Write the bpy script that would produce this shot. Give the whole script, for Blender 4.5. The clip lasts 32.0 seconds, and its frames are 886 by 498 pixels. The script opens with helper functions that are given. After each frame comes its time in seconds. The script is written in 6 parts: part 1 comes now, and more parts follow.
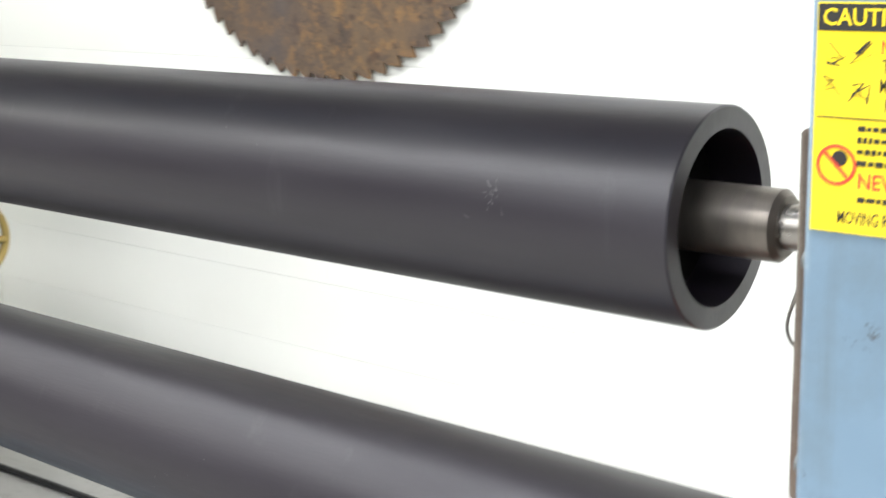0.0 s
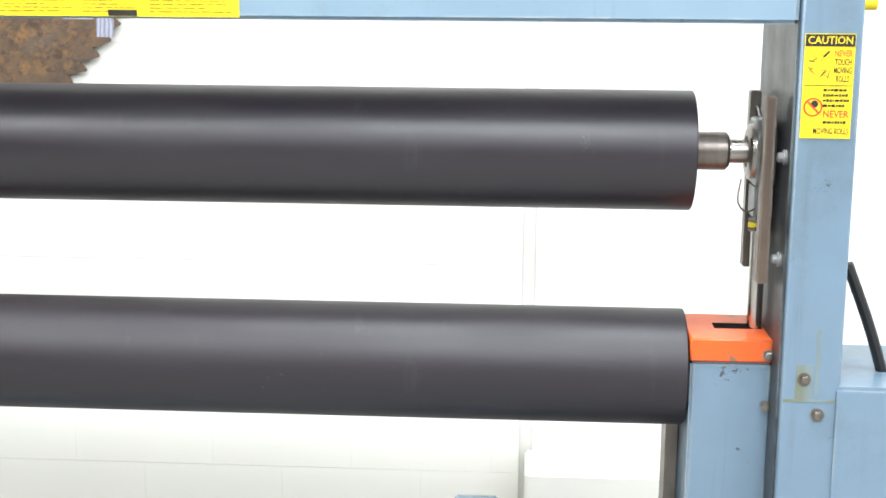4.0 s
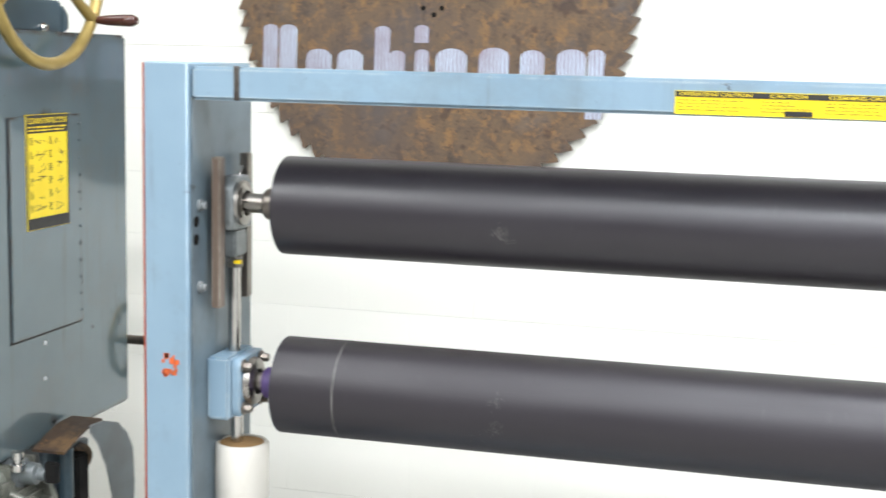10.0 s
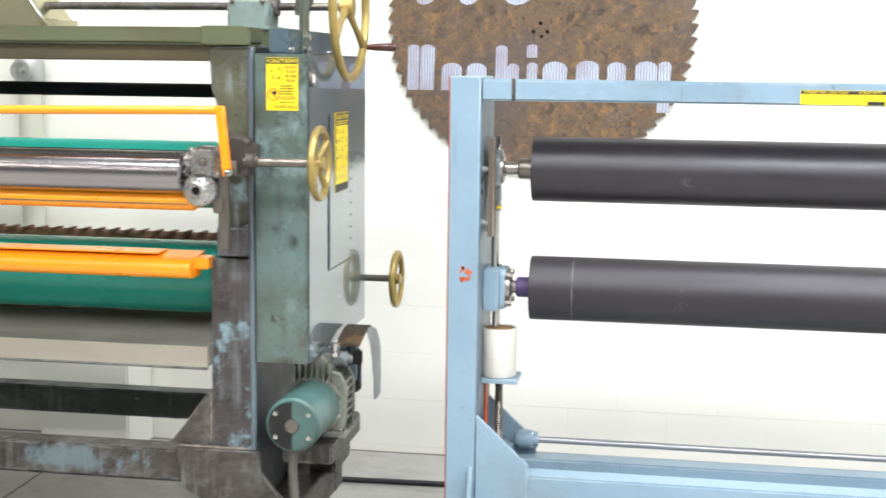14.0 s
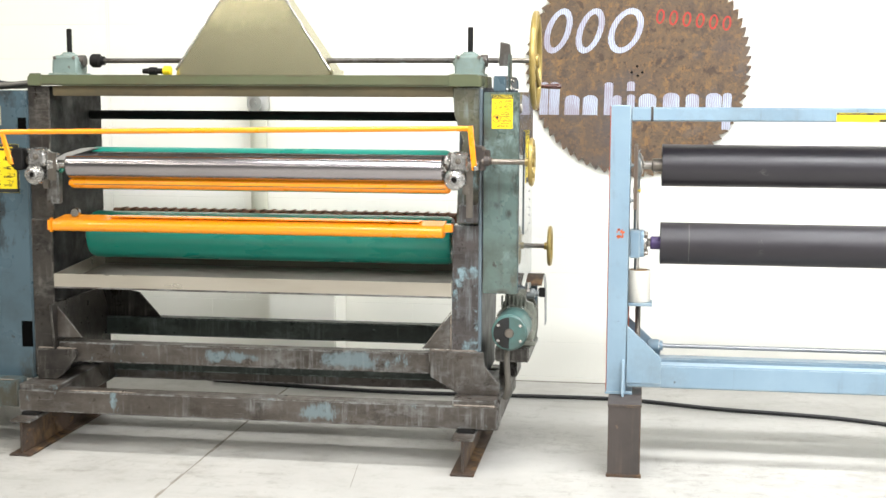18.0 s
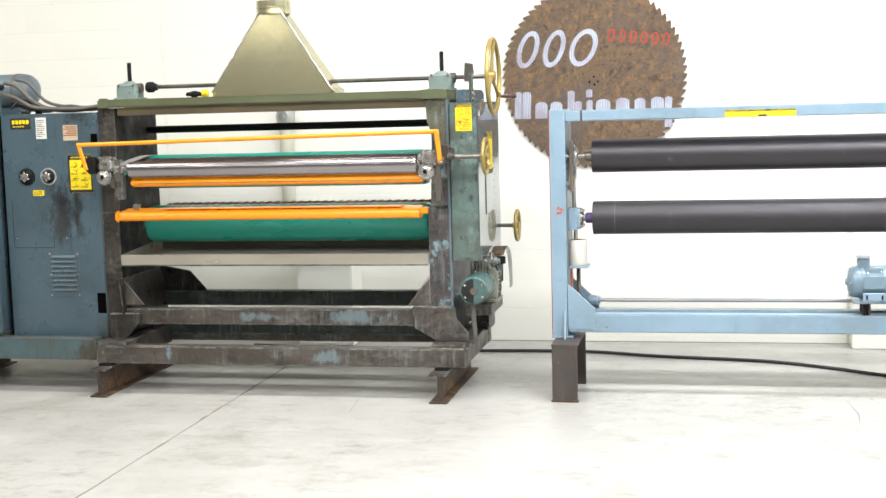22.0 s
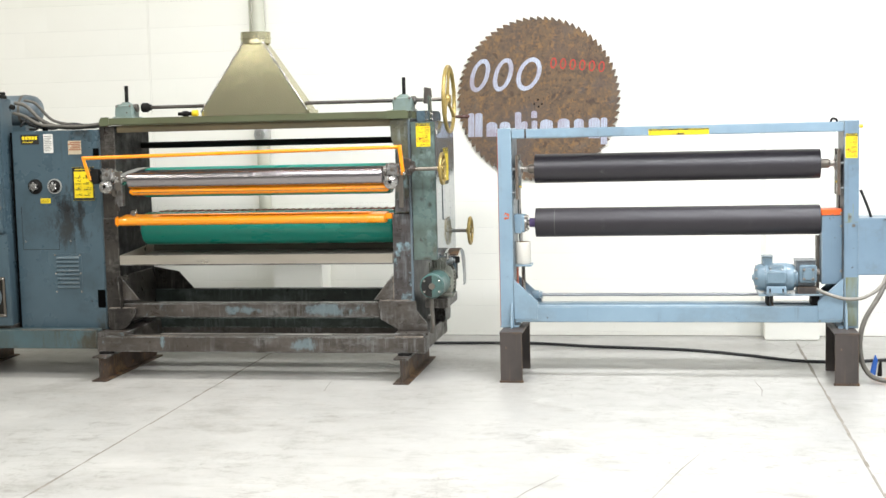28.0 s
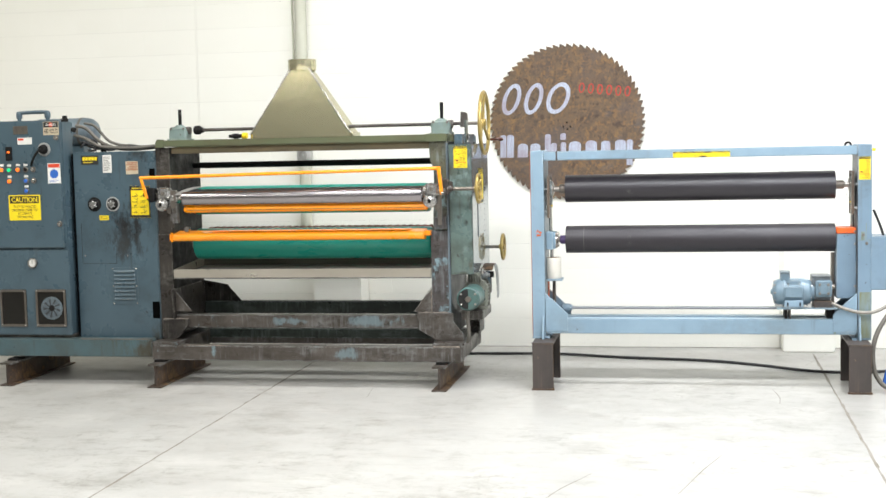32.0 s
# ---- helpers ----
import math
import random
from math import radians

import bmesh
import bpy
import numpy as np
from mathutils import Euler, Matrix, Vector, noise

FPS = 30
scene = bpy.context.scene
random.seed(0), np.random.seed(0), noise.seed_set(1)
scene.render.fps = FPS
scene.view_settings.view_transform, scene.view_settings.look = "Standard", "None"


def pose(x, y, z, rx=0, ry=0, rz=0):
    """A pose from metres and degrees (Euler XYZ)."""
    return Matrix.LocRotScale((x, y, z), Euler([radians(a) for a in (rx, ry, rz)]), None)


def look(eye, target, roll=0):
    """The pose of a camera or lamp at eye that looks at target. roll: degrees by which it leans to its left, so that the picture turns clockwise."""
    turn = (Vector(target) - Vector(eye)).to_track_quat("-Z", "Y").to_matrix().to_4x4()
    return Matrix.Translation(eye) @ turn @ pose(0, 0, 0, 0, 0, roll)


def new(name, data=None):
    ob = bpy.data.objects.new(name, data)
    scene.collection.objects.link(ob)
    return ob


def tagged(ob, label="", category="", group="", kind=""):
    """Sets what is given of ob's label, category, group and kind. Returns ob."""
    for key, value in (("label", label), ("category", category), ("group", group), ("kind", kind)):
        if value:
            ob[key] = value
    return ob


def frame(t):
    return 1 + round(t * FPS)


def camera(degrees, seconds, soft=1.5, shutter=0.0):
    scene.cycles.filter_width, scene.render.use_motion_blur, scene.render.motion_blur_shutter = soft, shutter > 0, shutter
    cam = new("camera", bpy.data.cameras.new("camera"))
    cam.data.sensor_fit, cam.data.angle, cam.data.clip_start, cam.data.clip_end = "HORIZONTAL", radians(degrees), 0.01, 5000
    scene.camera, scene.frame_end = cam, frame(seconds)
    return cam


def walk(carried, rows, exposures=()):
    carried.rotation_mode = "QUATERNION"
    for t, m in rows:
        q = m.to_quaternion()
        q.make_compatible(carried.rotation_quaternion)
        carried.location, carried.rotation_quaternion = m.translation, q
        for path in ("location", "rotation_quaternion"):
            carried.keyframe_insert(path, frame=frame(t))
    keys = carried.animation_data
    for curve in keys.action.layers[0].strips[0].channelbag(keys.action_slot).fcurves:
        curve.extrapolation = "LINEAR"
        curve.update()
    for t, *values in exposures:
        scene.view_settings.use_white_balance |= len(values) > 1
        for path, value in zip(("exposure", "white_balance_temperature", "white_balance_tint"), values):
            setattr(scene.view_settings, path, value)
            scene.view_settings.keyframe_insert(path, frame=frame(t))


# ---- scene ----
cam = camera(37.5, 32.0, shutter=0.5)
PATH = [
    (0, (2.352, -0.992, 1.64), (1.123, 0.512, 1.163), -1.8),
    (0.5, (2.236, -1.221, 1.639), (1.225, 0.436, 1.157), -3.1),
    (1, (2.17, -1.403, 1.673), (1.236, 0.307, 1.222), -1.7),
    (1.5, (2.122, -1.615, 1.658), (1.286, 0.15, 1.228), -1.8),
    (2, (2.069, -1.724, 1.704), (1.291, 0.052, 1.212), -2.1),
    (2.5, (1.878, -1.854, 1.688), (1.326, 0.014, 1.237), -1.8),
    (3, (1.736, -1.94, 1.653), (1.351, -0.02, 1.249), -2.9),
    (3.5, (1.684, -2.029, 1.632), (1.425, -0.086, 1.237), -0.7),
    (5.5, (1.1, -2.391, 1.624), (1.265, -0.422, 1.32), -2.1),
    (6, (1.028, -2.411, 1.659), (1.144, -0.44, 1.342), -1.7),
    (6.5, (1.019, -2.405, 1.665), (1.016, -0.431, 1.345), -0.5),
    (7, (1.013, -2.422, 1.672), (0.853, -0.454, 1.358), -0.4),
    (7.5, (0.98, -2.413, 1.671), (0.683, -0.458, 1.371), -0.1),
    (8, (0.952, -2.41, 1.672), (0.533, -0.476, 1.385), 0.2),
    (8.5, (0.926, -2.419, 1.675), (0.405, -0.51, 1.384), 0.9),
    (9, (0.9, -2.417, 1.676), (0.291, -0.532, 1.397), 1.3),
    (9.5, (0.911, -2.408, 1.677), (0.359, -0.505, 1.406), 2.0),
    (10, (0.929, -2.413, 1.675), (0.444, -0.493, 1.395), 1.4),
    (10.5, (0.961, -2.406, 1.668), (0.588, -0.463, 1.374), 0.1),
    (11, (0.983, -2.489, 1.668), (0.613, -0.549, 1.348), 0.3),
    (11.5, (0.929, -2.587, 1.632), (0.361, -0.697, 1.31), 1.3),
    (12, (0.79, -2.831, 1.657), (0.263, -0.923, 1.372), -1.2),
    (12.5, (0.7, -3.07, 1.66), (0.191, -1.158, 1.365), 0.1),
    (13, (0.662, -3.357, 1.656), (0.174, -1.438, 1.373), 0.0),
    (13.5, (0.565, -3.631, 1.677), (0.132, -1.695, 1.427), 0.8),
    (14, (0.361, -3.93, 1.685), (0.045, -1.974, 1.413), 0.7),
    (14.5, (0.282, -4.165, 1.689), (-0.094, -2.213, 1.466), 1.6),
    (16.5, (-0.083, -5.192, 1.655), (-0.297, -3.213, 1.466), 2.2),
    (17, (-0.088, -5.506, 1.721), (-0.355, -3.536, 1.495), 1.0),
    (17.5, (-0.114, -5.799, 1.767), (-0.425, -3.833, 1.568), 0.6),
    (18, (-0.106, -6.14, 1.711), (-0.4, -4.175, 1.477), 0.2),
    (18.5, (0.013, -6.388, 1.715), (-0.333, -4.43, 1.502), -1.0),
    (19, (0.241, -6.616, 1.71), (-0.109, -4.659, 1.49), -0.9),
    (19.5, (0.312, -6.85, 1.698), (-0.049, -4.895, 1.479), -1.2),
    (20, (0.371, -7.085, 1.692), (0.011, -5.132, 1.458), -1.5),
    (20.5, (0.484, -7.255, 1.703), (0.108, -5.302, 1.495), -1.8),
    (21, (0.64, -7.449, 1.672), (0.238, -5.503, 1.444), -1.8),
    (21.5, (0.704, -7.539, 1.723), (0.288, -5.599, 1.469), -1.8),
    (22, (0.702, -7.668, 1.708), (0.293, -5.722, 1.49), -1.6),
    (22.5, (0.69, -7.849, 1.68), (0.306, -5.898, 1.468), -1.3),
    (23, (0.687, -7.986, 1.693), (0.327, -6.031, 1.469), -1.5),
    (23.5, (0.718, -8.046, 1.678), (0.371, -6.088, 1.462), -1.7),
    (24, (0.833, -8.106, 1.714), (0.476, -6.153, 1.471), -2.1),
    (24.5, (0.922, -8.235, 1.706), (0.56, -6.28, 1.493), -1.8),
    (25, (0.923, -8.311, 1.699), (0.527, -6.365, 1.468), -1.7),
    (25.5, (0.947, -8.349, 1.7), (0.544, -6.403, 1.473), -1.5),
    (27.5, (0.806, -8.708, 1.717), (0.476, -6.746, 1.516), -1.4),
    (28, (0.886, -8.772, 1.696), (0.544, -6.811, 1.508), -1.4),
    (28.5, (0.901, -8.866, 1.702), (0.541, -6.909, 1.496), -1.0),
    (29, (0.906, -8.944, 1.717), (0.523, -6.992, 1.504), -0.9),
    (29.5, (0.859, -9.036, 1.696), (0.478, -7.081, 1.515), -0.8),
    (30, (0.782, -9.11, 1.719), (0.43, -7.15, 1.524), -0.6),
    (30.5, (0.728, -9.167, 1.736), (0.409, -7.202, 1.552), -1.4),
    (31, (0.757, -9.208, 1.705), (0.426, -7.244, 1.531), -1.5),
    (31.5, (0.834, -9.261, 1.732), (0.47, -7.302, 1.556), -1.4),
    (32, (0.86, -9.324, 1.753), (0.49, -7.366, 1.588), -1.3),
]
walk(cam, [(t, look(eye, target, roll)) for t, eye, target, roll in PATH],
     [(0, 0.03, 6150, 10), (9, -0.06, 6150, 10), (13.5, 0.08, 6200, 10), (17, 0.24, 6400, 10), (20, 0.2, 6400, 10), (25, 0.0, 6350, 10), (32, -0.05, 6300, 10)])

# ---- light ----
world = bpy.data.worlds.new("world")
scene.world = world
world.use_nodes = True
world.node_tree.nodes["Background"].inputs[0].default_value = (1.0, 0.98, 0.95, 1)
world.node_tree.nodes["Background"].inputs[1].default_value = 0.3


def strip_light(x, y, length, watts, colour, width=0.5, z=4.55):
    data = bpy.data.lights.new("strip_light", "AREA")
    data.shape, data.size, data.size_y = "RECTANGLE", length, width
    data.energy, data.color = watts, colour
    new("strip_light", data).matrix_world = look((x, y, z), (x, y + 0.001, 0))


WHITE, WARM = (0.985, 0.99, 1.0), (1.0, 0.955, 0.84)
for row_y, power in ((-0.9, 108), (-3.6, 192), (-7.0, 108), (-10.5, 130)):
    strip_light(-5.5, row_y, 2.6, power * 0.58, WARM)
    strip_light(-1.6, row_y, 2.6, power * 0.86, (1.0, 0.985, 0.955))
    strip_light(1.9, row_y, 2.6, power * (1.5 if row_y > -1 else 1.22), WHITE)
    strip_light(5.6, row_y, 2.6, power * (1.1 if row_y > -1 else 0.95), WHITE)


# ---- materials ----
def nodes_of(name):
    m = bpy.data.materials.new(name)
    m.use_nodes = True
    return m, m.node_tree, m.node_tree.nodes["Principled BSDF"]


def add(tree, kind, **values):
    n = tree.nodes.new(kind)
    for k, v in values.items():
        if k in n.inputs:
            n.inputs[k].default_value = v
    return n


def noise_at(tree, scale, detail=4.0, rough=0.55, stretch=(1, 1, 1)):
    c = add(tree, "ShaderNodeTexCoord")
    mp = add(tree, "ShaderNodeMapping", Scale=stretch)
    n = add(tree, "ShaderNodeTexNoise", Scale=scale, Detail=detail, Roughness=rough)
    tree.links.new(c.outputs["Object"], mp.inputs["Vector"])
    tree.links.new(mp.outputs["Vector"], n.inputs["Vector"])
    return n.outputs["Fac"]


def ramp(tree, fac, low, high, a=0.0, b=1.0):
    r = add(tree, "ShaderNodeMapRange", **{"From Min": low, "From Max": high, "To Min": a, "To Max": b})
    tree.links.new(fac, r.inputs["Value"])
    return r.outputs["Result"]


def blend(tree, fac, a, b, mode="MIX"):
    mx = tree.nodes.new("ShaderNodeMix")
    mx.data_type, mx.blend_type = "RGBA", mode
    for sock, v in ((mx.inputs[6], a), (mx.inputs[7], b)):
        if isinstance(v, tuple):
            sock.default_value = (*v, 1)
        else:
            tree.links.new(v, sock)
    if isinstance(fac, float):
        mx.inputs[0].default_value = fac
    else:
        tree.links.new(fac, mx.inputs[0])
    return mx.outputs[2]


def bump(tree, bsdf, fac, strength, dist=0.002):
    b = add(tree, "ShaderNodeBump", Strength=strength, Distance=dist)
    tree.links.new(fac, b.inputs["Height"])
    tree.links.new(b.outputs["Normal"], bsdf.inputs["Normal"])


def surface(name, base, other=None, scale=6.0, rough=0.5, metal=0.0, chip=None, chips=0.0, grime=None, dirt=0.0, bumpy=0.15, stretch=(1, 1, 1), chip_scale=16.0, coat=0.0, edge=None, edge_size=0.006, streak=None, streaks=0.0, worn=None, wear=0.0, spec=0.5, splots=()):
    """A painted, metal or rubber surface: two tones, grime in broad patches, runs, chips with hard edges, rubbed edges and fine relief."""
    m, tree, bsdf = nodes_of(name)
    other = other or tuple(c * 0.82 for c in base)
    col = blend(tree, ramp(tree, noise_at(tree, scale, 5, 0.6, stretch), 0.32, 0.68), base, other)
    rough_out = ramp(tree, noise_at(tree, scale * 2.3, 4, 0.6, stretch), 0.3, 0.7, max(rough * 0.84, 0.04), min(rough * 1.2, 1.0))
    if streaks:
        runs = ramp(tree, noise_at(tree, 14, 5, 0.62, (1.6, 1.6, 0.09)), 0.62 - streaks * 0.2, 0.74 - streaks * 0.1, 0.0, 0.7)
        patch = ramp(tree, noise_at(tree, 3.1, 4, 0.6), 0.42, 0.58)
        mul = add(tree, "ShaderNodeMath")
        mul.operation = "MULTIPLY"
        tree.links.new(runs, mul.inputs[0])
        tree.links.new(patch, mul.inputs[1])
        col = blend(tree, mul.outputs[0], col, streak or (0.05, 0.045, 0.035))
    if dirt:
        patches = ramp(tree, noise_at(tree, 2.6, 8, 0.72), 0.58 - dirt * 0.3, 0.73 - dirt * 0.2, 0.0, min(0.9, 0.3 + dirt))
        col = blend(tree, patches, col, grime or (0.03, 0.028, 0.025))
    if chips:
        spots = ramp(tree, noise_at(tree, chip_scale, 9, 0.74), 0.675 - chips * 0.36, 0.7 - chips * 0.36)
        col = blend(tree, spots, col, chip or (0.05, 0.04, 0.035))
    for centre, size, tint in splots:
        at = add(tree, "ShaderNodeTexCoord")
        gap = add(tree, "ShaderNodeMapping", Location=tuple(-c / w for c, w in zip(centre, size)), Scale=tuple(1 / w for w in size))
        tree.links.new(at.outputs["Object"], gap.inputs["Vector"])
        far = add(tree, "ShaderNodeVectorMath")
        far.operation = "LENGTH"
        tree.links.new(gap.outputs["Vector"], far.inputs[0])
        near = ramp(tree, far.outputs["Value"], 1.0, 0.0, -0.2, 0.12)
        total = add(tree, "ShaderNodeMath")
        total.operation = "ADD"
        tree.links.new(near, total.inputs[0])
        tree.links.new(noise_at(tree, 9, 12, 0.78, (1.3, 1.3, 0.55)), total.inputs[1])
        col = blend(tree, ramp(tree, total.outputs[0], 0.47, 0.62, 0.0, 0.8), col, tint)
    if wear:
        area = ramp(tree, noise_at(tree, 2.7, 7, 0.66), 0.66 - wear * 0.3, 0.72 - wear * 0.3)
        ragged = ramp(tree, noise_at(tree, 20, 8, 0.74, (1, 1, 0.45)), 0.42, 0.56)
        flake = add(tree, "ShaderNodeMath")
        flake.operation = "MULTIPLY"
        tree.links.new(area, flake.inputs[0])
        tree.links.new(ragged, flake.inputs[1])
        col = blend(tree, flake.outputs[0], col, worn)
    if edge:
        bev = add(tree, "ShaderNodeBevel", Radius=edge_size)
        bev.samples = 4
        geo = add(tree, "ShaderNodeNewGeometry")
        dot = add(tree, "ShaderNodeVectorMath")
        dot.operation = "DOT_PRODUCT"
        tree.links.new(bev.outputs["Normal"], dot.inputs[0])
        tree.links.new(geo.outputs["Normal"], dot.inputs[1])
        rubbed = ramp(tree, dot.outputs["Value"], 0.985, 0.9)
        broken = ramp(tree, noise_at(tree, 9, 6, 0.7), 0.42, 0.6)
        both = add(tree, "ShaderNodeMath")
        both.operation = "MULTIPLY"
        tree.links.new(rubbed, both.inputs[0])
        tree.links.new(broken, both.inputs[1])
        col = blend(tree, both.outputs[0], col, edge)
    tree.links.new(col, bsdf.inputs["Base Color"])
    tree.links.new(rough_out, bsdf.inputs["Roughness"])
    bsdf.inputs["Metallic"].default_value = metal
    bsdf.inputs["Coat Weight"].default_value = coat
    bsdf.inputs["Specular IOR Level"].default_value = spec
    bump(tree, bsdf, noise_at(tree, 90, 3, 0.6, stretch), bumpy, 0.0012)
    return m


M = {}
M["roller"] = surface("black_rubber", (0.0102, 0.0076, 0.0118), (0.0125, 0.0095, 0.0143), 3.0, 0.4, spec=0.7, bumpy=0.1, stretch=(0.4, 3, 3), streaks=0.12, streak=(0.03, 0.027, 0.031))
M["roller_matt"] = surface("worn_black_rubber", (0.0124, 0.0096, 0.0136), (0.0155, 0.0123, 0.0166), 3.0, 0.46, spec=0.6, bumpy=0.16, stretch=(0.4, 3, 3), streaks=0.14, streak=(0.032, 0.029, 0.031))
M["scuff"] = surface("scuff", (0.15, 0.146, 0.14), (0.07, 0.067, 0.064), 60, 0.6)
M["chalk"] = surface("chalk_line", (0.13, 0.125, 0.118), (0.06, 0.058, 0.055), 60, 0.6)
# shade inside holes and tube ends, put on discs and plates as near black
M["bore"] = surface("bore_shade", (0.018, 0.017, 0.016), None, 9, 0.8, spec=0.0)
# frame side below the gear case: its shadow is put into the base colour
M["post_side"] = surface("shaded_blue_frame_side", (0.024, 0.034, 0.04), (0.034, 0.04, 0.042), 4, 0.42, dirt=0.35, grime=(0.02, 0.018, 0.016), edge=(0.2, 0.23, 0.24), streaks=0.4, streak=(0.07, 0.075, 0.07), spec=0.3)
M["cast_grimy"] = surface("grimy_grey_casting", (0.3, 0.31, 0.26), (0.15, 0.155, 0.125), 16, 0.38, metal=0.35, dirt=0.5, grime=(0.03, 0.027, 0.022), bumpy=0.35, edge=(0.38, 0.37, 0.32))
M["guide"] = surface("tan_brown_bar", (0.14, 0.1, 0.075), (0.11, 0.08, 0.06), 7, 0.42, dirt=0.15, edge=(0.3, 0.27, 0.22))
M["pale_bearing"] = surface("pale_grey_casting", (0.24, 0.265, 0.265), (0.15, 0.165, 0.17), 14, 0.36, metal=0.3, dirt=0.4, grime=(0.05, 0.05, 0.045), edge=(0.42, 0.44, 0.43))
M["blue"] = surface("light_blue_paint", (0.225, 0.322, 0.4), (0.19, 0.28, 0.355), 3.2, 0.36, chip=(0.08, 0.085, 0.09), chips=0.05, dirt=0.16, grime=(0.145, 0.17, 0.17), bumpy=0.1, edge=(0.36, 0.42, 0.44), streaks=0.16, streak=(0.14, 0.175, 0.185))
# darker blue for the right post, drive guard and switch box
M["blue_dim"] = surface("darker_blue_paint", (0.17, 0.25, 0.325), (0.14, 0.21, 0.275), 3.2, 0.34, chip=(0.06, 0.065, 0.07), chips=0.07, dirt=0.22, grime=(0.1, 0.12, 0.12), bumpy=0.1, edge=(0.3, 0.36, 0.38), streaks=0.25, streak=(0.11, 0.14, 0.15))
M["blue_grey"] = surface("blue_grey_plate", (0.135, 0.175, 0.2), (0.09, 0.12, 0.14), 4, 0.36, chip=(0.04, 0.04, 0.04), chips=0.1, dirt=0.3, bumpy=0.1, streaks=0.3, edge=(0.2, 0.24, 0.25))
M["web_steel"] = surface("dark_grey_web", (0.06, 0.068, 0.075), (0.038, 0.043, 0.048), 5, 0.38, chip=(0.015, 0.015, 0.016), chips=0.12, dirt=0.45, grime=(0.016, 0.017, 0.018), edge=(0.2, 0.24, 0.25), streaks=0.4, streak=(0.11, 0.125, 0.135))
M["shield_sheet"] = surface("bare_sheet_metal", (0.105, 0.135, 0.15), (0.08, 0.1, 0.115), 5, 0.34, metal=0.2, coat=0.2, dirt=0.3, grime=(0.06, 0.062, 0.06), bumpy=0.04, edge=(0.5, 0.5, 0.5))
M["red_edge"] = surface("red_primer", (0.36, 0.07, 0.03), None, 20, 0.6)
M["teal"] = surface("blue_steel_paint", (0.063, 0.1, 0.122), (0.052, 0.084, 0.104), 2.4, 0.29, chip=(0.018, 0.018, 0.018), chips=0.06, dirt=0.16, grime=(0.024, 0.028, 0.027), bumpy=0.08, edge=(0.09, 0.12, 0.13), streaks=0.14, streak=(0.025, 0.028, 0.026))
M["teal_oily"] = surface("oily_blue_steel_paint", (0.063, 0.1, 0.122), (0.052, 0.084, 0.104), 2.4, 0.29, chip=(0.018, 0.018, 0.018), chips=0.06, dirt=0.16, grime=(0.024, 0.028, 0.027), bumpy=0.08, edge=(0.09, 0.12, 0.13), streaks=0.14, streak=(0.025, 0.028, 0.026),
    splots=(((0.05, -0.425, 0.83), (0.36, 0.6, 0.42), (0.013, 0.013, 0.013)), ((0.1, -0.425, 0.86), (0.28, 0.6, 0.36), (0.016, 0.016, 0.016)), ((0.02, -0.425, 0.7), (0.17, 0.5, 0.22), (0.03, 0.032, 0.032)), ((0.15, -0.425, 1.39), (0.26, 0.5, 0.12), (0.022, 0.022, 0.02)), ((0.28, -0.425, 0.06), (0.12, 0.5, 0.2), (0.035, 0.03, 0.018))))
M["teal_grimy"] = surface("grimy_base_paint", (0.066, 0.113, 0.128), (0.056, 0.095, 0.105), 2.4, 0.34, chip=(0.018, 0.018, 0.018), chips=0.1, dirt=0.25, grime=(0.05, 0.05, 0.035), bumpy=0.1, edge=(0.12, 0.14, 0.13), streaks=0.3, streak=(0.05, 0.045, 0.03),
    splots=(((-1.2, -0.447, 0.06), (0.5, 0.6, 0.3), (0.05, 0.042, 0.024)), ((-1.14, -0.447, 0.08), (0.24, 0.6, 0.3), (0.035, 0.029, 0.018)), ((-1.75, -0.447, 0.02), (0.1, 0.6, 0.06), (0.04, 0.035, 0.02))))
M["teal_side"] = surface("worn_green_paint", (0.105, 0.158, 0.146), (0.085, 0.115, 0.094), 2.2, 0.28, coat=0.4, chip=(0.035, 0.03, 0.026), chips=0.14, dirt=0.5, grime=(0.04, 0.042, 0.028), bumpy=0.12, edge=(0.035, 0.03, 0.022), edge_size=0.016, streaks=0.5, streak=(0.05, 0.05, 0.036), worn=(0.16, 0.22, 0.21), wear=0.45,
    splots=(((1.235, -0.300, 1.105), (0.05, 0.2, 0.17), (0.03, 0.027, 0.02)), ((1.210, -0.300, 0.975), (0.045, 0.2, 0.06), (0.02, 0.018, 0.016)), ((1.150, -0.300, 1.015), (0.06, 0.2, 0.05), (0.03, 0.03, 0.028)), ((1.240, -0.300, 0.665), (0.04, 0.2, 0.12), (0.06, 0.05, 0.03)), ((1.170, -0.300, 0.615), (0.12, 0.2, 0.035), (0.045, 0.036, 0.025)), ((1.100, -0.300, 1.255), (0.03, 0.2, 0.25), (0.04, 0.038, 0.03))))
M["jack_paint"] = surface("pale_green_casting", (0.2, 0.265, 0.245), (0.15, 0.2, 0.185), 7, 0.4, chip=(0.08, 0.07, 0.05), chips=0.12, dirt=0.3, grime=(0.16, 0.15, 0.08), bumpy=0.2, edge=(0.3, 0.33, 0.28))
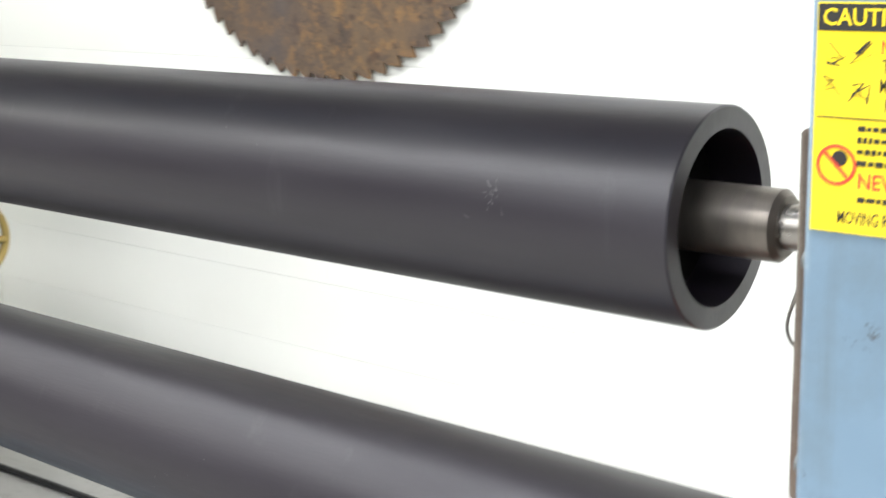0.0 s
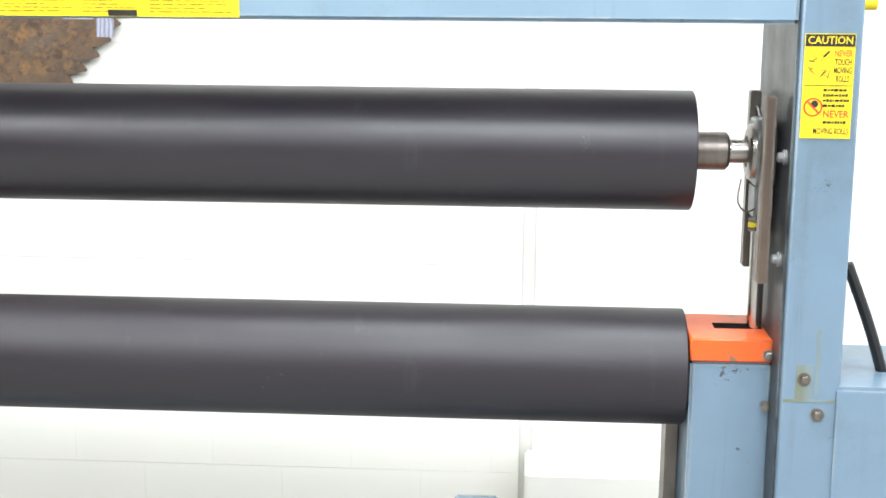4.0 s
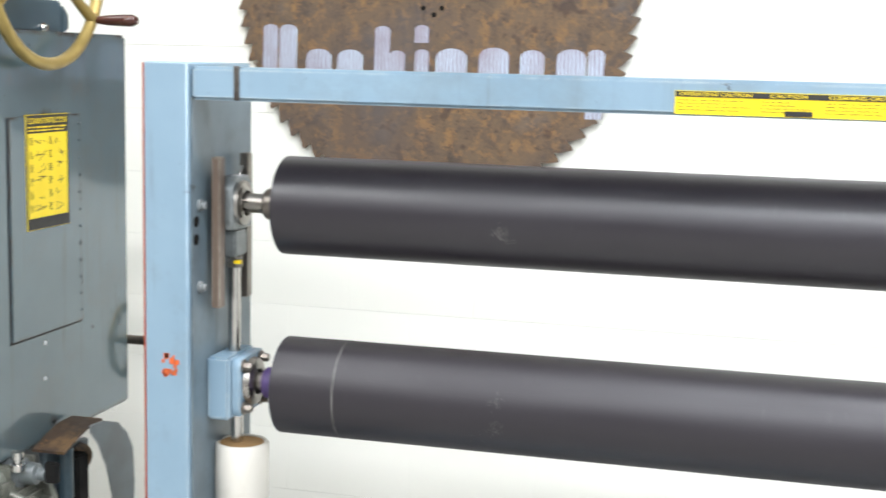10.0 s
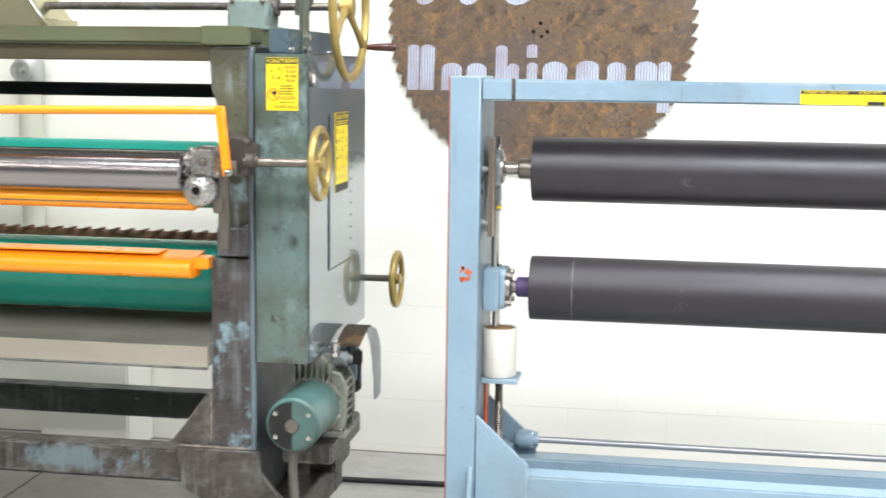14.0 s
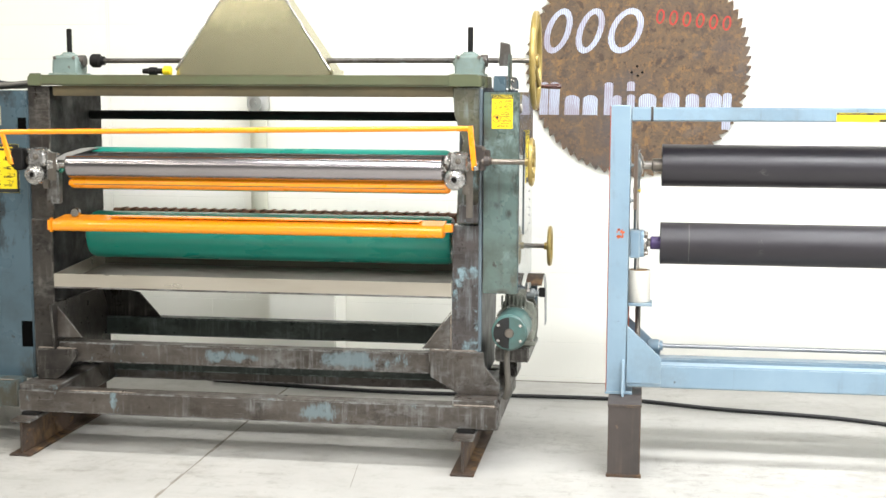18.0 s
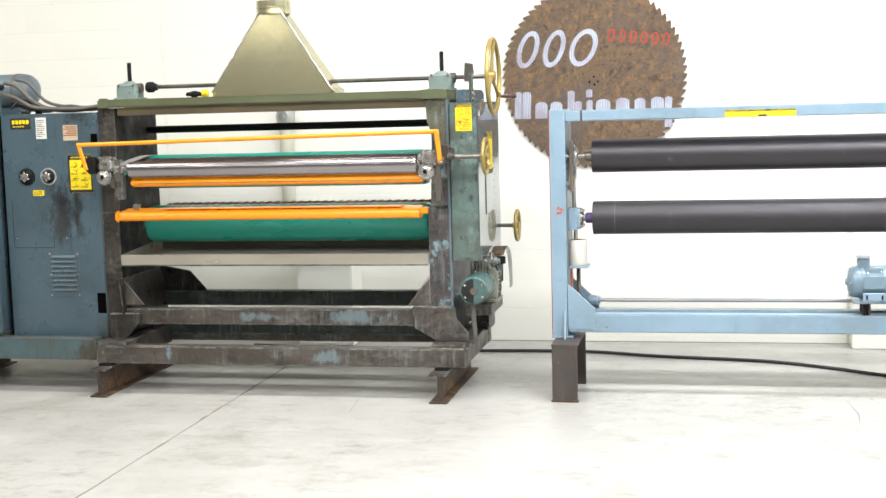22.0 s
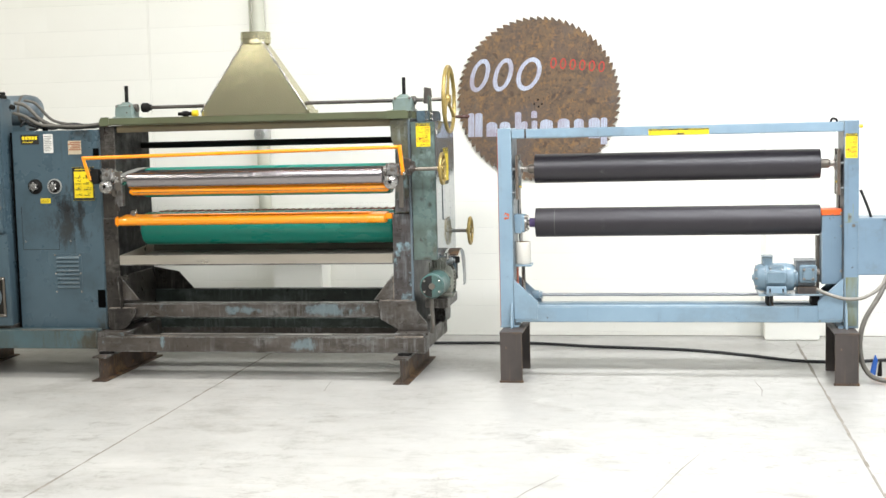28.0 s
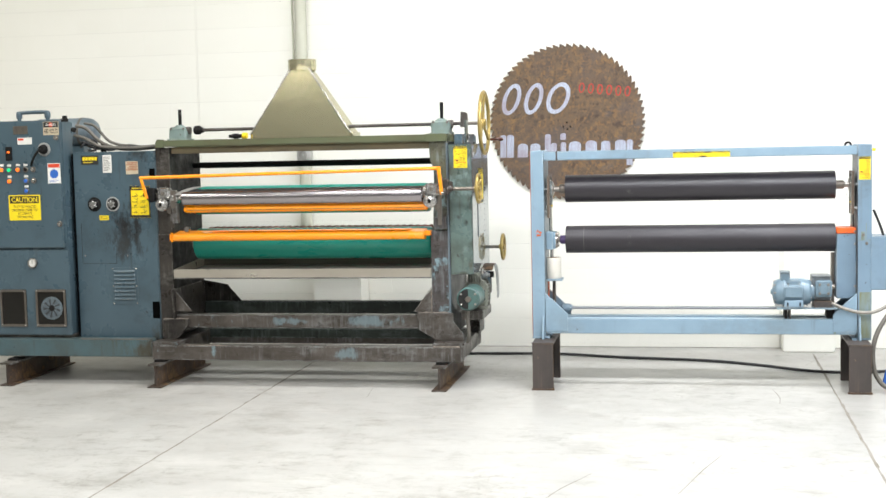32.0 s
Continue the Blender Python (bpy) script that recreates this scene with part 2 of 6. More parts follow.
M["case"] = surface("grey_blue_case_paint", (0.086, 0.127, 0.144), (0.066, 0.101, 0.118), 2.2, 0.22, coat=0.8, chip=(0.03, 0.028, 0.026), chips=0.07, dirt=0.2, grime=(0.085, 0.1, 0.1), bumpy=0.05, edge=(0.055, 0.045, 0.035), edge_size=0.01, streaks=0.2, streak=(0.06, 0.066, 0.06),
    splots=(((1.255, -0.290, 1.055), (0.2, 0.09, 0.28), (0.06, 0.055, 0.04)), ((1.255, -0.300, 1.355), (0.2, 0.05, 0.2), (0.05, 0.05, 0.045)), ((1.255, 0.100, 0.645), (0.2, 0.12, 0.05), (0.045, 0.04, 0.034)), ((1.255, -0.050, 1.425), (0.2, 0.16, 0.07), (0.085, 0.1, 0.105)), ((1.255, 0.230, 1.405), (0.2, 0.1, 0.08), (0.085, 0.1, 0.105)), ((1.255, 0.080, 1.350), (0.2, 0.1, 0.03), (0.05, 0.045, 0.03)), ((1.255, -0.300, 0.800), (0.2, 0.05, 0.28), (0.075, 0.07, 0.04)), ((1.255, 0.400, 0.850), (0.2, 0.07, 0.12), (0.05, 0.07, 0.078)), ((1.255, -0.200, 1.500), (0.2, 0.3, 0.03), (0.05, 0.06, 0.06))))
M["olive"] = surface("olive_green_paint", (0.08, 0.098, 0.05), (0.105, 0.113, 0.061), 5, 0.36, chip=(0.06, 0.045, 0.028), chips=0.1, dirt=0.3, grime=(0.08, 0.066, 0.035), stretch=(0.4, 1, 1), edge=(0.07, 0.05, 0.03))
M["tan_edge"] = surface("oily_tan_edge", (0.17, 0.13, 0.072), (0.1, 0.09, 0.055), 5, 0.32, metal=0.3, dirt=0.25, grime=(0.07, 0.055, 0.035), stretch=(0.3, 1, 1))
M["black"] = surface("black_painted_steel", (0.009, 0.009, 0.009), (0.016, 0.015, 0.014), 8, 0.65, spec=0.12)
M["rust"] = surface("rusty_brown_steel", (0.085, 0.05, 0.028), (0.04, 0.03, 0.024), 7, 0.6, metal=0.1, chip=(0.2, 0.105, 0.04), chips=0.2, dirt=0.3, grime=(0.03, 0.022, 0.018), bumpy=0.25, worn=(0.17, 0.1, 0.045), wear=0.45)
M["riser"] = surface("brown_primed_steel", (0.062, 0.05, 0.044), (0.043, 0.035, 0.031), 4, 0.5, chip=(0.12, 0.085, 0.06), chips=0.05, dirt=0.25, grime=(0.03, 0.026, 0.023), bumpy=0.14, edge=(0.13, 0.085, 0.05), streaks=0.45, streak=(0.1, 0.075, 0.055))
M["steel"] = surface("machined_steel", (0.36, 0.34, 0.31), (0.28, 0.26, 0.235), 12, 0.3, metal=0.95, dirt=0.15, grime=(0.12, 0.09, 0.06))
M["hub"] = surface("turned_dull_steel", (0.23, 0.205, 0.175), (0.17, 0.15, 0.13), 14, 0.36, metal=0.85, stretch=(4, 1, 1))
M["bright"] = surface("bright_steel", (0.62, 0.6, 0.57), (0.5, 0.48, 0.45), 20, 0.2, metal=1.0)
M["chrome"] = surface("chrome", (0.41, 0.388, 0.4), (0.33, 0.308, 0.32), 2, 0.21, metal=1.0, bumpy=0.0, stretch=(0.3, 1, 1))
M["cast"] = surface("cast_aluminium", (0.6, 0.59, 0.57), (0.3, 0.29, 0.275), 22, 0.26, metal=0.9, spec=0.4, dirt=0.28, grime=(0.035, 0.03, 0.026), bumpy=0.35, edge=(0.6, 0.59, 0.56))
M["gold"] = surface("gold_paint", (0.42, 0.31, 0.1), (0.33, 0.24, 0.075), 9, 0.34, metal=0.5, dirt=0.12, grime=(0.13, 0.1, 0.05))
M["orange"] = surface("orange_paint", (0.95, 0.32, 0.004), (0.9, 0.285, 0.004), 3, 0.3, dirt=0.05, grime=(0.4, 0.16, 0.03), coat=0.4)
M["orange_red"] = surface("orange_red_paint", (0.76, 0.125, 0.018), (0.7, 0.11, 0.016), 5, 0.42, chip=(0.2, 0.12, 0.09), chips=0.17, dirt=0.12, grime=(0.3, 0.07, 0.02), edge=(0.25, 0.1, 0.06))
M["green"] = surface("green_rubber", (0.024, 0.375, 0.287), (0.022, 0.34, 0.26), 2, 0.27, dirt=0.02, grime=(0.012, 0.11, 0.085), stretch=(0.3, 1, 1), bumpy=0.04)
# pan wall and floor: shade and dark roller reflections put into the colour
M["pan_back"] = surface("shaded_pan_wall", (0.14, 0.13, 0.105), (0.1, 0.092, 0.072), 4, 0.32, metal=0.6, bumpy=0.02, stretch=(0.25, 1, 1))
M["pan_floor"] = surface("shaded_pan_floor", (0.19, 0.176, 0.155), (0.135, 0.124, 0.108), 4, 0.32, metal=0.6, bumpy=0.02, stretch=(0.25, 1, 1), dirt=0.2, grime=(0.05, 0.045, 0.035))
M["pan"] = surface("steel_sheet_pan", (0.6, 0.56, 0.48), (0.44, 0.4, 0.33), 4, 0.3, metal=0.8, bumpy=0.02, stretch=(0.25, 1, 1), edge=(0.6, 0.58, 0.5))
M["motor_green"] = surface("motor_green_enamel", (0.075, 0.165, 0.155), (0.06, 0.135, 0.125), 4, 0.36, dirt=0.4, grime=(0.05, 0.06, 0.05))
M["white_can"] = surface("off_white_plastic", (0.7, 0.67, 0.6), (0.64, 0.61, 0.54), 7, 0.45, dirt=0.06, grime=(0.35, 0.28, 0.18))
M["tan_felt"] = surface("tan_felt", (0.34, 0.2, 0.075), (0.28, 0.16, 0.06), 30, 0.9, bumpy=0.4)
M["purple"] = surface("purple_sleeve", (0.075, 0.045, 0.15), None, 8, 0.45)
M["yellow"] = surface("yellow_label", (0.84, 0.64, 0.01), (0.8, 0.59, 0.01), 8, 0.42, dirt=0.1, grime=(0.42, 0.3, 0.02), bumpy=0.03)
M["label_black"] = surface("black_print", (0.018, 0.017, 0.015), None, 20, 0.5)
M["label_red"] = surface("red_print", (0.62, 0.06, 0.02), None, 20, 0.5)
M["label_white"] = surface("white_label", (0.72, 0.71, 0.68), (0.64, 0.63, 0.58), 12, 0.5, dirt=0.15, grime=(0.3, 0.28, 0.2))
M["label_blue"] = surface("blue_print", (0.03, 0.13, 0.5), None, 20, 0.5)
M["brown_knob"] = surface("brown_knob", (0.07, 0.018, 0.012), None, 8, 0.3, coat=0.4)
M["brown_spiral"] = surface("brown_ribbed_bar", (0.3, 0.14, 0.075), (0.2, 0.09, 0.05), 10, 0.55)
M["cable"] = surface("black_cable", (0.014, 0.014, 0.015), None, 20, 0.5)
M["grey_cable"] = surface("grey_conduit", (0.12, 0.11, 0.092), (0.085, 0.078, 0.066), 20, 0.5)
M["tan_conduit"] = surface("tan_flexible_conduit", (0.27, 0.25, 0.215), (0.2, 0.185, 0.16), 30, 0.5)
M["red_paint"] = surface("red_paint_marks", (0.52, 0.04, 0.024), (0.3, 0.03, 0.02), 45, 0.5)
M["pipe"] = surface("cream_painted_pipe", (0.6, 0.6, 0.5), (0.54, 0.54, 0.44), 4, 0.5)
M["conduit"] = surface("galvanised_conduit", (0.5, 0.5, 0.48), None, 6, 0.4, metal=0.6)
M["dark_glass"] = surface("smoked_window", (0.015, 0.014, 0.012), None, 3, 0.12, spec=0.25)
# near black for the panel gap lines and the dark half of the motor's end
M["oil"] = surface("near_black_flat", (0.018, 0.017, 0.016), (0.03, 0.032, 0.032), 9, 0.5, spec=0.15)
M["faded_red"] = surface("faded_red_stripe", (0.34, 0.13, 0.06), (0.26, 0.1, 0.05), 20, 0.6)
M["faded_paper"] = surface("faded_paper", (0.5, 0.42, 0.3), (0.42, 0.35, 0.24), 12, 0.6)
# shade inside the cabinet gap and slots, put on flat sheets as near black
M["void"] = surface("hole_shade", (0.003, 0.003, 0.003), None, 9, 0.9, spec=0.0)
M["weld"] = surface("pale_weld_bead", (0.24, 0.2, 0.16), (0.1, 0.085, 0.07), 40, 0.55, bumpy=0.4)
M["scar"] = surface("bright_paint_nick", (0.6, 0.62, 0.62), None, 30, 0.5)


def times(tree, a, b):
    mul = add(tree, "ShaderNodeMath")
    mul.operation = "MULTIPLY"
    tree.links.new(a, mul.inputs[0])
    tree.links.new(b, mul.inputs[1])
    return mul.outputs[0]


def worn_steel(name, deep, mid, rub, paint=None, painted=0.0, rough=0.4, metal=0.1, olive=None, patches=()):
    """Old oily frame steel: blotched dark tones, pale drips and rubbing, long scratches, specks and what is left of its paint."""
    m, tree, bsdf = nodes_of(name)
    col = blend(tree, ramp(tree, noise_at(tree, 6, 9, 0.74, (0.6, 1, 1)), 0.36, 0.64), deep, mid)
    if olive:
        col = blend(tree, ramp(tree, noise_at(tree, 2.2, 7, 0.7), 0.42, 0.6, 0.0, 0.8), col, olive)
    drips = times(tree, ramp(tree, noise_at(tree, 26, 6, 0.66, (1.5, 1.5, 0.14)), 0.5, 0.68), ramp(tree, noise_at(tree, 3.4, 5, 0.62), 0.45, 0.58, 0.0, 0.75))
    col = blend(tree, drips, col, rub)
    smear = times(tree, ramp(tree, noise_at(tree, 11, 8, 0.72, (0.5, 1, 1)), 0.5, 0.64), ramp(tree, noise_at(tree, 2.1, 4, 0.6), 0.48, 0.6, 0.0, 0.6))
    col = blend(tree, smear, col, rub)
    if paint:
        left = times(tree, ramp(tree, noise_at(tree, 2.9, 7, 0.66), 0.68 - painted * 0.3, 0.72 - painted * 0.3), ramp(tree, noise_at(tree, 24, 8, 0.72, (1, 1, 0.5)), 0.4, 0.55))
        col = blend(tree, left, col, paint)
    for centre, size in patches:
        at = add(tree, "ShaderNodeTexCoord")
        gap = add(tree, "ShaderNodeMapping", Location=tuple(-c / w for c, w in zip(centre, size)), Scale=tuple(1 / w for w in size))
        tree.links.new(at.outputs["Object"], gap.inputs["Vector"])
        far = add(tree, "ShaderNodeVectorMath")
        far.operation = "LENGTH"
        tree.links.new(gap.outputs["Vector"], far.inputs[0])
        total = add(tree, "ShaderNodeMath")
        total.operation = "ADD"
        tree.links.new(ramp(tree, far.outputs["Value"], 1.1, 0.3, -0.15, 0.1), total.inputs[0])
        tree.links.new(noise_at(tree, 13, 9, 0.74, (1, 1, 0.5)), total.inputs[1])
        col = blend(tree, ramp(tree, total.outputs[0], 0.47, 0.58, 0.0, 0.6), col, paint)
    lines = ramp(tree, noise_at(tree, 130, 2, 0.5, (0.04, 1, 1)), 0.67, 0.74, 0.0, 0.28)
    col = blend(tree, lines, col, rub)
    specks = ramp(tree, noise_at(tree, 38, 5, 0.7), 0.7, 0.74, 0.0, 0.8)
    col = blend(tree, specks, col, tuple(min(1.0, c * 1.7) for c in rub))
    oil = ramp(tree, noise_at(tree, 4.4, 9, 0.76), 0.57, 0.66, 0.0, 0.85)
    col = blend(tree, oil, col, tuple(c * 0.5 for c in deep))
    bev = add(tree, "ShaderNodeBevel", Radius=0.008)
    bev.samples = 4
    geo = add(tree, "ShaderNodeNewGeometry")
    dot = add(tree, "ShaderNodeVectorMath")
    dot.operation = "DOT_PRODUCT"
    tree.links.new(bev.outputs["Normal"], dot.inputs[0])
    tree.links.new(geo.outputs["Normal"], dot.inputs[1])
    rubbed = times(tree, ramp(tree, dot.outputs["Value"], 0.985, 0.9), ramp(tree, noise_at(tree, 12, 7, 0.72), 0.46, 0.58))
    col = blend(tree, rubbed, col, tuple(min(1.0, c * 1.3) for c in rub))
    tree.links.new(col, bsdf.inputs["Base Color"])
    tree.links.new(ramp(tree, noise_at(tree, 9, 6, 0.7), 0.35, 0.65, rough * 0.65, rough * 1.35), bsdf.inputs["Roughness"])
    bsdf.inputs["Metallic"].default_value = metal
    bsdf.inputs["Specular IOR Level"].default_value = 0.4
    bump(tree, bsdf, noise_at(tree, 55, 6, 0.7), 0.25, 0.0015)
    return m


def hood_material():
    """Rolled stainless sheet with broad soft waves and cloudy handling marks."""
    m, tree, bsdf = nodes_of("dull_stainless")
    col = blend(tree, ramp(tree, noise_at(tree, 1.3, 5, 0.6), 0.35, 0.65), (0.54, 0.5, 0.33), (0.42, 0.4, 0.26))
    tree.links.new(col, bsdf.inputs["Base Color"])
    tree.links.new(ramp(tree, noise_at(tree, 3, 6, 0.65), 0.3, 0.7, 0.17, 0.28), bsdf.inputs["Roughness"])
    bsdf.inputs["Metallic"].default_value = 0.85
    return m


def lamp_material(name, colour, power):
    m, tree, bsdf = nodes_of(name)
    bsdf.inputs["Base Color"].default_value = (*colour, 1)
    bsdf.inputs["Emission Color"].default_value = (*colour, 1)
    bsdf.inputs["Emission Strength"].default_value = power
    return m


M["dark"] = worn_steel("dark_oily_steel", (0.034, 0.027, 0.021), (0.086, 0.074, 0.063), (0.185, 0.188, 0.182), (0.175, 0.245, 0.27), 0.1, 0.4,
    patches=(((0.35, -0.445, 0.055), (0.13, 0.1, 0.07)), ((0.45, -0.28, 0.265), (0.24, 0.1, 0.06)), ((-0.15, -0.28, 0.262), (0.2, 0.1, 0.04))))
M["post"] = worn_steel("grimy_post_steel", (0.03, 0.025, 0.023), (0.072, 0.063, 0.06), (0.19, 0.21, 0.22), (0.2, 0.29, 0.32), 0.62, 0.36)
M["post_upper"] = worn_steel("rubbed_olive_post", (0.05, 0.045, 0.035), (0.12, 0.12, 0.085), (0.24, 0.28, 0.28), (0.2, 0.28, 0.29), 0.4, 0.34, olive=(0.1, 0.1, 0.05))
M["black_frame"] = worn_steel("oily_black_frame", (0.012, 0.01, 0.009), (0.046, 0.04, 0.034), (0.15, 0.142, 0.125), rough=0.36)
M["frame_black"] = worn_steel("near_black_plate", (0.004, 0.004, 0.004), (0.012, 0.011, 0.01), (0.022, 0.022, 0.02), rough=0.68, metal=0.0)
M["rail_green"] = worn_steel("green_black_rail", (0.018, 0.024, 0.02), (0.044, 0.056, 0.049), (0.12, 0.145, 0.132), rough=0.42)
M["stainless"] = hood_material()
M["lamp_amber"] = lamp_material("amber_indicator", (1.0, 0.17, 0.012), 0.9)
M["lamp_green"] = lamp_material("green_indicator", (0.01, 0.6, 0.2), 0.6)


def saw_material():
    m, tree, bsdf = nodes_of("rusted_saw_steel")
    broad = ramp(tree, noise_at(tree, 2.2, 6, 0.7), 0.35, 0.65)
    col = blend(tree, broad, (0.125, 0.088, 0.056), (0.17, 0.104, 0.052))
    mid = ramp(tree, noise_at(tree, 9, 9, 0.8), 0.47, 0.6)
    col = blend(tree, mid, col, (0.075, 0.055, 0.042))
    ochre = ramp(tree, noise_at(tree, 21, 8, 0.78), 0.5, 0.6, 0.0, 0.85)
    bloom = ramp(tree, noise_at(tree, 1.3, 5, 0.65), 0.4, 0.58, 0.25, 1.0)
    spread = add(tree, "ShaderNodeMath")
    spread.operation = "MULTIPLY"
    tree.links.new(ochre, spread.inputs[0])
    tree.links.new(bloom, spread.inputs[1])
    col = blend(tree, spread.outputs[0], col, (0.28, 0.15, 0.052))
    pits = ramp(tree, noise_at(tree, 38, 8, 0.78), 0.56, 0.63, 0.0, 0.9)
    col = blend(tree, pits, col, (0.05, 0.033, 0.024))
    patina = ramp(tree, noise_at(tree, 2.4, 6, 0.66), 0.54, 0.68, 0.0, 0.6)
    col = blend(tree, patina, col, (0.13, 0.115, 0.105))
    blots = ramp(tree, noise_at(tree, 13, 3, 0.5), 0.62, 0.67, 0.0, 0.75)
    col = blend(tree, blots, col, (0.055, 0.034, 0.026))
    stain = ramp(tree, noise_at(tree, 1.7, 4, 0.55), 0.5, 0.62, 0.0, 0.5)
    col = blend(tree, stain, col, (0.085, 0.068, 0.062))
    tree.links.new(col, bsdf.inputs["Base Color"])
    bsdf.inputs["Roughness"].default_value = 0.62
    bsdf.inputs["Metallic"].default_value = 0.15
    bump(tree, bsdf, noise_at(tree, 40, 5, 0.7), 0.4, 0.002)
    return m


M["saw"] = saw_material()


def ground_material():
    """Bright metal ground in close strokes, tinted by heat."""
    m, tree, bsdf = nodes_of("ground_bright_metal")
    at = add(tree, "ShaderNodeTexCoord")
    wave = add(tree, "ShaderNodeTexWave", Scale=27.0, Distortion=3.5, Detail=3.0)
    wave.wave_type, wave.bands_direction = "BANDS", "X"
    tree.links.new(at.outputs["Object"], wave.inputs["Vector"])
    col = blend(tree, ramp(tree, wave.outputs["Fac"], 0.15, 0.75), (0.36, 0.34, 0.44), (0.6, 0.69, 0.8))
    tint = ramp(tree, noise_at(tree, 5, 5, 0.6), 0.42, 0.62, 0.0, 0.55)
    col = blend(tree, tint, col, (0.3, 0.22, 0.27))
    tree.links.new(col, bsdf.inputs["Base Color"])
    bsdf.inputs["Roughness"].default_value = 0.34
    bsdf.inputs["Metallic"].default_value = 0.35
    return m


M["silver_print"] = ground_material()


def wall_material():
    m, tree, bsdf = nodes_of("white_painted_block")
    col = blend(tree, ramp(tree, noise_at(tree, 1.1, 5, 0.6), 0.35, 0.7), (0.87, 0.86, 0.79), (0.84, 0.83, 0.755))
    spots = ramp(tree, noise_at(tree, 16, 6, 0.75), 0.7, 0.76, 0.0, 0.3)
    col = blend(tree, spots, col, (0.5, 0.48, 0.43))
    tree.links.new(col, bsdf.inputs["Base Color"])
    bsdf.inputs["Roughness"].default_value = 0.6
    bump(tree, bsdf, noise_at(tree, 140, 4, 0.7), 0.25, 0.002)
    return m


M["wall"] = wall_material()
M["mortar"] = surface("grey_mortar", (0.54, 0.53, 0.48), (0.46, 0.45, 0.4), 6, 0.8)
M["joint"] = surface("painted_joint", (0.72, 0.72, 0.66), (0.64, 0.64, 0.58), 9, 0.8)
M["motor_blue"] = surface("grey_blue_enamel", (0.165, 0.235, 0.285), (0.12, 0.18, 0.225), 6, 0.22, chip=(0.06, 0.06, 0.06), chips=0.1, dirt=0.3, grime=(0.08, 0.1, 0.105), edge=(0.35, 0.4, 0.42))
M["motor_dark"] = surface("grimy_blue_brown_casting", (0.13, 0.165, 0.19), (0.09, 0.095, 0.1), 8, 0.36, chip=(0.05, 0.04, 0.035), chips=0.15, dirt=0.4, grime=(0.05, 0.042, 0.036), bumpy=0.25, edge=(0.2, 0.22, 0.23))
M["line_shaft"] = surface("dull_line_shaft", (0.36, 0.37, 0.39), (0.24, 0.24, 0.25), 5, 0.36, metal=0.75, bumpy=0.0, stretch=(0.2, 0.4, 0.4))
M["scraped"] = surface("scraped_old_paint", (0.15, 0.155, 0.06), (0.19, 0.26, 0.29), 9, 0.45, chip=(0.06, 0.05, 0.03), chips=0.14, stretch=(1.5, 1, 0.4))


def floor_material():
    m, tree, bsdf = nodes_of("sealed_concrete")
    col = blend(tree, ramp(tree, noise_at(tree, 0.7, 6, 0.62), 0.35, 0.68), (0.405, 0.397, 0.372), (0.345, 0.337, 0.314))
    pale = ramp(tree, noise_at(tree, 1.7, 7, 0.7, (1, 1.3, 1)), 0.52, 0.68, 0.0, 0.6)
    col = blend(tree, pale, col, (0.46, 0.45, 0.42))
    marks = ramp(tree, noise_at(tree, 1.5, 12, 0.84, (1.0, 1.25, 1)), 0.515, 0.64, 0.0, 0.7)
    col = blend(tree, marks, col, (0.235, 0.222, 0.195))
    tracks = ramp(tree, noise_at(tree, 3.2, 9, 0.8, (0.35, 2.2, 1)), 0.53, 0.66, 0.0, 0.55)
    col = blend(tree, tracks, col, (0.28, 0.27, 0.24))
    zone = ramp(tree, noise_at(tree, 1.1, 4, 0.6), 0.42, 0.58)
    for grain, stretch, low, high in ((5.5, (0.9, 1.9, 1), 0.53, 0.6), (7.0, (2.0, 0.7, 1), 0.56, 0.63), (13.0, (1, 1.4, 1), 0.57, 0.63)):
        scuffs = ramp(tree, noise_at(tree, grain, 10, 0.84, stretch), low, high, 0.0, 0.6)
        both = add(tree, "ShaderNodeMath")
        both.operation = "MULTIPLY"
        tree.links.new(scuffs, both.inputs[0])
        tree.links.new(zone, both.inputs[1])
        col = blend(tree, both.outputs[0], col, (0.17, 0.155, 0.13))
    specks = ramp(tree, noise_at(tree, 26, 6, 0.8), 0.645, 0.69, 0.0, 0.7)
    col = blend(tree, specks, col, (0.16, 0.145, 0.12))
    tree.links.new(col, bsdf.inputs["Base Color"])
    tree.links.new(ramp(tree, noise_at(tree, 2.5, 5, 0.65), 0.3, 0.7, 0.3, 0.5), bsdf.inputs["Roughness"])
    bump(tree, bsdf, noise_at(tree, 60, 4, 0.7), 0.1, 0.002)
    return m


M["floor"] = floor_material()
M["crack"] = surface("dark_floor_joint", (0.16, 0.14, 0.11), (0.27, 0.25, 0.22), 9, 0.9)

# ---- building helpers ----
BASE = {}
SMOOTH = radians(38)


def finish(name, bm, material):
    me = bpy.data.meshes.new(name)
    bmesh.ops.recalc_face_normals(bm, faces=bm.faces[:])
    bm.to_mesh(me)
    bm.free()
    me.materials.append(M[material])
    me.polygons.foreach_set("use_smooth", [True] * len(me.polygons))
    me.set_sharp_from_angle(angle=SMOOTH)
    return me


def thing(name, base, label, category, group="", kind=""):
    """An Empty at a thing's base, to which part() adds meshes."""
    ob = new(name)
    ob.location = base
    ob.empty_display_size = 0.05
    BASE[ob.name] = Vector(base)
    return tagged(ob, label, category, group, kind)


def part(name, bm, material, parent, label=""):
    """Links a bmesh, made in world places, as one mesh under a thing or a part."""
    base = BASE[parent.name]
    bmesh.ops.translate(bm, verts=bm.verts[:], vec=-base)
    ob = new(name, finish(name, bm, material))
    ob.parent = parent
    BASE[ob.name] = base
    return tagged(ob, label)


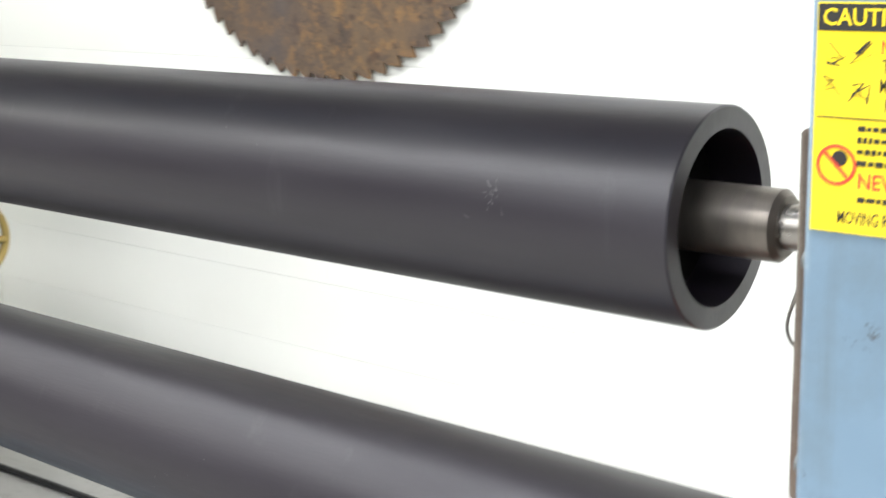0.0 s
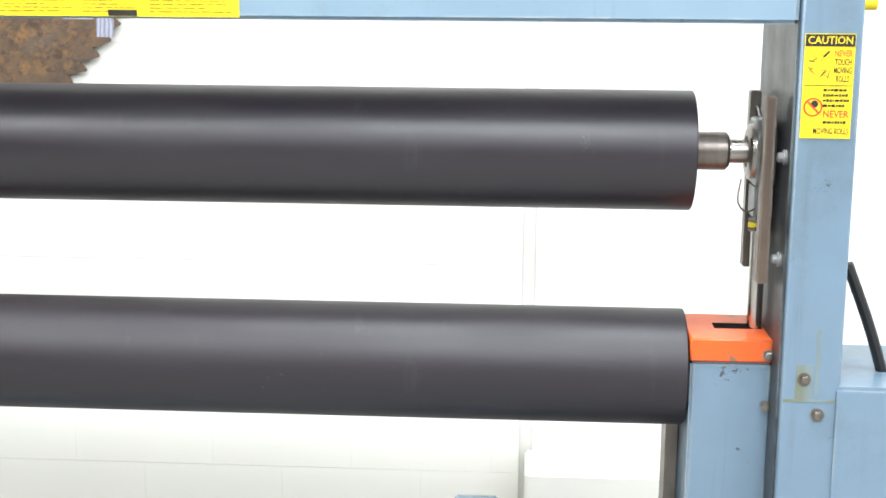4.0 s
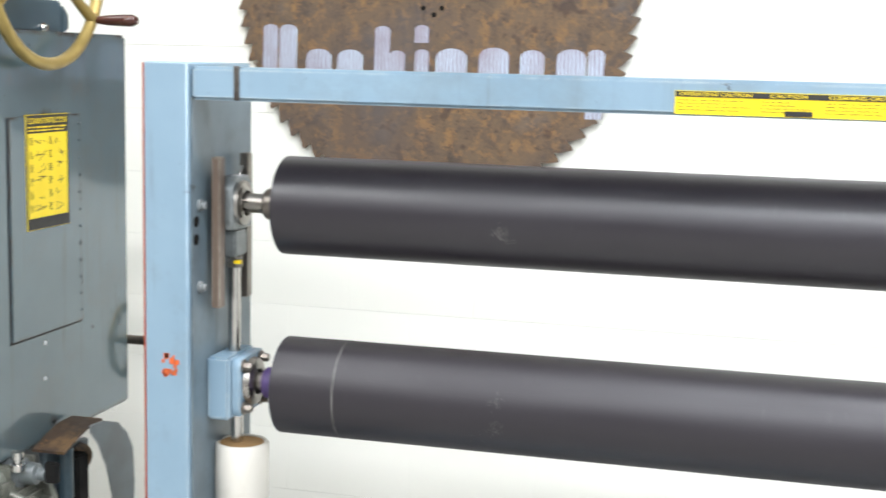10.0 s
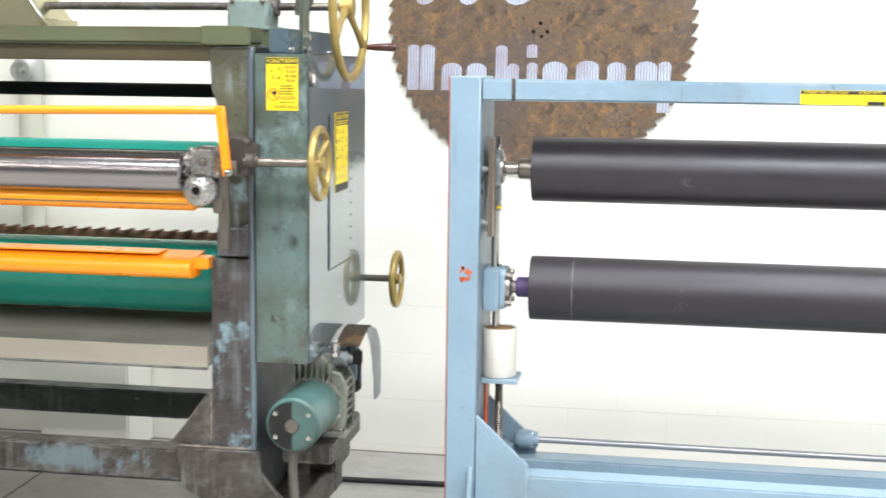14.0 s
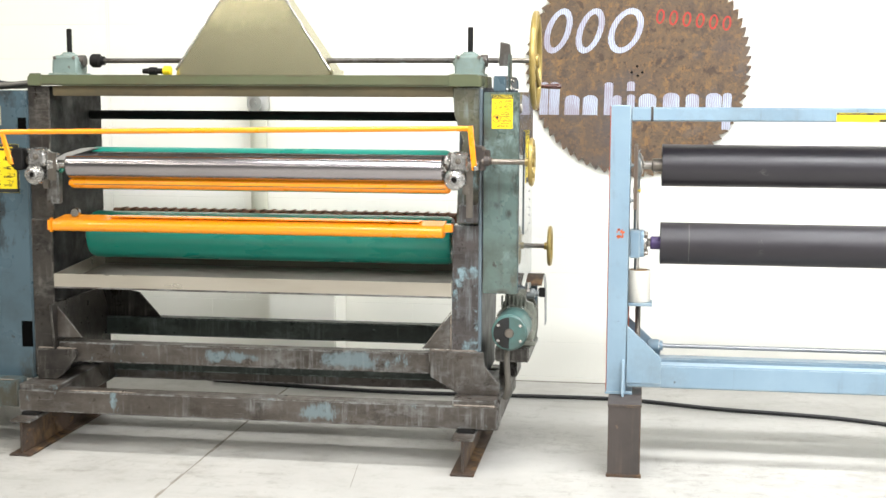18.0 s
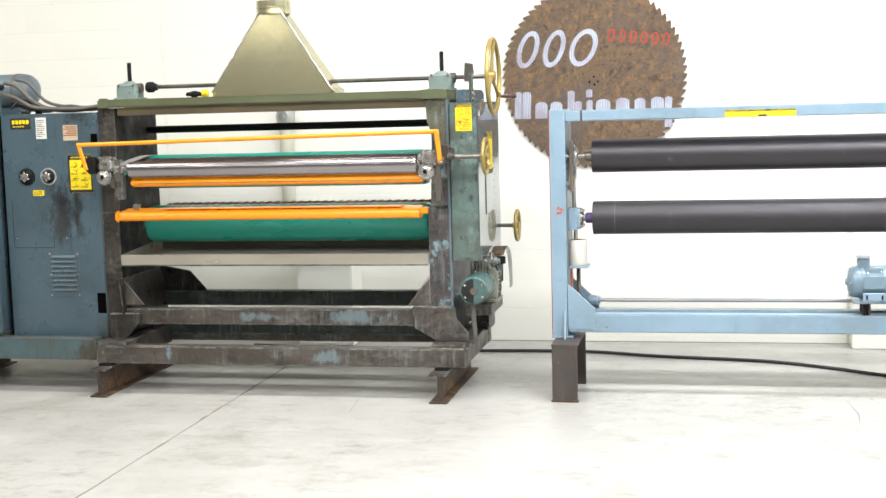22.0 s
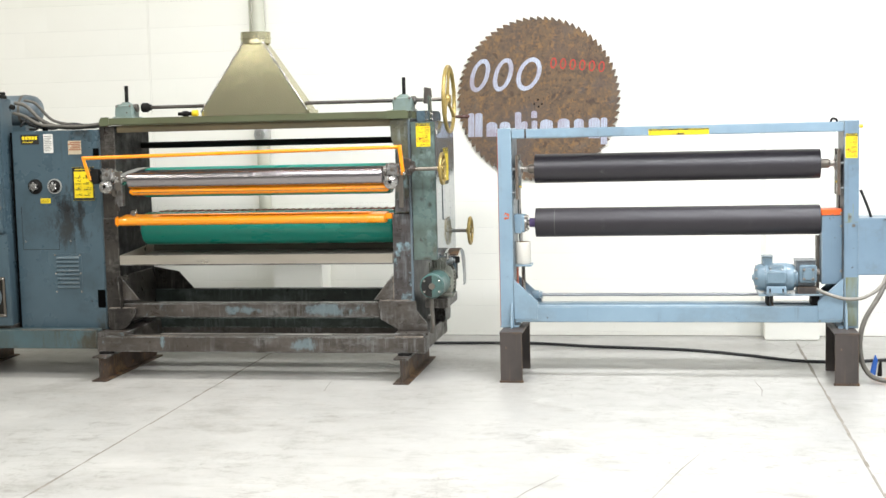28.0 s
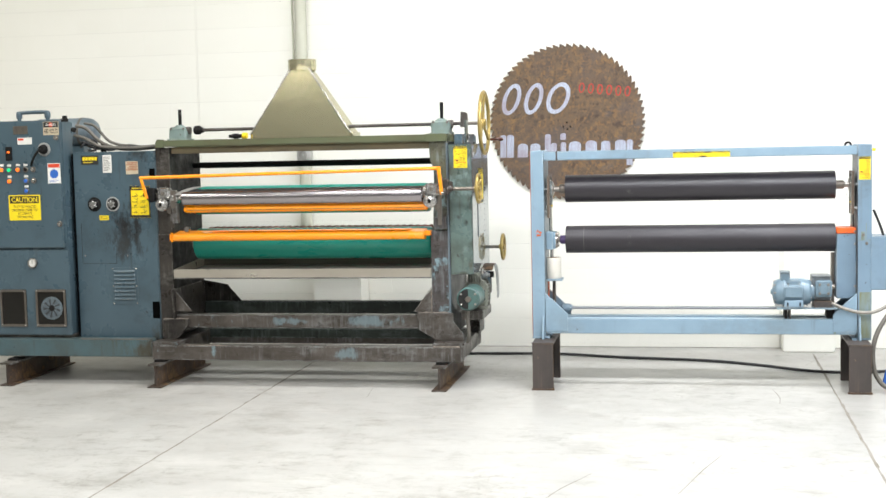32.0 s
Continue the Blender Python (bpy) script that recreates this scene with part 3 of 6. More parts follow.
def single(name, bm, material, label, category, group="", kind="", base=None):
    """A thing, or a piece of the setting, of one mesh."""
    base = Vector(base or (0, 0, 0))
    bmesh.ops.translate(bm, verts=bm.verts[:], vec=-base)
    ob = new(name, finish(name, bm, material))
    ob.location = base
    BASE[ob.name] = base
    return tagged(ob, label, category, group, kind)


def box(x0, x1, y0, y1, z0, z1, bevel=0.003, bm=None, segs=2):
    own = bmesh.new()
    bmesh.ops.create_cube(own, size=1)
    for v in own.verts:
        v.co = ((x0 + x1) / 2 + v.co.x * (x1 - x0), (y0 + y1) / 2 + v.co.y * (y1 - y0), (z0 + z1) / 2 + v.co.z * (z1 - z0))
    if bevel:
        bmesh.ops.bevel(own, geom=own.edges[:], offset=min(bevel, 0.45 * min(abs(x1 - x0), abs(y1 - y0), abs(z1 - z0))), segments=segs, affect="EDGES")
    return joined(own, bm)


def joined(own, bm):
    if bm is None:
        return own
    me = bpy.data.meshes.new("joined")
    own.to_mesh(me)
    own.free()
    bm.from_mesh(me)
    bpy.data.meshes.remove(me)
    return bm


def turn_to(direction):
    return Vector(direction).to_track_quat("Z", "Y").to_matrix().to_4x4()


def lathe(start, direction, profile, seg=32, bm=None, closed=False):
    """Turns a profile of (along, radius) about the line from start in a direction."""
    own = bmesh.new()
    m = Matrix.Translation(start) @ turn_to(direction)
    rings = []
    for a, r in profile:
        if r < 1e-6:
            rings.append([own.verts.new(m @ Vector((0, 0, a)))])
        else:
            rings.append([own.verts.new(m @ Vector((r * math.cos(k / seg * math.tau), r * math.sin(k / seg * math.tau), a))) for k in range(seg)])
    pairs = list(zip(rings, rings[1:])) + ([(rings[-1], rings[0])] if closed else [])
    for p, q in pairs:
        for k in range(seg):
            n = (k + 1) % seg
            if len(p) == 1 and len(q) > 1:
                own.faces.new((p[0], q[n], q[k]))
            elif len(q) == 1 and len(p) > 1:
                own.faces.new((p[k], p[n], q[0]))
            elif len(p) > 1:
                own.faces.new((p[k], p[n], q[n], q[k]))
    return joined(own, bm)


def rod(p, q, r, seg=20, bm=None, ease=0.0):
    p, q = Vector(p), Vector(q)
    d = (q - p).length
    e = min(ease or 0.1 * r, 0.3 * d)
    return lathe(p, q - p, [(0, 0), (0, r - e), (e, r), (d - e, r), (d, r - e), (d, 0)], seg, bm)


def bolt(p, direction, r, h, bm=None):
    bm = lathe(p, direction, [(0, 0), (0, r * 1.5), (h * 0.25, r * 1.5), (h * 0.25, 0)], 14, bm)
    d = Vector(direction).normalized()
    return lathe(Vector(p) + d * h * 0.2, d, [(0, 0), (0, r), (h * 0.7, r), (h * 0.8, r * 0.8), (h * 0.8, 0)], 6, bm)


def prism(points, axis, a, b, bevel=0.002, bm=None):
    """A flat outline given in the two other axes, in order, pushed along an axis from a to b."""
    own = bmesh.new()
    n = "xyz".index(axis)

    def place(u, v, w):
        c = [u, v]
        c.insert(n, w)
        return own.verts.new(c)

    low, high = [place(u, v, a) for u, v in points], [place(u, v, b) for u, v in points]
    own.faces.new(low)
    own.faces.new(high)
    for k in range(len(points)):
        j = (k + 1) % len(points)
        own.faces.new((low[k], low[j], high[j], high[k]))
    bmesh.ops.recalc_face_normals(own, faces=own.faces[:])
    if bevel:
        bmesh.ops.bevel(own, geom=own.edges[:], offset=bevel, segments=1, affect="EDGES")
    return joined(own, bm)


def hose(points, r, seg=10, bm=None, fine=8):
    """A smooth tube through the given places."""
    pts = [Vector(p) for p in points]
    pts = [2 * pts[0] - pts[1]] + pts + [2 * pts[-1] - pts[-2]]
    line = []
    for k in range(1, len(pts) - 2):
        a, b, c, d = pts[k - 1 : k + 3]
        for s in range(fine):
            t = s / fine
            line.append(0.5 * ((2 * b) + (c - a) * t + (2 * a - 5 * b + 4 * c - d) * t * t + (3 * b - a - 3 * c + d) * t**3))
    line.append(pts[-2])
    own = bmesh.new()
    rings = []
    for k, p in enumerate(line):
        d = (line[min(k + 1, len(line) - 1)] - line[max(k - 1, 0)]).normalized()
        u = d.cross(Vector((0.13, 0.31, 0.94))).normalized()
        v = d.cross(u)
        rings.append([own.verts.new(p + r * (math.cos(i / seg * math.tau) * u + math.sin(i / seg * math.tau) * v)) for i in range(seg)])
    for p, q in zip(rings, rings[1:]):
        for i in range(seg):
            own.faces.new((p[i], p[(i + 1) % seg], q[(i + 1) % seg], q[i]))
    own.faces.new(rings[0])
    own.faces.new(rings[-1])
    return joined(own, bm)


def facing(side, u, v, w):
    """A place from across, depth and height on a face that looks to -y ("front"), +x ("right") or up ("top")."""
    return Vector((u, w, v)) if side == "front" else Vector((w, u, v))


def sheet(side, u0, u1, v0, v1, depth, thick=0.0016, bm=None):
    """A thin plate on a face; depth is the face's y or x."""
    if side == "front":
        return box(u0, u1, depth - thick, depth + 0.0005, v0, v1, 0, bm)
    return box(depth - 0.0005, depth + thick, u0, u1, v0, v1, 0, bm)


def writing(words, side, u0, u1, v0, v1, depth, material, parent, bold=0.0):
    """Flat letters that fill a field on a face."""
    curve = bpy.data.curves.new("writing", "FONT")
    curve.body, curve.align_x, curve.align_y = words, "CENTER", "CENTER"
    curve.offset, curve.resolution_u, curve.space_line = bold, 2, 0.95
    tmp = bpy.data.objects.new("writing", curve)
    me = bpy.data.meshes.new_from_object(tmp)
    bpy.data.objects.remove(tmp)
    bpy.data.curves.remove(curve)
    co = np.zeros(len(me.vertices) * 3)
    me.vertices.foreach_get("co", co)
    co = co.reshape(-1, 3)
    low, high = co.min(0), co.max(0)
    bm = bmesh.new()
    bm.from_mesh(me)
    bpy.data.meshes.remove(me)
    for v in bm.verts:
        fu, fv = (v.co.x - low[0]) / (high[0] - low[0]), (v.co.y - low[1]) / (high[1] - low[1])
        v.co = facing(side, u0 + fu * (u1 - u0), v0 + fv * (v1 - v0), depth)
    return part("lettering", bm, material, parent)


def bars(side, u0, u1, v0, v1, depth, rows, material, parent, seed=1, short=0.35, name="print", bold=1.0):
    """Rows of plain print, too small to read."""
    rnd = random.Random(seed)
    bm = bmesh.new()
    step = (v1 - v0) / rows
    for k in range(rows):
        v = v1 - (k + 0.5) * step
        u = u0
        end = u1 - rnd.random() * short * (u1 - u0)
        while u < end - 0.002:
            w = min(rnd.uniform(0.05, 0.17) * (u1 - u0), end - u)
            h = step * bold * rnd.uniform(0.17, 0.27)
            sheet(side, u, u + w, v - h, v + h, depth, 0.0006, bm)
            u += w + 0.035 * (u1 - u0)
    return tagged(part(name, bm, material, parent), kind="stuff")


def sketch(side, u0, u1, v0, v1, depth, parent, seed, turns=9, material="label_black", wide=0.0011):
    """A small line drawing: one bent stroke that crosses its field."""
    rnd = random.Random(seed)
    bm = bmesh.new()
    out = -1 if side == "front" else 1
    spots = [(rnd.uniform(u0, u1), rnd.uniform(v0, v1)) for _ in range(turns)]
    rows = []
    for k, (u, v) in enumerate(spots):
        a, b = spots[max(k - 1, 0)], spots[min(k + 1, turns - 1)]
        n = Vector((-(b[1] - a[1]), b[0] - a[0]))
        n = n.normalized() * wide * rnd.uniform(0.5, 1.5) if n.length else Vector((wide, 0))
        rows.append([bm.verts.new(facing(side, u + e * n.x, v + e * n.y, depth + out * (0.0003 + 0.00002 * k))) for e in (-1, 1)])
    for a, b in zip(rows, rows[1:]):
        bm.faces.new((a[0], b[0], b[1], a[1]))
    return part("sketch", bm, material, parent)


# ---- the room ----
JOINT_R, JOINT_L, WALL_Y = 1.602, -3.35, 1.585
floor = single("floor", box(-9, 8, -14, 1.8, -0.15, 0, 0), "floor", "pale sealed concrete floor with stains and scuffs", "floor", kind="structure")
for x_line, wide in ((-2.12, 0.005), (1.825, 0.007)):
    crack = bmesh.new()
    rnd = random.Random(int(x_line * 100))
    y = -13.0
    while y < 1.57:
        step = min(rnd.uniform(0.05, 0.22), 1.58 - y)
        w = wide * rnd.uniform(0.35, 1.3)
        box(x_line - w + rnd.uniform(-0.004, 0.002), x_line + w + rnd.uniform(-0.002, 0.004), y, y + step, -0.002, 0.0015, 0, crack)
        y += step
    part("floor_joint", crack, "crack", floor, "dark dirty saw-cut joint")
SCRATCHES = (((-1.37, -0.34), (-1.33, -0.69)), ((1.55, 1.36), (1.95, 0.62)), ((1.93, 1.3), (1.72, 0.75)), ((0.35, -2.6), (0.22, -2.9), (0.1, -3.3)),
             ((1.42, -0.2), (1.45, -0.5), (1.435, -0.7)), ((0.8, -2.95), (0.93, -2.45), (1.03, -2.13)))
for line in SCRATCHES:
    mark = bmesh.new()
    ends = []
    for k, p in enumerate(line):
        q = Vector((*line[min(k + 1, len(line) - 1)], 0)) - Vector((*line[max(k - 1, 0)], 0))
        n = Vector((-q.y, q.x, 0)).normalized() * (0.0032 if 0 < k < len(line) - 1 else 0.0014)
        ends.append([mark.verts.new(Vector((*p, 0.001)) + n * e) for e in (-1, 1)])
    for a, b in zip(ends, ends[1:]):
        mark.faces.new((a[0], b[0], b[1], a[1]))
    part("floor_scratch", mark, "crack", floor, "thin dark scratch or hairline crack")
for x_a, x_b in ((-8.9, 1.598), (2.007, 7.9)):
    part("wall_base_joint", box(x_a, x_b, 1.575, 1.584, -0.01, 0.003, 0.0005), "crack", floor, "dirty line where floor meets wall")

wall = single("wall_north", box(-9, 8, WALL_Y + 0.003, 1.9, -0.05, 4.8, 0), "mortar", "white painted concrete block wall", "wall", kind="structure")
# unseen closing walls and ceiling; their greys set how much light bounces back
M["ceiling"] = surface("ceiling_fill_grey", (0.28, 0.28, 0.28), None, 2, 0.8)
M["far_wall"] = surface("far_wall_fill_grey", (0.34, 0.34, 0.335), None, 2, 0.8)
M["side_wall"] = surface("side_wall_fill_grey", (0.48, 0.48, 0.47), None, 2, 0.8)
single("wall_west", box(-9.2, -9, -14, 1.9, -0.05, 4.8, 0), "far_wall", "plain unseen wall, grey set for bounced light", "wall", kind="structure")
single("wall_east", box(8, 8.2, -14, 1.9, -0.05, 4.8, 0), "side_wall", "plain unseen side wall, grey set for bounced light", "wall", kind="structure")
single("wall_south", box(-9.2, 8.2, -14.2, -14, -0.05, 4.8, 0), "far_wall", "plain unseen wall, grey set for bounced light", "wall", kind="structure")
single("ceiling", box(-9.2, 8.2, -14.2, 1.9, 4.8, 5.0, 0), "ceiling", "plain unseen ceiling, grey set for bounced light", "ceiling", kind="structure")
for x_joint, half in ((JOINT_L, 0.006), (JOINT_R, 0.017)):
    strip = bmesh.new()
    box(x_joint - half, x_joint + half, WALL_Y - 0.0005, WALL_Y + 0.004, 0, 4.7, 0.0005, strip)
    part("control_joint", strip, "joint" if half > 0.01 else "wall", wall, "dusty vertical control joint")
plinth = single("footing_block", box(1.6, 2.005, 1.375, 1.582, 0, 0.32, 0.008), "wall", "white painted concrete footing block at the wall", "footing", kind="structure")

single("wall_plinth", box(-2.27, -1.86, 1.3, WALL_Y - 0.003, 0, 0.86, 0.008), "wall", "low cream painted block plinth against the wall", "plinth")
pipes = thing("wall_pipe", (-2.38, 1.5, 0.8), "cream painted pipe with a grey valve, running up the wall", "pipe")
part("pipe", rod((-2.38, 1.52, 0.8), (-2.38, 1.52, 4.7), 0.05, 24), "pipe", pipes)
part("clamp", box(-2.445, -2.315, 1.5, 1.584, 2.1, 2.14, 0.004), "pipe", pipes)
valve_p = part("valve_body", lathe((-2.38, 1.52, 1.6), (0, 0, 1), [(0, 0.05), (0.01, 0.062), (0.03, 0.066), (0.09, 0.066), (0.11, 0.062), (0.12, 0.05)], 24), "conduit", pipes, "grey valve body")
part("valve_wheel", lathe((-2.38, 1.44, 1.66), (0, -1, 0), [(0, 0.034), (0, 0.046), (0.008, 0.046), (0.008, 0.034)], 24, closed=True), "conduit", valve_p)
part("valve_stem", rod((-2.38, 1.47, 1.66), (-2.38, 1.428, 1.66), 0.01, 12), "conduit", valve_p)
part("conduit", rod((-2.47, 1.572, 1.75), (-2.47, 1.572, 4.7), 0.008, 12), "pipe", pipes)

# ---- saw blade sign on the wall ----
SAW = Vector((-0.127, 1.565, 1.887))
saw = thing("saw_blade_sign", SAW, "large rusty circular saw blade hung on the white wall", "sign")
disc = bmesh.new()
TEETH, R_TIP, R_ROOT = 72, 0.648, 0.618
outline = []
for k in range(TEETH):
    for f, r in ((0.0, R_ROOT), (0.3, R_ROOT + 0.012), (0.86, R_TIP), (0.94, R_TIP - 0.004), (0.99, R_ROOT + 0.004)):
        a = (k + f) / TEETH * math.tau
        outline.append((SAW.x - r * math.sin(a), SAW.z + r * math.cos(a)))
prism(outline, "y", SAW.y - 0.004, SAW.y + 0.004, 0, disc)
blade = part("blade", disc, "saw", saw)
part("wall_bracket", rod((SAW.x, SAW.y, SAW.z), (SAW.x, WALL_Y, SAW.z), 0.04, 16), "rust", saw)
for dx, dz in ((-0.03, -0.02), (0, 0.015), (0.03, -0.02), (0.005, -0.04)):
    part("mounting_hole", rod((SAW.x + dx, SAW.y - 0.0065, SAW.z - 0.02 + dz), (SAW.x + dx, SAW.y - 0.003, SAW.z - 0.02 + dz), 0.008, 10), "bore", saw)
FACE = SAW.y - 0.0045


def ground_mark(x, z, w, h, material, parent, lean=0.18, ring=0.0):
    """A plain upright mark ground into the plate: a rounded slab, or an oval band."""
    bm = bmesh.new()
    seg = 20
    if ring:
        outer = [bm.verts.new((x + w / 2 * math.cos(a) + lean * h / 2 * math.sin(a), FACE, z + h / 2 * math.sin(a))) for a in (k / seg * math.tau for k in range(seg))]
        inner = [bm.verts.new((x + (w / 2 - ring) * math.cos(a) + lean * (h / 2 - ring) * math.sin(a), FACE, z + (h / 2 - ring) * math.sin(a))) for a in (k / seg * math.tau for k in range(seg))]
        for k in range(seg):
            bm.faces.new((outer[k], outer[(k + 1) % seg], inner[(k + 1) % seg], inner[k]))
    else:
        top, n = z + h / 2, 8
        edge = [(x - w / 2, z - h / 2), (x + w / 2, z - h / 2)]
        edge += [(x + w / 2 * math.cos(a) + lean * h * 0.2, top - w * 0.3 + w * 0.3 * math.sin(a)) for a in (k / n * math.pi for k in range(n + 1))]
        bm.faces.new([bm.verts.new((u, FACE, v)) for u, v in edge])
    return part("ground_mark", bm, material, parent)


for x_m, w_m in ((-0.585, 0.15), (-0.4, 0.15), (-0.195, 0.19)):
    ground_mark(x_m, 2.085, w_m, 0.26, "silver_print", saw, 0.28, 0.034)
for k in range(6):
    ground_mark(0.0 + k * 0.075, 2.165 - 0.008 * k, 0.05, 0.085, "red_paint", saw, 0.1, 0.011)
for x_m, w_m, low, high in ((-0.665, 0.05, 1.6, 1.79), (-0.605, 0.06, 1.6, 1.79), (-0.5, 0.085, 1.6, 1.715), (-0.395, 0.085, 1.6, 1.715), (-0.29, 0.05, 1.6, 1.79), (-0.24, 0.05, 1.6, 1.715), (-0.16, 0.045, 1.6, 1.72), (-0.16, 0.045, 1.74, 1.795), (-0.065, 0.1, 1.6, 1.725), (0.07, 0.095, 1.6, 1.73), (0.19, 0.075, 1.6, 1.725), (0.31, 0.09, 1.57, 1.73), (0.385, 0.05, 1.52, 1.73)):
    ground_mark(x_m, (low + high) / 2, w_m, high - low, "silver_print", saw, 0.1)

# ---- unwind stand ----
stand = thing("roll_stand", (0.93, 0.0, 0.335), "light blue painted steel roll stand with two black rollers", "machine")
FRONT, REAR, TOP, LOW = -0.147, 0.157, 1.668, 0.335


def channel_post(x_web, out, parent):
    """An upright channel whose web looks inward; its flanges point outward."""
    s, t, e = out, 0.011, 0.09
    pts = [(x_web, FRONT), (x_web, REAR), (x_web + s * e, REAR), (x_web + s * e, REAR - t), (x_web + s * t, REAR - t), (x_web + s * t, FRONT + t), (x_web + s * e, FRONT + t), (x_web + s * e, FRONT)]
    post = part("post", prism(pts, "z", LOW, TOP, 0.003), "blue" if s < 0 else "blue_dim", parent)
    # inner plate is coloured darker than its post, darkest on the right
    part("inner_plate", box(*sorted((x_web, x_web - s * 0.004)), FRONT + 0.012, REAR - 0.004, LOW + 0.05, TOP - 0.065, 0.001), "blue_grey" if s < 0 else "web_steel", post, "darker inner web plate")
    return post


post_l = channel_post(-0.145, -1, stand)
part("primer_edge", box(-0.2375, -0.2345, FRONT, FRONT + 0.011, LOW, TOP - 0.002, 0), "red_edge", post_l, "red primer showing on the flange edge")
chip_bm = bmesh.new()
rnd = random.Random(5)
for k in range(14):
    u, v, s = -0.182 + rnd.uniform(-0.015, 0.015), 1.085 + rnd.uniform(-0.022, 0.022), rnd.uniform(0.002, 0.006)
    sheet("front", u - s, u + s, v - s * rnd.uniform(0.6, 1.5), v + s, FRONT, 0.0008, chip_bm)
part("paint_chip", chip_bm, "orange_red", post_l, "orange primer chips")
post_r = channel_post(1.987, 1, stand)
top_beam = part("top_beam", box(-0.143, 1.985, -0.136, -0.075, 1.598, 1.661, 0.006), "blue", stand)
part("weld_mark", box(-0.056, -0.044, -0.1372, -0.1345, 1.599, 1.663, 0.0005), "dark", top_beam, "dark weld seam")
bottom_beam = part("bottom_beam", box(-0.14, 1.982, -0.143, -0.055, 0.371, 0.478, 0.006), "blue", stand)
part("weld_mark", sheet("front", 1.83, 1.845, 0.373, 0.476, -0.143, 0.0008), "scraped", bottom_beam, "old green paint at the weld")
part("rear_beam", box(-0.14, 1.982, 0.055, 0.14, 0.385, 0.474, 0.006), "blue", stand)
for x_c in (-0.158, 2.0):
    part("stiffener", prism([(-0.2, 0.336), (-0.147, 0.336), (-0.147, 0.5), (-0.16, 0.5)], "x", x_c - 0.006, x_c + 0.006, 0.001), "blue", stand)
for x_a, x_b in ((-0.143, 0.015), (1.983, 1.825)):
    for y_a in (-0.142, 0.128):
        part("gusset", prism([(x_a, 0.39), (x_b, 0.39), (x_b, 0.512), (x_a, 0.66)], "y", y_a - 0.006, y_a + 0.006, 0.0015), "blue", stand)
for x_c in (-0.19, 2.03):
    part("foot_plate", box(x_c - 0.05, x_c + 0.075 * (1 if x_c < 0 else -1), -0.15, 0.16, LOW + 0.001, LOW + 0.014, 0.002), "blue", stand)


def label_plate(side, u0, u1, v0, v1, depth, parent, head, seed, head_h=0.16):
    """A yellow notice with a black heading and print."""
    plate = part("warning_label", sheet(side, u0, u1, v0, v1, depth), "yellow", parent, "yellow and black warning label")
    d = depth - 0.0018 if side == "front" else depth + 0.0018
    d2 = depth - 0.0026 if side == "front" else depth + 0.0026
    h = (v1 - v0) * head_h
    part("heading_band", sheet(side, u0 + 0.001, u1 - 0.001, v1 - h, v1 - 0.001, d, 0.0005), "label_black", plate)
    if head:
        writing(head, side, u0 + (u1 - u0) * 0.06, u1 - (u1 - u0) * 0.06, v1 - h * 0.82, v1 - h * 0.2, d2, "yellow", plate, 0.012)
    return plate, d, d2


def roll_label(side, u0, u1, v0, v1, depth, parent, seed):
    """The upright notice about moving rolls."""
    plate, d, d2 = label_plate(side, u0, u1, v0, v1, depth, parent, "CAUTION", seed, 0.12)
    w, h = u1 - u0, v1 - v0
    writing("NEVER", side, u0 + 0.6 * w, u1 - 0.04 * w, v0 + 0.785 * h, v0 + 0.845 * h, d, "label_red", plate, 0.02)
    writing("TOUCH\nMOVING\nROLLS", side, u0 + 0.6 * w, u1 - 0.04 * w, v0 + 0.54 * h, v0 + 0.765 * h, d, "label_black", plate, 0.02)
    for k in range(4):
        su, sv = u0 + (0.07 + 0.24 * (k % 2)) * w, v0 + (0.56 + 0.15 * (k // 2)) * h
        sketch(side, su, su + 0.22 * w, sv, sv + 0.13 * h, d, plate, seed * 7 + k, 9, wide=0.007 * w)
    part("divider", sheet(side, u0 + 0.03 * w, u1 - 0.03 * w, v0 + 0.505 * h, v0 + 0.51 * h, d, 0.0005), "label_black", plate)
    bars(side, u0 + 0.42 * w, u1 - 0.05 * w, v0 + 0.29 * h, v0 + 0.49 * h, d, 4, "label_black", plate, seed + 1, 0.2)
    writing("NEVER", side, u0 + 0.44 * w, u1 - 0.05 * w, v0 + 0.2 * h, v0 + 0.27 * h, d, "label_red", plate, 0.02)
    bars(side, u0 + 0.44 * w, u1 - 0.05 * w, v0 + 0.13 * h, v0 + 0.18 * h, d, 1, "label_black", plate, seed + 2, 0.1)
    writing("MOVING ROLLS", side, u0 + 0.26 * w, u1 - 0.04 * w, v0 + 0.04 * h, v0 + 0.1 * h, d, "label_black", plate, 0.015)
    way = (0, -1, 0) if side == "front" else (1, 0, 0)
    c = facing(side, u0 + 0.23 * w, v0 + 0.3 * h, d)
    part("prohibition_ring", lathe(c, way, [(0, 0.16 * w), (0, 0.19 * w), (0.0006, 0.19 * w), (0.0006, 0.16 * w)], 24, closed=True), "label_red", plate)
    a, b = (u0 + 0.12 * w, v0 + 0.3 * h + 0.11 * w), (u0 + 0.34 * w, v0 + 0.3 * h - 0.11 * w)
    slash = bmesh.new()
    slash.faces.new([slash.verts.new(facing(side, u, v, d + (-0.0008 if side == "front" else 0.0008))) for u, v in ((a[0] - 0.012 * w, a[1] - 0.012 * w), (a[0] + 0.012 * w, a[1] + 0.012 * w), (b[0] + 0.012 * w, b[1] + 0.012 * w), (b[0] - 0.012 * w, b[1] - 0.012 * w))])
    part("slash", slash, "label_red", plate)
    c = facing(side, u0 + 0.26 * w, v0 + 0.33 * h, d)
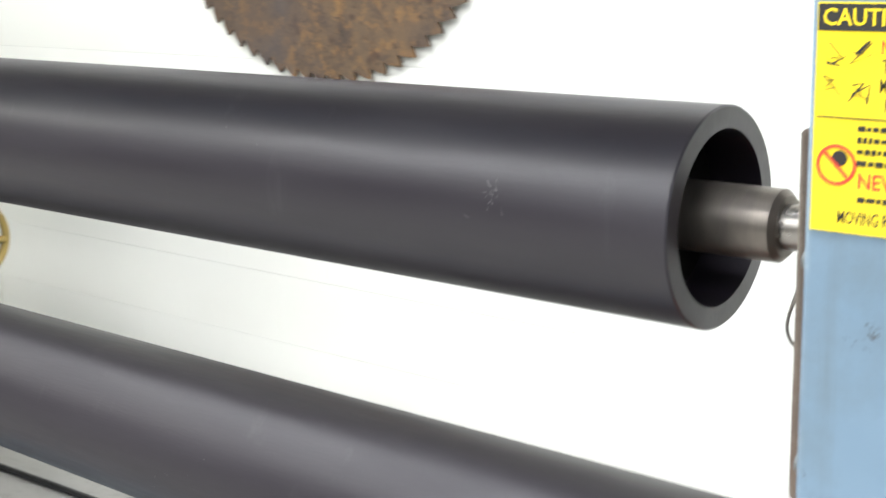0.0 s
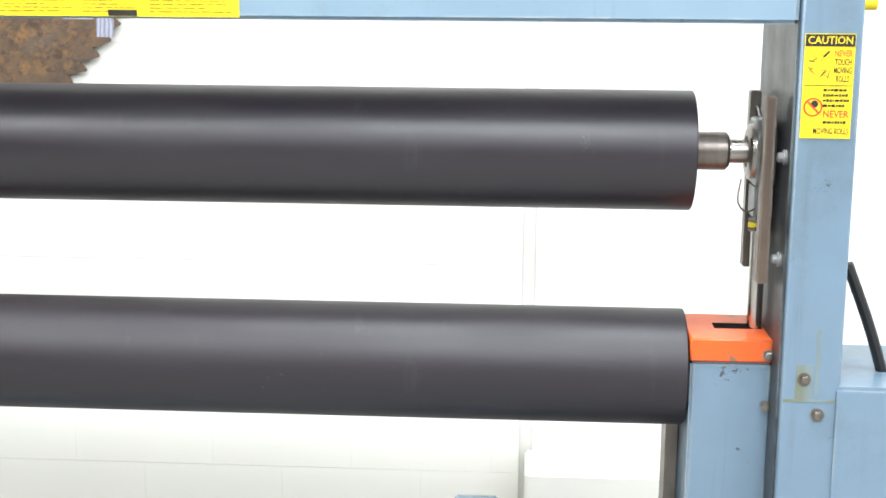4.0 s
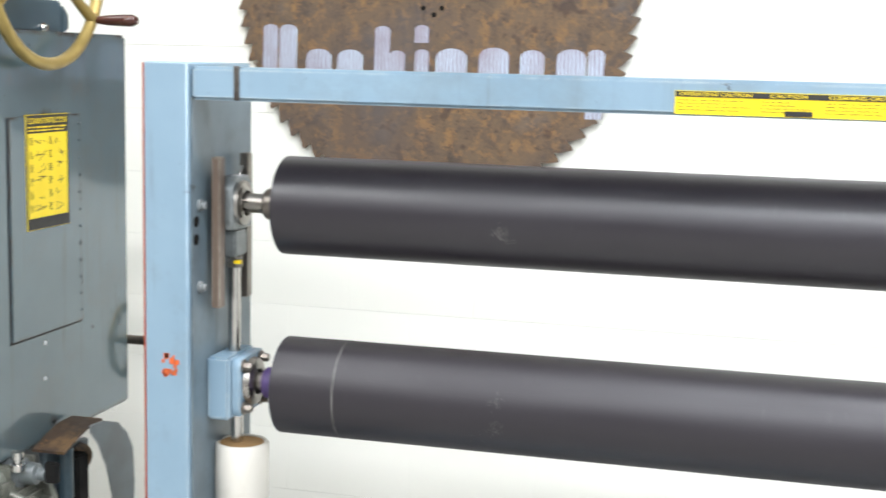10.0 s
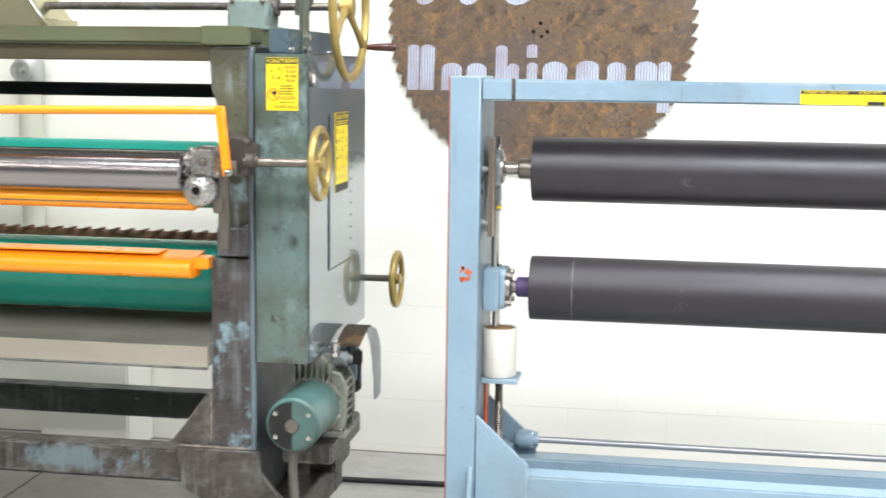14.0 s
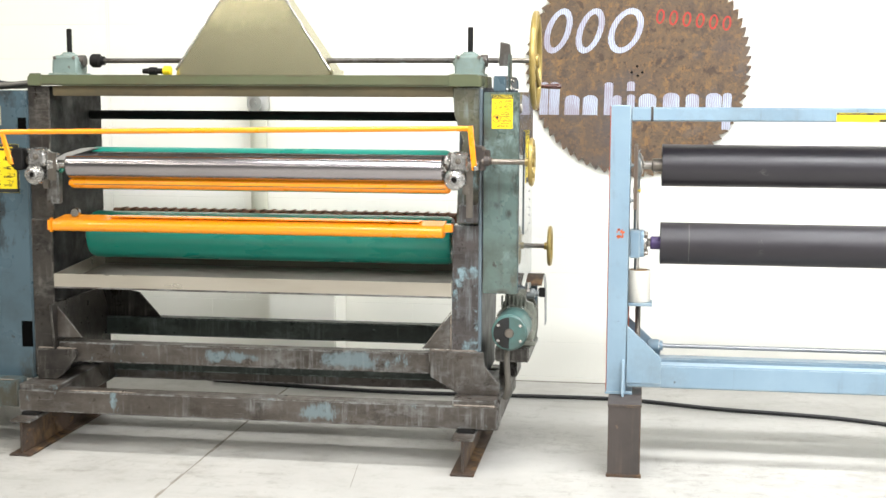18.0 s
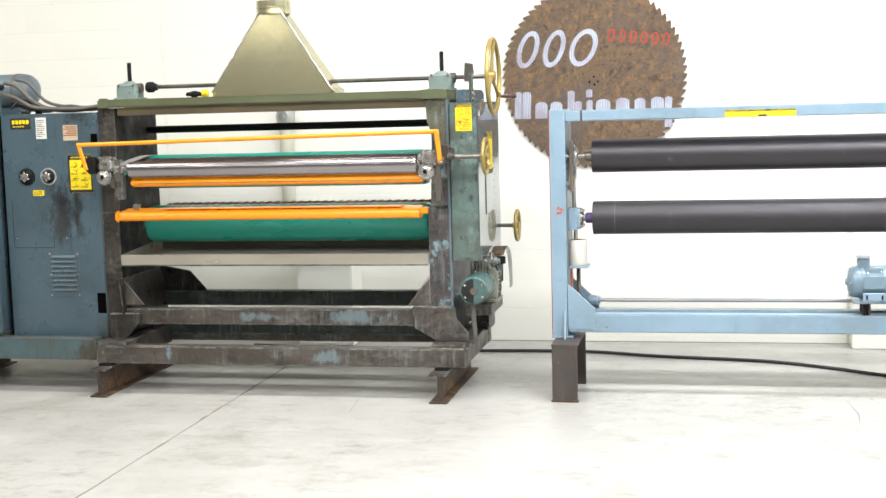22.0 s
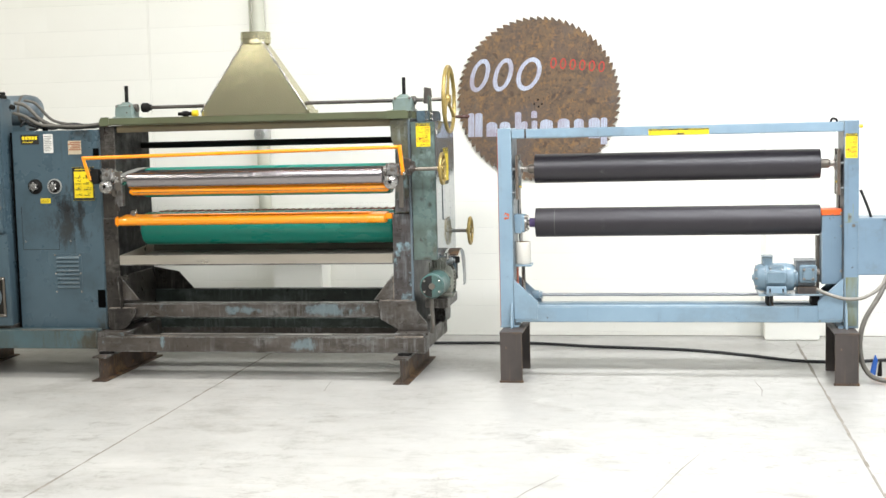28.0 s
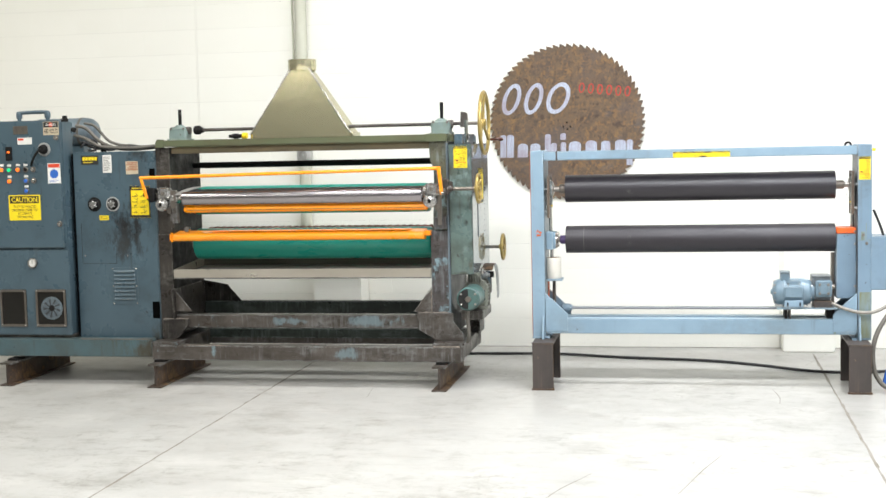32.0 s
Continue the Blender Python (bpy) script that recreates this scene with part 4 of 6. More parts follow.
    part("pictogram", lathe(c, way, [(0, 0), (0, 0.075 * w), (0.0004, 0.075 * w), (0.0004, 0)], 8), "label_black", plate)
    return plate


roll_label("front", 1.992, 2.066, 1.43, 1.585, FRONT, post_r, 11)
beam_label, d_l, d_l2 = label_plate("front", 0.757, 1.143, 1.601, 1.641, -0.136, top_beam, "", 3, 0.26)
for u_a, u_b, words in ((0.765, 0.885, "OPERATING CAUTION"), (0.915, 0.975, "CAUTION"), (1.01, 1.13, "CLEANING CAUTION")):
    writing(words, "front", u_a, u_b, 1.6325, 1.6385, d_l2, "yellow", beam_label, 0.012)
for u_a, u_b, sd in ((0.762, 0.885, 1), (0.9, 0.99, 2), (1.005, 1.138, 3)):
    bars("front", u_a, u_b, 1.606, 1.628, d_l, 4, "label_black", beam_label, sd, 0.5, bold=0.3)
part("pictogram", sheet("front", 0.94, 0.985, 1.602, 1.611, d_l, 0.0006), "label_black", beam_label)

for out, x_w in ((1, -0.147), (-1, 2.001)):
    s = out
    # guide bars, sliding bearing and its screw
    x_g = x_w + s * (0.02 if s > 0 else 0.031)
    for y_g, dark in ((-0.066, "guide"), (0.071, "hub")):
        part("guide_bar", box(*sorted((x_g, x_g + s * 0.018)), y_g - 0.013, y_g + 0.013, 1.19, 1.487, 0.002), dark, stand, "brown steel guide bar")
    for z_b in (1.24, 1.4):
        x_f = -0.141 if s > 0 else 1.983
        part("standoff_bolt", lathe((x_f, -0.103, z_b - 0.005), (s, 0, 0), [(0, 0), (0, 0.012), (0.005, 0.012), (0.006, 0.008), (0.012, 0.0078), (0.014, 0.006), (0.014, 0)], 16), "pale_bearing", stand, "bright standoff bolt")
    block = part("sliding_bearing", prism([(-0.046, 1.34), (0.046, 1.34), (0.052, 1.36), (0.052, 1.425), (0.03, 1.447), (-0.03, 1.447), (-0.052, 1.425), (-0.052, 1.36)], "x", *sorted((x_w + s * 0.022, x_w + s * 0.052)), 0.003), "pale_bearing", stand, "grimy pale grey flange bearing")
    part("bearing_ring", lathe((x_w + s * 0.05, 0, 1.392), (s, 0, 0), [(0, 0.046), (0.008, 0.044), (0.012, 0.036), (0.012, 0.026), (0.004, 0.024)], 32), "steel", block)
    part("grease_nipple", rod((x_w + s * 0.04, 0.012, 1.447), (x_w + s * 0.045, 0.016, 1.465), 0.004, 8), "bright", block)
    part("yoke", box(*sorted((x_w + s * 0.02, x_w + s * 0.05)), -0.03, 0.03, 1.285, 1.341, 0.004), "pale_bearing", stand)
    part("screw_nut", rod((x_w + s * 0.035, 0, 1.262), (x_w + s * 0.035, 0, 1.286), 0.018, 6), "steel", stand)
    part("nut_tag", box(*sorted((x_w + s * 0.038, x_w + s * 0.054)), -0.016, -0.004, 1.27, 1.278, 0.001), "yellow", stand, "yellow paint dab")
    part("lift_rod", rod((x_w + s * 0.035, 0, 1.08), (x_w + s * 0.035, 0, 1.265), 0.0125, 16), "bright", stand)

for y_h, z_h in ((-0.1, 1.365), (-0.1, 1.33)):
    part("web_hole", rod((-0.1405, y_h - 0.02, z_h), (-0.1385, y_h - 0.02, z_h), 0.011, 14), "bore", stand)
bearing = part("lower_bearing", box(-0.14, -0.092, -0.074, 0.062, 0.963, 1.09, 0.005), "blue", stand)
part("flange", prism([(-0.055, 0.968), (0.055, 0.968), (0.062, 0.985), (0.062, 1.07), (0.055, 1.087), (-0.055, 1.087), (-0.062, 1.07), (-0.062, 0.985)], "x", -0.093, -0.074, 0.003), "blue", bearing)
part("bearing_ring", lathe((-0.076, 0, 1.03), (1, 0, 0), [(0, 0.05), (0.014, 0.046), (0.018, 0.038), (0.018, 0.027), (0.006, 0.026)], 32), "steel", bearing)
for y_b in (-0.044, 0.044):
    for z_b in (0.984, 1.07):
        part("bolt", bolt((-0.075, y_b, z_b), (1, 0, 0), 0.009, 0.02), "hub", bearing)
part("lift_rod", rod((-0.106, 0, 0.9), (-0.106, 0, 0.965), 0.0125, 16), "bright", stand)
can = part("dust_cover", lathe((-0.095, 0.0, 0.752), (0, 0, 1), [(0, 0), (0, 0.052), (0.004, 0.055), (0.146, 0.055), (0.15, 0.052), (0.15, 0.047), (0.146, 0.046), (0.146, 0)], 36), "white_can", stand, "off-white plastic dust cover")
part("felt_cap", lathe((-0.095, 0.0, 0.896), (0, 0, 1), [(0, 0.046), (0.004, 0.045), (0.004, 0)], 30), "tan_felt", can, "tan felt disc")
part("shelf", box(-0.141, -0.03, -0.062, 0.062, 0.737, 0.751, 0.002), "blue", stand)
thread = [(0, 0.0)] + [(0.004 * k, 0.0135 if k % 2 else 0.011) for k in range(54)] + [(0.216, 0)]
part("jack_screw", lathe((-0.095, 0.02, 0.52), (0, 0, 1), thread, 14), "hub", stand, "greasy threaded jack screw")
part("orange_panel", box(-0.14, -0.136, 0.02, 0.09, 0.5, 0.72, 0.001), "orange_red", stand)
jack = part("screw_jack", lathe((-0.1, 0.07, 0.475), (0, 0, 1), [(0, 0), (0, 0.055), (0.04, 0.05), (0.05, 0.035), (0.06, 0.03), (0.06, 0)], 24), "motor_blue", stand)
part("shaft_coupling", lathe((-0.045, 0.09, 0.527), (1, 0, 0), [(0, 0), (0, 0.022), (0.012, 0.03), (0.05, 0.03), (0.052, 0.024), (0.07, 0.024), (0.07, 0)], 20), "blue", stand)
for a in range(0, 360, 60):
    part("coupling_bolt", bolt((0.006, 0.09 + 0.024 * math.cos(radians(a)), 0.527 + 0.024 * math.sin(radians(a))), (1, 0, 0), 0.0035, 0.006), "bright", stand)
part("line_shaft", rod((0.02, 0.09, 0.527), (1.86, 0.09, 0.527), 0.0105, 14), "line_shaft", stand)

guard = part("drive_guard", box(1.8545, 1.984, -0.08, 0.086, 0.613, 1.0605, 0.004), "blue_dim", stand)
cap = prism([(-0.084, 1.061), (0.089, 1.061), (0.089, 1.1), (-0.084, 1.1)], "x", 1.8525, 1.9835, 0.003)
part("guard_cap", cap, "orange_red", guard, "orange painted cap with a slot")
part("cap_slot", box(1.9, 1.978, -0.012, 0.02, 1.098, 1.1012, 0), "bore", guard)
part("side_strip", box(1.985, 2.0, -0.088, -0.05, 0.62, 1.06, 0.002), "blue_grey", guard)
for z_b in (1.075, 0.99, 0.7):
    part("screw", bolt((1.976, -0.083, z_b), (0, -1, 0), 0.006, 0.01), "steel", guard)
part("rear_plate", box(1.832, 1.853, 0.03, 0.1, 0.482, 0.92, 0.002), "hub", stand, "bare steel plate behind the drive guard")
part("latch_wire", hose([(1.93, -0.02, 1.35), (1.925, -0.03, 1.315), (1.94, -0.03, 1.298), (1.965, -0.02, 1.31)], 0.0016, 6), "hub", stand)
part("top_handle", hose([(1.906, -0.1, 1.658), (1.911, -0.1, 1.676), (1.927, -0.1, 1.681), (1.942, -0.1, 1.673), (1.945, -0.1, 1.658)], 0.0075, 10), "black", stand)
part("yellow_knob", rod((2.078, -0.1, 1.63), (2.105, -0.1, 1.63), 0.011, 12), "yellow", stand)
for x_b, z_b in ((2.021, 1.06), (2.044, 1.003)):
    part("post_bolt", bolt((x_b, FRONT, z_b - 0.005), (0, -1, 0), 0.007, 0.008), "hub", post_r)
part("scraped_patch", sheet("front", 2.008, 2.034, 1.022, 1.078, FRONT, 0.0006), "scraped", post_r, "scraped patch with old green paint")
part("scraped_patch", sheet("front", 2.038, 2.043, 1.03, 1.135, FRONT, 0.0006), "scraped", post_r)
part("post_seam", sheet("front", 1.99, 2.074, 1.018, 1.022, FRONT, 0.0007), "scraped", post_r, "yellowed seam across the post")
part("scraped_patch", sheet("front", 1.998, 2.07, 0.35, 0.665, FRONT, 0.0006), "scraped", post_r, "scraped patch with old green paint")
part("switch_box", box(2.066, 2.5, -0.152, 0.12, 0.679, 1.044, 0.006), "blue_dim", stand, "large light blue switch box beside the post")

for name_y in ("upper", "lower"):
    z_r = 1.3925 if name_y == "upper" else 1.0298
    words = "matte black upper roller with a scuffed rubber face" if name_y == "upper" else "matte black lower roller with a pale chalk ring"
    roll = thing("roller", (0.925, 0, z_r), words, "roller", "rollers of the stand")
    R = 0.097
    part("tube", lathe((0, 0, z_r), (1, 0, 0), [(0, R - 0.02), (0, R - 0.0015), (0.0015, R), (1.8485, R), (1.85, R - 0.0015), (1.85, R - 0.02), (1.6, R - 0.021), (1.6, 0.02), (0.25, 0.02), (0.25, R - 0.021)], 96, closed=True), "roller" if z_r > 1.2 else "roller_matt", roll)
    for s, x_e in ((-1, 0.0), (1, 1.85)):
        hub = part("hub", rod((x_e - s * 0.14, 0, z_r), (x_e + s * (0.06 if s > 0 else 0.045), 0, z_r), 0.031, 32, ease=0.005), "purple" if (z_r < 1.2 and s < 0) else "hub", roll)
        part("end_plate", lathe((x_e - s * 0.06, 0, z_r), (s, 0, 0), [(0, 0.03), (0, R - 0.0205), (0.01, R - 0.0205), (0.01, 0.03)], 48, closed=True), "bore", roll)
        part("shaft", rod((x_e + s * 0.03, 0, z_r), (x_e + s * 0.125, 0, z_r), 0.0195, 24), "steel", roll)
    rnd = random.Random(7 if z_r > 1.2 else 8)
    marks = bmesh.new()
    spots = ((0.452, -0.21, 60, 0.008), (1.675, 0.2, 9, 0.004), (1.672, 0.22, 7, 0.02), (1.3, 0.1, 5, 0.05), (0.1, 0.7, 10, 0.02)) if z_r > 1.2 else ((0.45, 0.25, 26, 0.008), (0.45, -0.25, 40, 0.009), (0.42, -0.6, 8, 0.02), (1.2, 0.3, 6, 0.06))
    for x_s, e_s, n_s, spread in spots:
        for k in range(n_s):
            x_k, e_k = x_s + rnd.gauss(0, spread), e_s + rnd.gauss(0, spread * 9)
            w, h, turn = rnd.uniform(0.0003, 0.0007), rnd.uniform(0.0008, 0.0038), rnd.gauss(0, 0.7)
            quad = []
            for u, v in ((-w, -h), (w, -h), (w * 0.4, h), (-w * 0.4, h)):
                e = e_k + (v * math.cos(turn) + u * math.sin(turn)) / R
                quad.append(marks.verts.new((x_k + u * math.cos(turn) - v * math.sin(turn), -(R + 0.0006) * math.cos(e), z_r + (R + 0.0006) * math.sin(e))))
            marks.faces.new(quad)
    if z_r > 1.2:
        for stroke in (((0.448, -0.08), (0.449, -0.3), (0.46, -0.37), (0.478, -0.33)), ((0.44, -0.2), (0.452, -0.36)), ((0.463, -0.42), (0.479, -0.38))):
            pair = []
            for k, (x_k, e_k) in enumerate(stroke):
                pair.append([marks.verts.new((x_k + d, -(R + 0.0008) * math.cos(e_k + d * 6), z_r + (R + 0.0008) * math.sin(e_k + d * 6))) for d in (-0.0011, 0.0011)])
            for p, q in zip(pair, pair[1:]):
                marks.faces.new((p[0], p[1], q[1], q[0]))
    tagged(part("scuff_mark", marks, "scuff", roll, "pale scuffs and scratches"), kind="stuff")
    if z_r < 1.2:
        part("chalk_ring", lathe((0.128, 0, z_r), (1, 0, 0), [(0, R - 0.002), (0, R + 0.0005), (0.0042, R + 0.0005), (0.0042, R - 0.002)], 96), "chalk", roll, "thin pale ring marked round the roller")


def riser(x0, name="riser_block"):
    r = thing(name, (x0 + 0.073, -0.09, 0), "dark brown steel beam offcut under the roll stand", "riser", "risers under the stand")
    part("front_flange", box(x0, x0 + 0.146, -0.346, -0.334, 0, 0.334, 0.003), "riser", r)
    part("rear_flange", box(x0, x0 + 0.146, 0.148, 0.16, 0, 0.334, 0.003), "riser", r)
    part("web", box(x0 + 0.068, x0 + 0.078, -0.334, 0.148, 0, 0.334, 0.002), "riser", r)
    part("base_lip", box(x0 - 0.006, x0 + 0.152, -0.354, -0.33, 0, 0.014, 0.002), "rust", r)
    part("top_plate", box(x0 - 0.003, x0 + 0.149, -0.349, 0.163, 0.323, 0.3345, 0.002), "riser", r)
    return r


riser(-0.219)
riser(1.908)

# drive motor on the stand
MY, MZ = -0.085, 0.662
motor = thing("drive_motor", (1.63, MY, 0.505), "light blue electric gear motor on the stand's beam", "motor")
can_p = [(0, 0), (0, 0.048), (0.008, 0.07), (0.02, 0.082), (0.03, 0.088), (0.066, 0.09), (0.068, 0.093), (0.204, 0.093), (0.206, 0.089), (0.235, 0.088), (0.25, 0.08), (0.258, 0.066), (0.275, 0.064), (0.275, 0)]
body = part("motor_body", lathe((1.428, MY, MZ), (1, 0, 0), can_p, 44), "motor_blue", motor)
for x_m in (1.495, 1.628):
    part("body_band", lathe((x_m, MY, MZ), (1, 0, 0), [(0, 0.088), (0, 0.0955), (0.002, 0.0965), (0.006, 0.0965), (0.008, 0.0955), (0.008, 0.088)], 44), "motor_blue", body)
for k in range(8):
    a = k / 8 * math.tau
    part("body_bolt", bolt((1.446, MY + 0.074 * math.cos(a), MZ + 0.074 * math.sin(a)), (-1, 0, 0), 0.005, 0.014), "hub", body)
part("shaft_cap", lathe((1.43, MY, MZ), (-1, 0, 0), [(0, 0), (0, 0.03), (0.006, 0.028), (0.008, 0.018), (0.016, 0.016), (0.016, 0)], 18), "motor_blue", body)
part("front_cover", prism([(1.506, MZ - 0.03), (1.618, MZ - 0.03), (1.622, MZ - 0.02), (1.622, MZ + 0.036), (1.614, MZ + 0.046), (1.51, MZ + 0.046), (1.502, MZ + 0.036), (1.502, MZ - 0.02)], "y", MY - 0.101, MY - 0.07, 0.004), "motor_blue", motor, "pressed steel cover on the motor's flank")
for x_m in (1.526, 1.598):
    part("lifting_lug", hose([(x_m, MY - 0.096, MZ + 0.05), (x_m, MY - 0.108, MZ + 0.058), (x_m, MY - 0.1, MZ + 0.07), (x_m, MY - 0.074, MZ + 0.066)], 0.0035, 8), "bright", motor)
part("cover_shoulder", box(1.512, 1.612, MY - 0.074, MY - 0.03, MZ + 0.05, MZ + 0.086, 0.006), "motor_blue", motor)
tb = part("terminal_box", box(1.478, 1.543, MY - 0.045, MY + 0.045, MZ + 0.07, MZ + 0.135, 0.007), "motor_blue", motor)
part("box_lid", box(1.474, 1.547, MY - 0.049, MY + 0.049, MZ + 0.135, MZ + 0.144, 0.003), "motor_blue", tb)
for x_m in (1.484, 1.537):
    part("lid_screw", bolt((x_m, MY - 0.038, MZ + 0.144), (0, 0, 1), 0.004, 0.004), "bright", tb)
foot_m = part("mounting_foot", prism([(1.503, MZ - 0.05), (1.623, MZ - 0.05), (1.626, MZ - 0.1), (1.5, MZ - 0.1)], "y", MY - 0.108, MY - 0.088, 0.003), "blue", motor, "pale blue mounting foot with bolt slots")
part("foot_base", box(1.497, 1.629, MY - 0.11, MY + 0.1, MZ - 0.1, MZ - 0.088, 0.003), "motor_blue", foot_m)
for x_m in (1.522, 1.604):
    part("foot_slot", box(x_m - 0.005, x_m + 0.005, MY - 0.1095, MY - 0.1075, MZ - 0.085, MZ - 0.062, 0.0005), "bore", foot_m)
    part("foot_bolt", bolt((x_m, MY - 0.102, MZ - 0.088), (0, 0, 1), 0.007, 0.01), "hub", foot_m)
gear = part("gearbox", prism([(1.7, MZ - 0.055), (1.812, MZ - 0.055), (1.812, MZ + 0.106), (1.69, MZ + 0.106), (1.688, MZ + 0.06)], "y", MY - 0.05, MY + 0.115, 0.008), "motor_dark", motor, "grimy dark gearbox housing")
part("gear_top", box(1.686, 1.816, MY - 0.054, MY + 0.119, MZ + 0.105, MZ + 0.114, 0.003), "motor_dark", gear, "brown stained top plate")
cover = part("cover_plate", prism([(1.716, MZ - 0.03), (1.81, MZ - 0.03), (1.818, MZ - 0.02), (1.818, MZ + 0.075), (1.81, MZ + 0.085), (1.716, MZ + 0.085), (1.708, MZ + 0.075), (1.708, MZ - 0.02)], "y", MY - 0.085, MY - 0.048, 0.006), "motor_blue", gear)
part("cover_plate", box(1.726, 1.8, MY - 0.097, MY - 0.084, MZ - 0.012, MZ + 0.068, 0.01), "motor_blue", gear)
for u in (1.735, 1.791):
    for v in (MZ - 0.002, MZ + 0.058):
        part("cover_bolt", bolt((u, MY - 0.097, v), (0, -1, 0), 0.006, 0.009), "hub", gear)
part("gear_base", box(1.698, 1.815, MY - 0.07, MY + 0.1, MZ - 0.1, MZ - 0.056, 0.004), "riser", gear, "dark brown spacer under the gearbox")
part("output_boss", lathe((1.812, MY, MZ + 0.03), (1, 0, 0), [(0, 0), (0, 0.04), (0.01, 0.038), (0.012, 0.024), (0.03, 0.022), (0.03, 0)], 22), "hub", gear)
for v in (MZ - 0.035, MZ + 0.045):
    part("adapter_bolt", bolt((1.683, MY - 0.06, v), (-1, 0, 0), 0.006, 0.012), "bright", gear)
part("base_plate", box(1.45, 1.85, MY - 0.105, 0.11, MZ - 0.111, MZ - 0.1, 0.002), "motor_blue", motor)
for u, w, kind in ((1.542, 0.011, "riser"), (1.515, 0.016, "black")):
    part("support_leg", box(u - w / 2, u + w / 2, MY - 0.05, MY + 0.13, 0.478, MZ - 0.111, 0.002), kind, motor)
part("support_leg", box(1.79, 1.84, MY - 0.02, MY + 0.13, 0.478, MZ - 0.111, 0.003), "black", motor)

# ---- coating machine ----
mach = thing("coating_machine", (-1.9, 0.1, 0.195), "worn green and dark steel roll coating machine with green rollers", "machine")
XL0, XL1, XR0, XR1 = -3.018, -2.915, -0.955, -0.826
prof = [(-0.17, 1.75), (0.44, 1.75), (0.44, 0.335), (-0.18, 0.335), (-0.18, 1.12)]
# left frame's plate is much darker than its front faces
frame_l = part("side_frame", prism(prof, "x", XL0, XL1, 0.006), "frame_black", mach, "near black side frame")
part("front_face", box(XL0 - 0.002, XL1 + 0.002, -0.196, -0.182, 0.34, 1.11, 0.003), "black_frame", frame_l)
part("front_face", box(XL0 - 0.002, XL1 + 0.002, -0.186, -0.172, 1.11, 1.748, 0.003), "black_frame", frame_l)
prof_r = [(-0.17, 1.75), (0.5, 1.75), (0.56, 1.6), (0.56, 0.7), (0.5, 0.335), (-0.18, 0.335), (-0.18, 1.12)]
frame_r = part("side_frame", prism(prof_r, "x", XR0 + 0.03, XR1, 0.006), "post_side", mach, "grimy side frame with blue paint, darkened for the shadow below the case")
part("front_face", prism([(XR0, 0.34), (XR1 + 0.012, 0.34), (XR1 + 0.012, 1.115), (XR0 + 0.004, 1.115)], "y", -0.196, -0.182, 0.004), "post", frame_r)
part("front_face", prism([(XR0 + 0.02, 1.117), (XR1 + 0.012, 1.117), (XR1 + 0.012, 1.748), (XR0, 1.748), (XR0 + 0.008, 1.62), (XR0 + 0.05, 1.5), (XR0 + 0.03, 1.42)], "y", -0.186, -0.172, 0.004), "post_upper", frame_r)
part("corner_flange", rod((XR1 + 0.004, -0.19, 0.42), (XR1 + 0.004, -0.19, 1.74), 0.0095, 16), "blue_grey", frame_r, "rounded worn blue-grey corner")
tray_r = part("ledge_bracket", box(-0.912, -0.828, -0.252, -0.246, 1.132, 1.214, 0.002), "post", frame_r, "small grimy sheet steel tray on the post")
part("tray_end", box(-0.912, -0.907, -0.246, -0.187, 1.132, 1.206, 0.001), "post", tray_r)
part("tray_end", box(-0.833, -0.828, -0.246, -0.187, 1.132, 1.222, 0.001), "post", tray_r)
part("tray_floor", box(-0.907, -0.833, -0.246, -0.187, 1.132, 1.137, 0.001), "dark", tray_r)
top = part("top_beam", box(-3.0, -0.82, -0.2, -0.07, 1.753, 1.802, 0.006), "olive", mach, "olive green top beam")
part("end_cap", prism([(-0.97, 1.75), (-0.82, 1.75), (-0.82, 1.785), (-0.84, 1.806), (-0.97, 1.806)], "y", -0.206, -0.198, 0.002), "olive", top)
part("end_cap", prism([(-3.01, 1.75), (-2.94, 1.75), (-2.94, 1.81), (-2.995, 1.81), (-3.01, 1.79)], "y", -0.206, -0.198, 0.002), "olive", top)
part("lower_lip", box(-2.9, -0.94, -0.17, -0.09, 1.702, 1.75, 0.004), "tan_edge", top, "oily tan lower lip")
part("tie_rod", rod((-2.92, 0.3, 1.606), (-0.9, 0.3, 1.606), 0.023, 16), "black", mach, "black tie rod")
part("rear_top_beam", box(-2.915, -0.9, 0.38, 0.47, 1.75, 1.8, 0.004), "olive", mach)

for z_c, r_c, x_a, x_b in ((1.345, 0.106, -2.8, -1.0), (1.016, 0.116, -2.8, -0.985)):
    gr = part("rubber_roller", lathe((x_a, 0.05, z_c), (1, 0, 0), [(0, 0), (0, r_c * 0.93), (0.02, r_c), (x_b - x_a - 0.02, r_c), (x_b - x_a, r_c * 0.93), (x_b - x_a, 0)], 64), "green", mach, "dark green rubber covered roller")
    part("journal", rod((x_a - 0.04, 0.05, z_c), (x_b + 0.05, 0.05, z_c), 0.035, 20), "steel", gr)
chrome = part("chrome_roller", lathe((-2.745, -0.345, 1.382), (1, 0, 0), [(0, 0), (0, 0.056), (0.006, 0.062), (1.772, 0.062), (1.778, 0.056), (1.778, 0)], 64), "chrome", mach, "polished chrome metering roller")
part("scraper_bar", lathe((-2.75, -0.335, 1.298), (1, 0, 0), [(0, 0), (0.0, 0.014), (0.02, 0.026), (1.8, 0.026), (1.81, 0.018), (1.81, 0)], 20), "orange", mach, "orange bar below the chrome roller")
# thin tan rod draws the line along the bar's front
part("scraper_line", rod((-2.72, -0.361, 1.293), (-0.96, -0.361, 1.293), 0.0022, 6), "tan_edge", mach)
part("journal", rod((-2.86, -0.345, 1.385), (-0.9, -0.345, 1.385), 0.02, 20), "bright", chrome)
